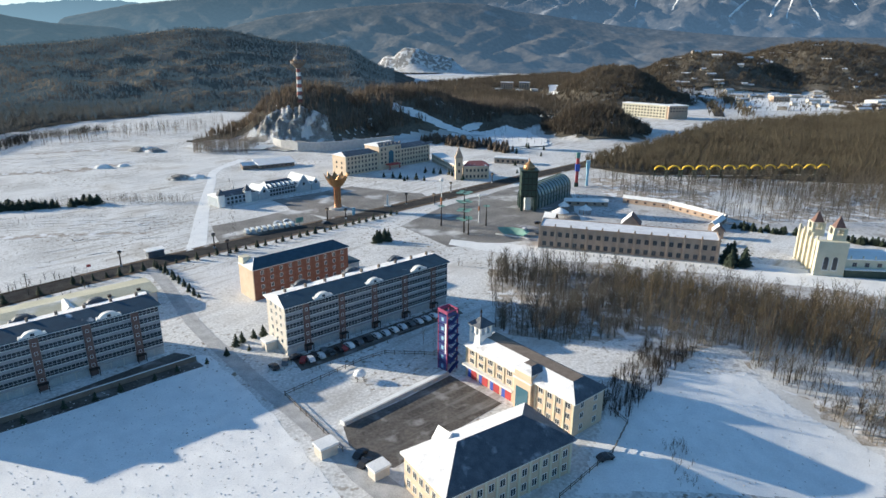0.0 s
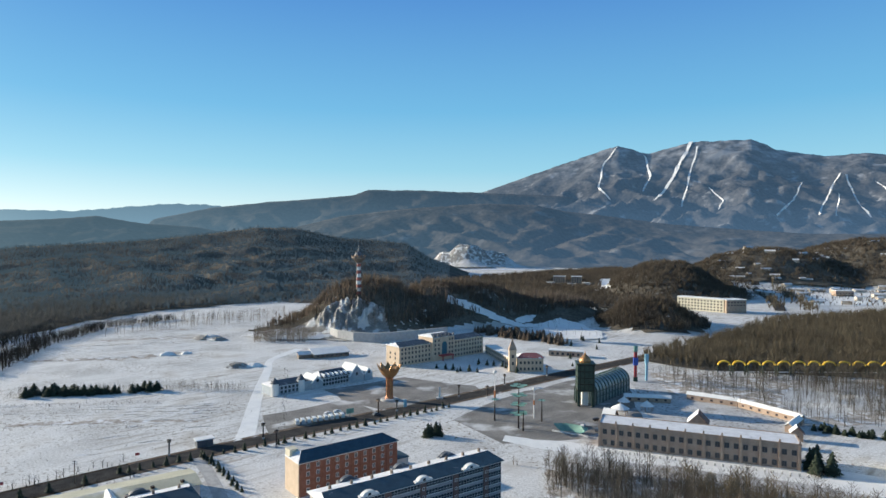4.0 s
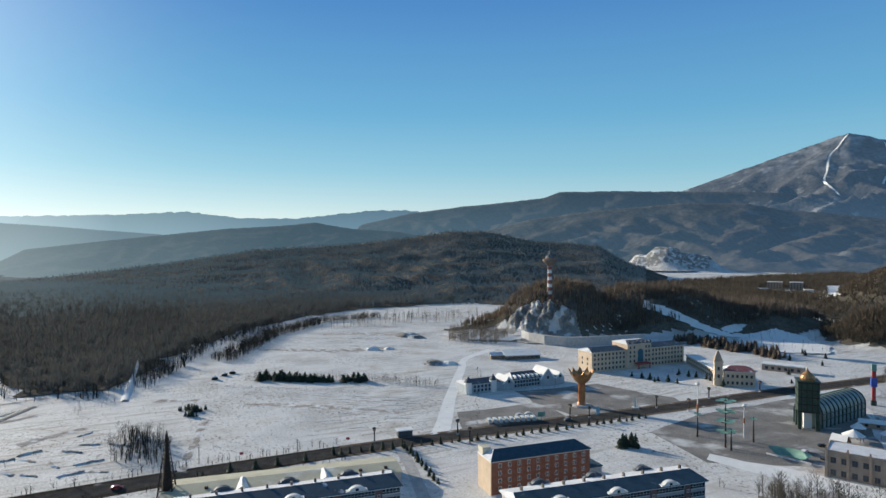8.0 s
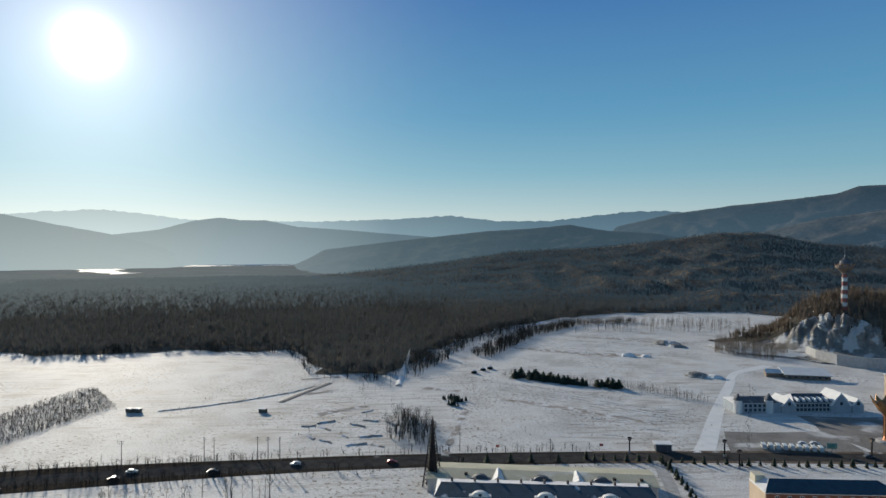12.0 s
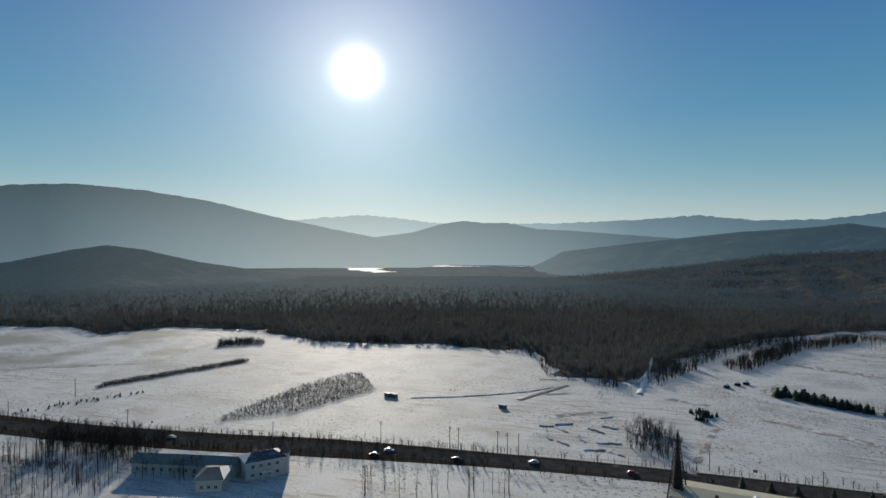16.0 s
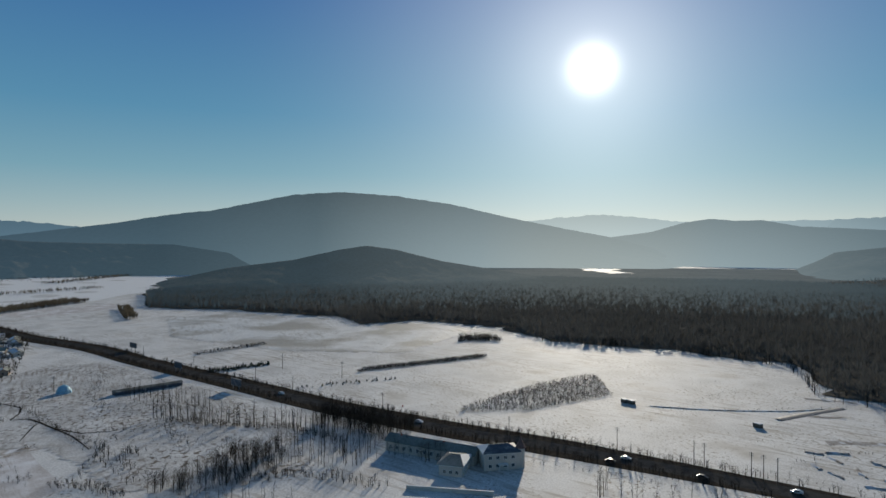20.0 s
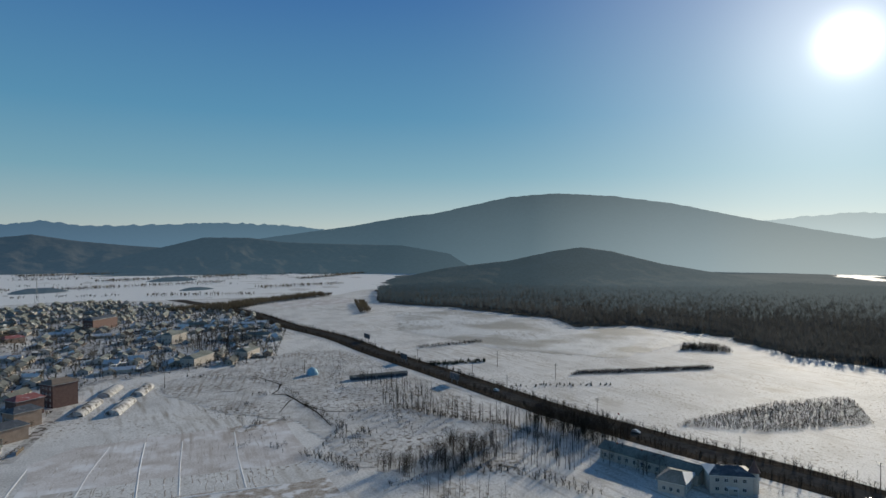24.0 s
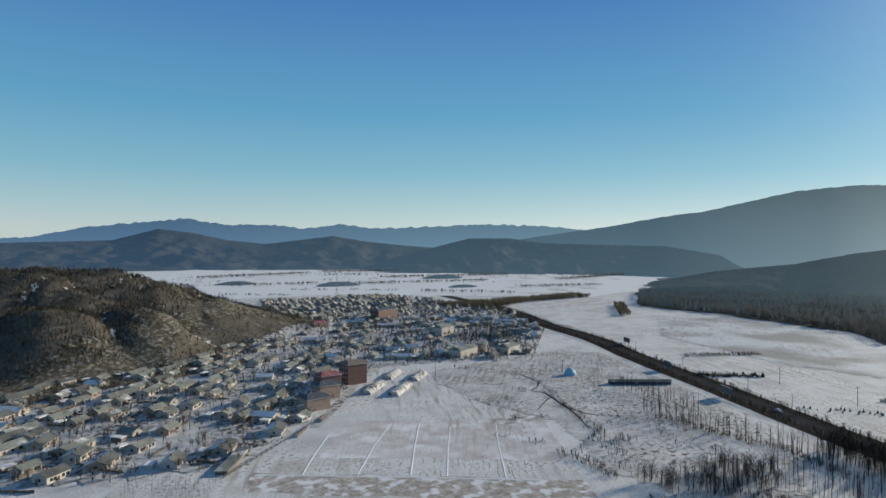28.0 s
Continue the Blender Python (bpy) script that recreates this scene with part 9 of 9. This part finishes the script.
for x, y, w, d, h, turn, mt, rf, lab in ((-285, -333, 15, 12, 13.7, -8, MAROON, BROWN_ROOF, "tall red brick village building"), (-262, -330, 15, 10, 9.5, -8, MAROON, RED_ROOF, "brick guesthouse with red snowy roof"), (-246, -312, 14, 10, 8.5, -8, BUFF, SLATE_ROOF, "brown guesthouse with dark hipped roof"), (-226, -296, 15, 10, 7.0, -8, BUFF, SLATE_ROOF, "brown guesthouse with dark hipped roof"), (-560, -590, 40, 12, 12, 10, MAROON, SLATE_ROOF, "long red brick building among village houses"), (-430, -560, 18, 10, 8, -8, BUFF, RED_ROOF, "reddish two-storey house with snowy roof"), (-425, -350, 30, 12, 6, 10, SHADE_WALL, VILLAGE_ROOF, "long plastered hall with snowy roof"), (-460, -330, 24, 12, 6, 10, SHADE_WALL, VILLAGE_ROOF, "long plastered hall with snowy roof"), (-500, -440, 26, 11, 9, 10, SHADE_WALL, VILLAGE_ROOF, "pale two-storey plastered village block")):
    t = thing("guesthouse", x, y, 0, turn, lab, "building", "larger village buildings")
    part("wall", boxes((0, w, 0, d, 0, h)), mt, t)
    hip_roof(t, 0, w, 0, d, h + 0.3, 2.2, 3.5, [rf, rf, rf, CLEAN_SNOW], 0.6)
    windows(t, w, d, "front", evenly(1, w - 1, max(3, int(w / 3))), [1.0 + 3.2 * k for k in range(max(1, int(h / 3.2)))], 1.3, 1.5)
    windows(t, w, d, "right", evenly(1, d - 1, 3), [1.0 + 3.2 * k for k in range(max(1, int(h / 3.2)))], 1.2, 1.4)
for x, y, L in ((-258, -300, 32), (-267, -284, 32), (-297, -322, 26), (-306, -305, 26)):
    t = thing("greenhouse", x, y, 0, 119, "long arched greenhouse tunnel under snow", "greenhouse", "greenhouses")
    pr = [(4 - 4 * math.cos(q), 3.0 * math.sin(q)) for q in np.linspace(0, math.pi, 9)]
    n = len(pr)
    part("tunnel", poly([(u, 0, z) for u, z in pr] + [(u, L, z) for u, z in pr], [(i, i + 1, n + i + 1, n + i) for i in range(n - 1)] + [tuple(reversed(range(n))), tuple(range(n, 2 * n))]), TRACK, t)
    for k in range(5):
        part("hoop", poly([(u, k * L / 4 + e, z + 0.06) for e in (-0.1, 0.1) for u, z in pr], [(i, i + 1, n + i + 1, n + i) for i in range(n - 1)]), STEEL, t)
t = thing("blue_dome", -402, -232, 0, 0, "small light blue tent dome in the meadow", "tent")
part("shell", lathe([(4.5, 0), (4.2, 2), (3, 4), (1, 5.2)], 12), SKY_BLUE, t)
t = thing("long_shed", -392, -195, 0, 133, "long low dark shed in the snowy meadow", "shed")
part("wall", boxes((0, 42, 0, 5, 0, 2.4)), SLATE_ROOF, t)
part("roof", poly([(-0.5, -0.5, 2.4), (42.5, -0.5, 2.4), (42.5, 5.5, 2.4), (-0.5, 5.5, 2.4), (-0.5, 2.5, 3.4), (42.5, 2.5, 3.4)], [(0, 1, 5, 4), (2, 3, 4, 5), (1, 2, 5), (3, 0, 4), (3, 2, 1, 0)]), VILLAGE_ROOF_B, t)
t = thing("polytunnel", -150, -258, 0, 42, "collapsed plastic tunnel beside the last houses", "greenhouse")
part("wall", boxes((0, 30, 0, 5, 0, 1.4)), BROWN_ROOF, t)
part("cover", boxes((-0.3, 30.3, -0.3, 5.3, 1.4, 1.7)), VILLAGE_ROOF, t)
fence([(-128, -232), (-176, -256), (-212, -276)], 1.2, "rough wooden field fence by the village", step=4.0)

# ---- small town up the valley ----
tv, tf, rv, rf = [], [], [], []
rng = random.Random(21)
for k in range(110):
    a, b = rng.random(), rng.random()
    x, y = 440 + a * 380 + b * 60, 985 + b * 620 - a * 60
    if inside(np.array([x]), np.array([y]), [(458, 959), (597, 970), (700, 1050), (763, 1341), (521, 1112)])[0] and b < 0.35 and a > 0.2:
        y -= 20
    z = float(height(x, y))
    w, dp, h, r = rng.uniform(9, 22), rng.uniform(7, 10), rng.uniform(3, 8), rng.uniform(1.2, 2.4)
    turn = rng.choice((0.0, 0.3, -0.4))
    c, sn = math.cos(turn), math.sin(turn)
    for lst, fl, pts, fs in ((tv, tf, [(0, 0, -1), (w, 0, -1), (w, dp, -1), (0, dp, -1), (0, 0, h), (w, 0, h), (w, dp, h), (0, dp, h), (0, dp / 2, h + r), (w, dp / 2, h + r)], [(0, 1, 5, 4), (1, 2, 6, 9, 5), (2, 3, 7, 6), (3, 0, 4, 8, 7)]), (rv, rf, [(-0.5, -0.5, h - 0.3), (w + 0.5, -0.5, h - 0.3), (w + 0.5, dp / 2, h + r + 0.1), (-0.5, dp / 2, h + r + 0.1), (w + 0.5, dp + 0.5, h - 0.3), (-0.5, dp + 0.5, h - 0.3)], [(0, 1, 2, 3), (3, 2, 4, 5)])):
        n = len(lst)
        lst += [(x + px * c - py * sn, y + px * sn + py * c, z + pz) for px, py, pz in pts]
        fl += [tuple(n + i for i in f) for f in fs]
tagged(mesh_object("town_house_walls", tv, tf, VILLAGE_WALL), "walls of the small town up the valley", "houses", kind="stuff")
tagged(mesh_object("town_house_roofs", rv, rf, ROOF_SNOW), "snowy roofs of the small town up the valley", "houses", kind="stuff")
scatter("town_trees", FAR_KINDS, *spread_in([(420, 960), (700, 900), (860, 1250), (760, 1700), (560, 1700)], 190, 130), (6, 11), VALLEY_BARK, "bare trees among the town roofs", wide=1.4, seed=130)
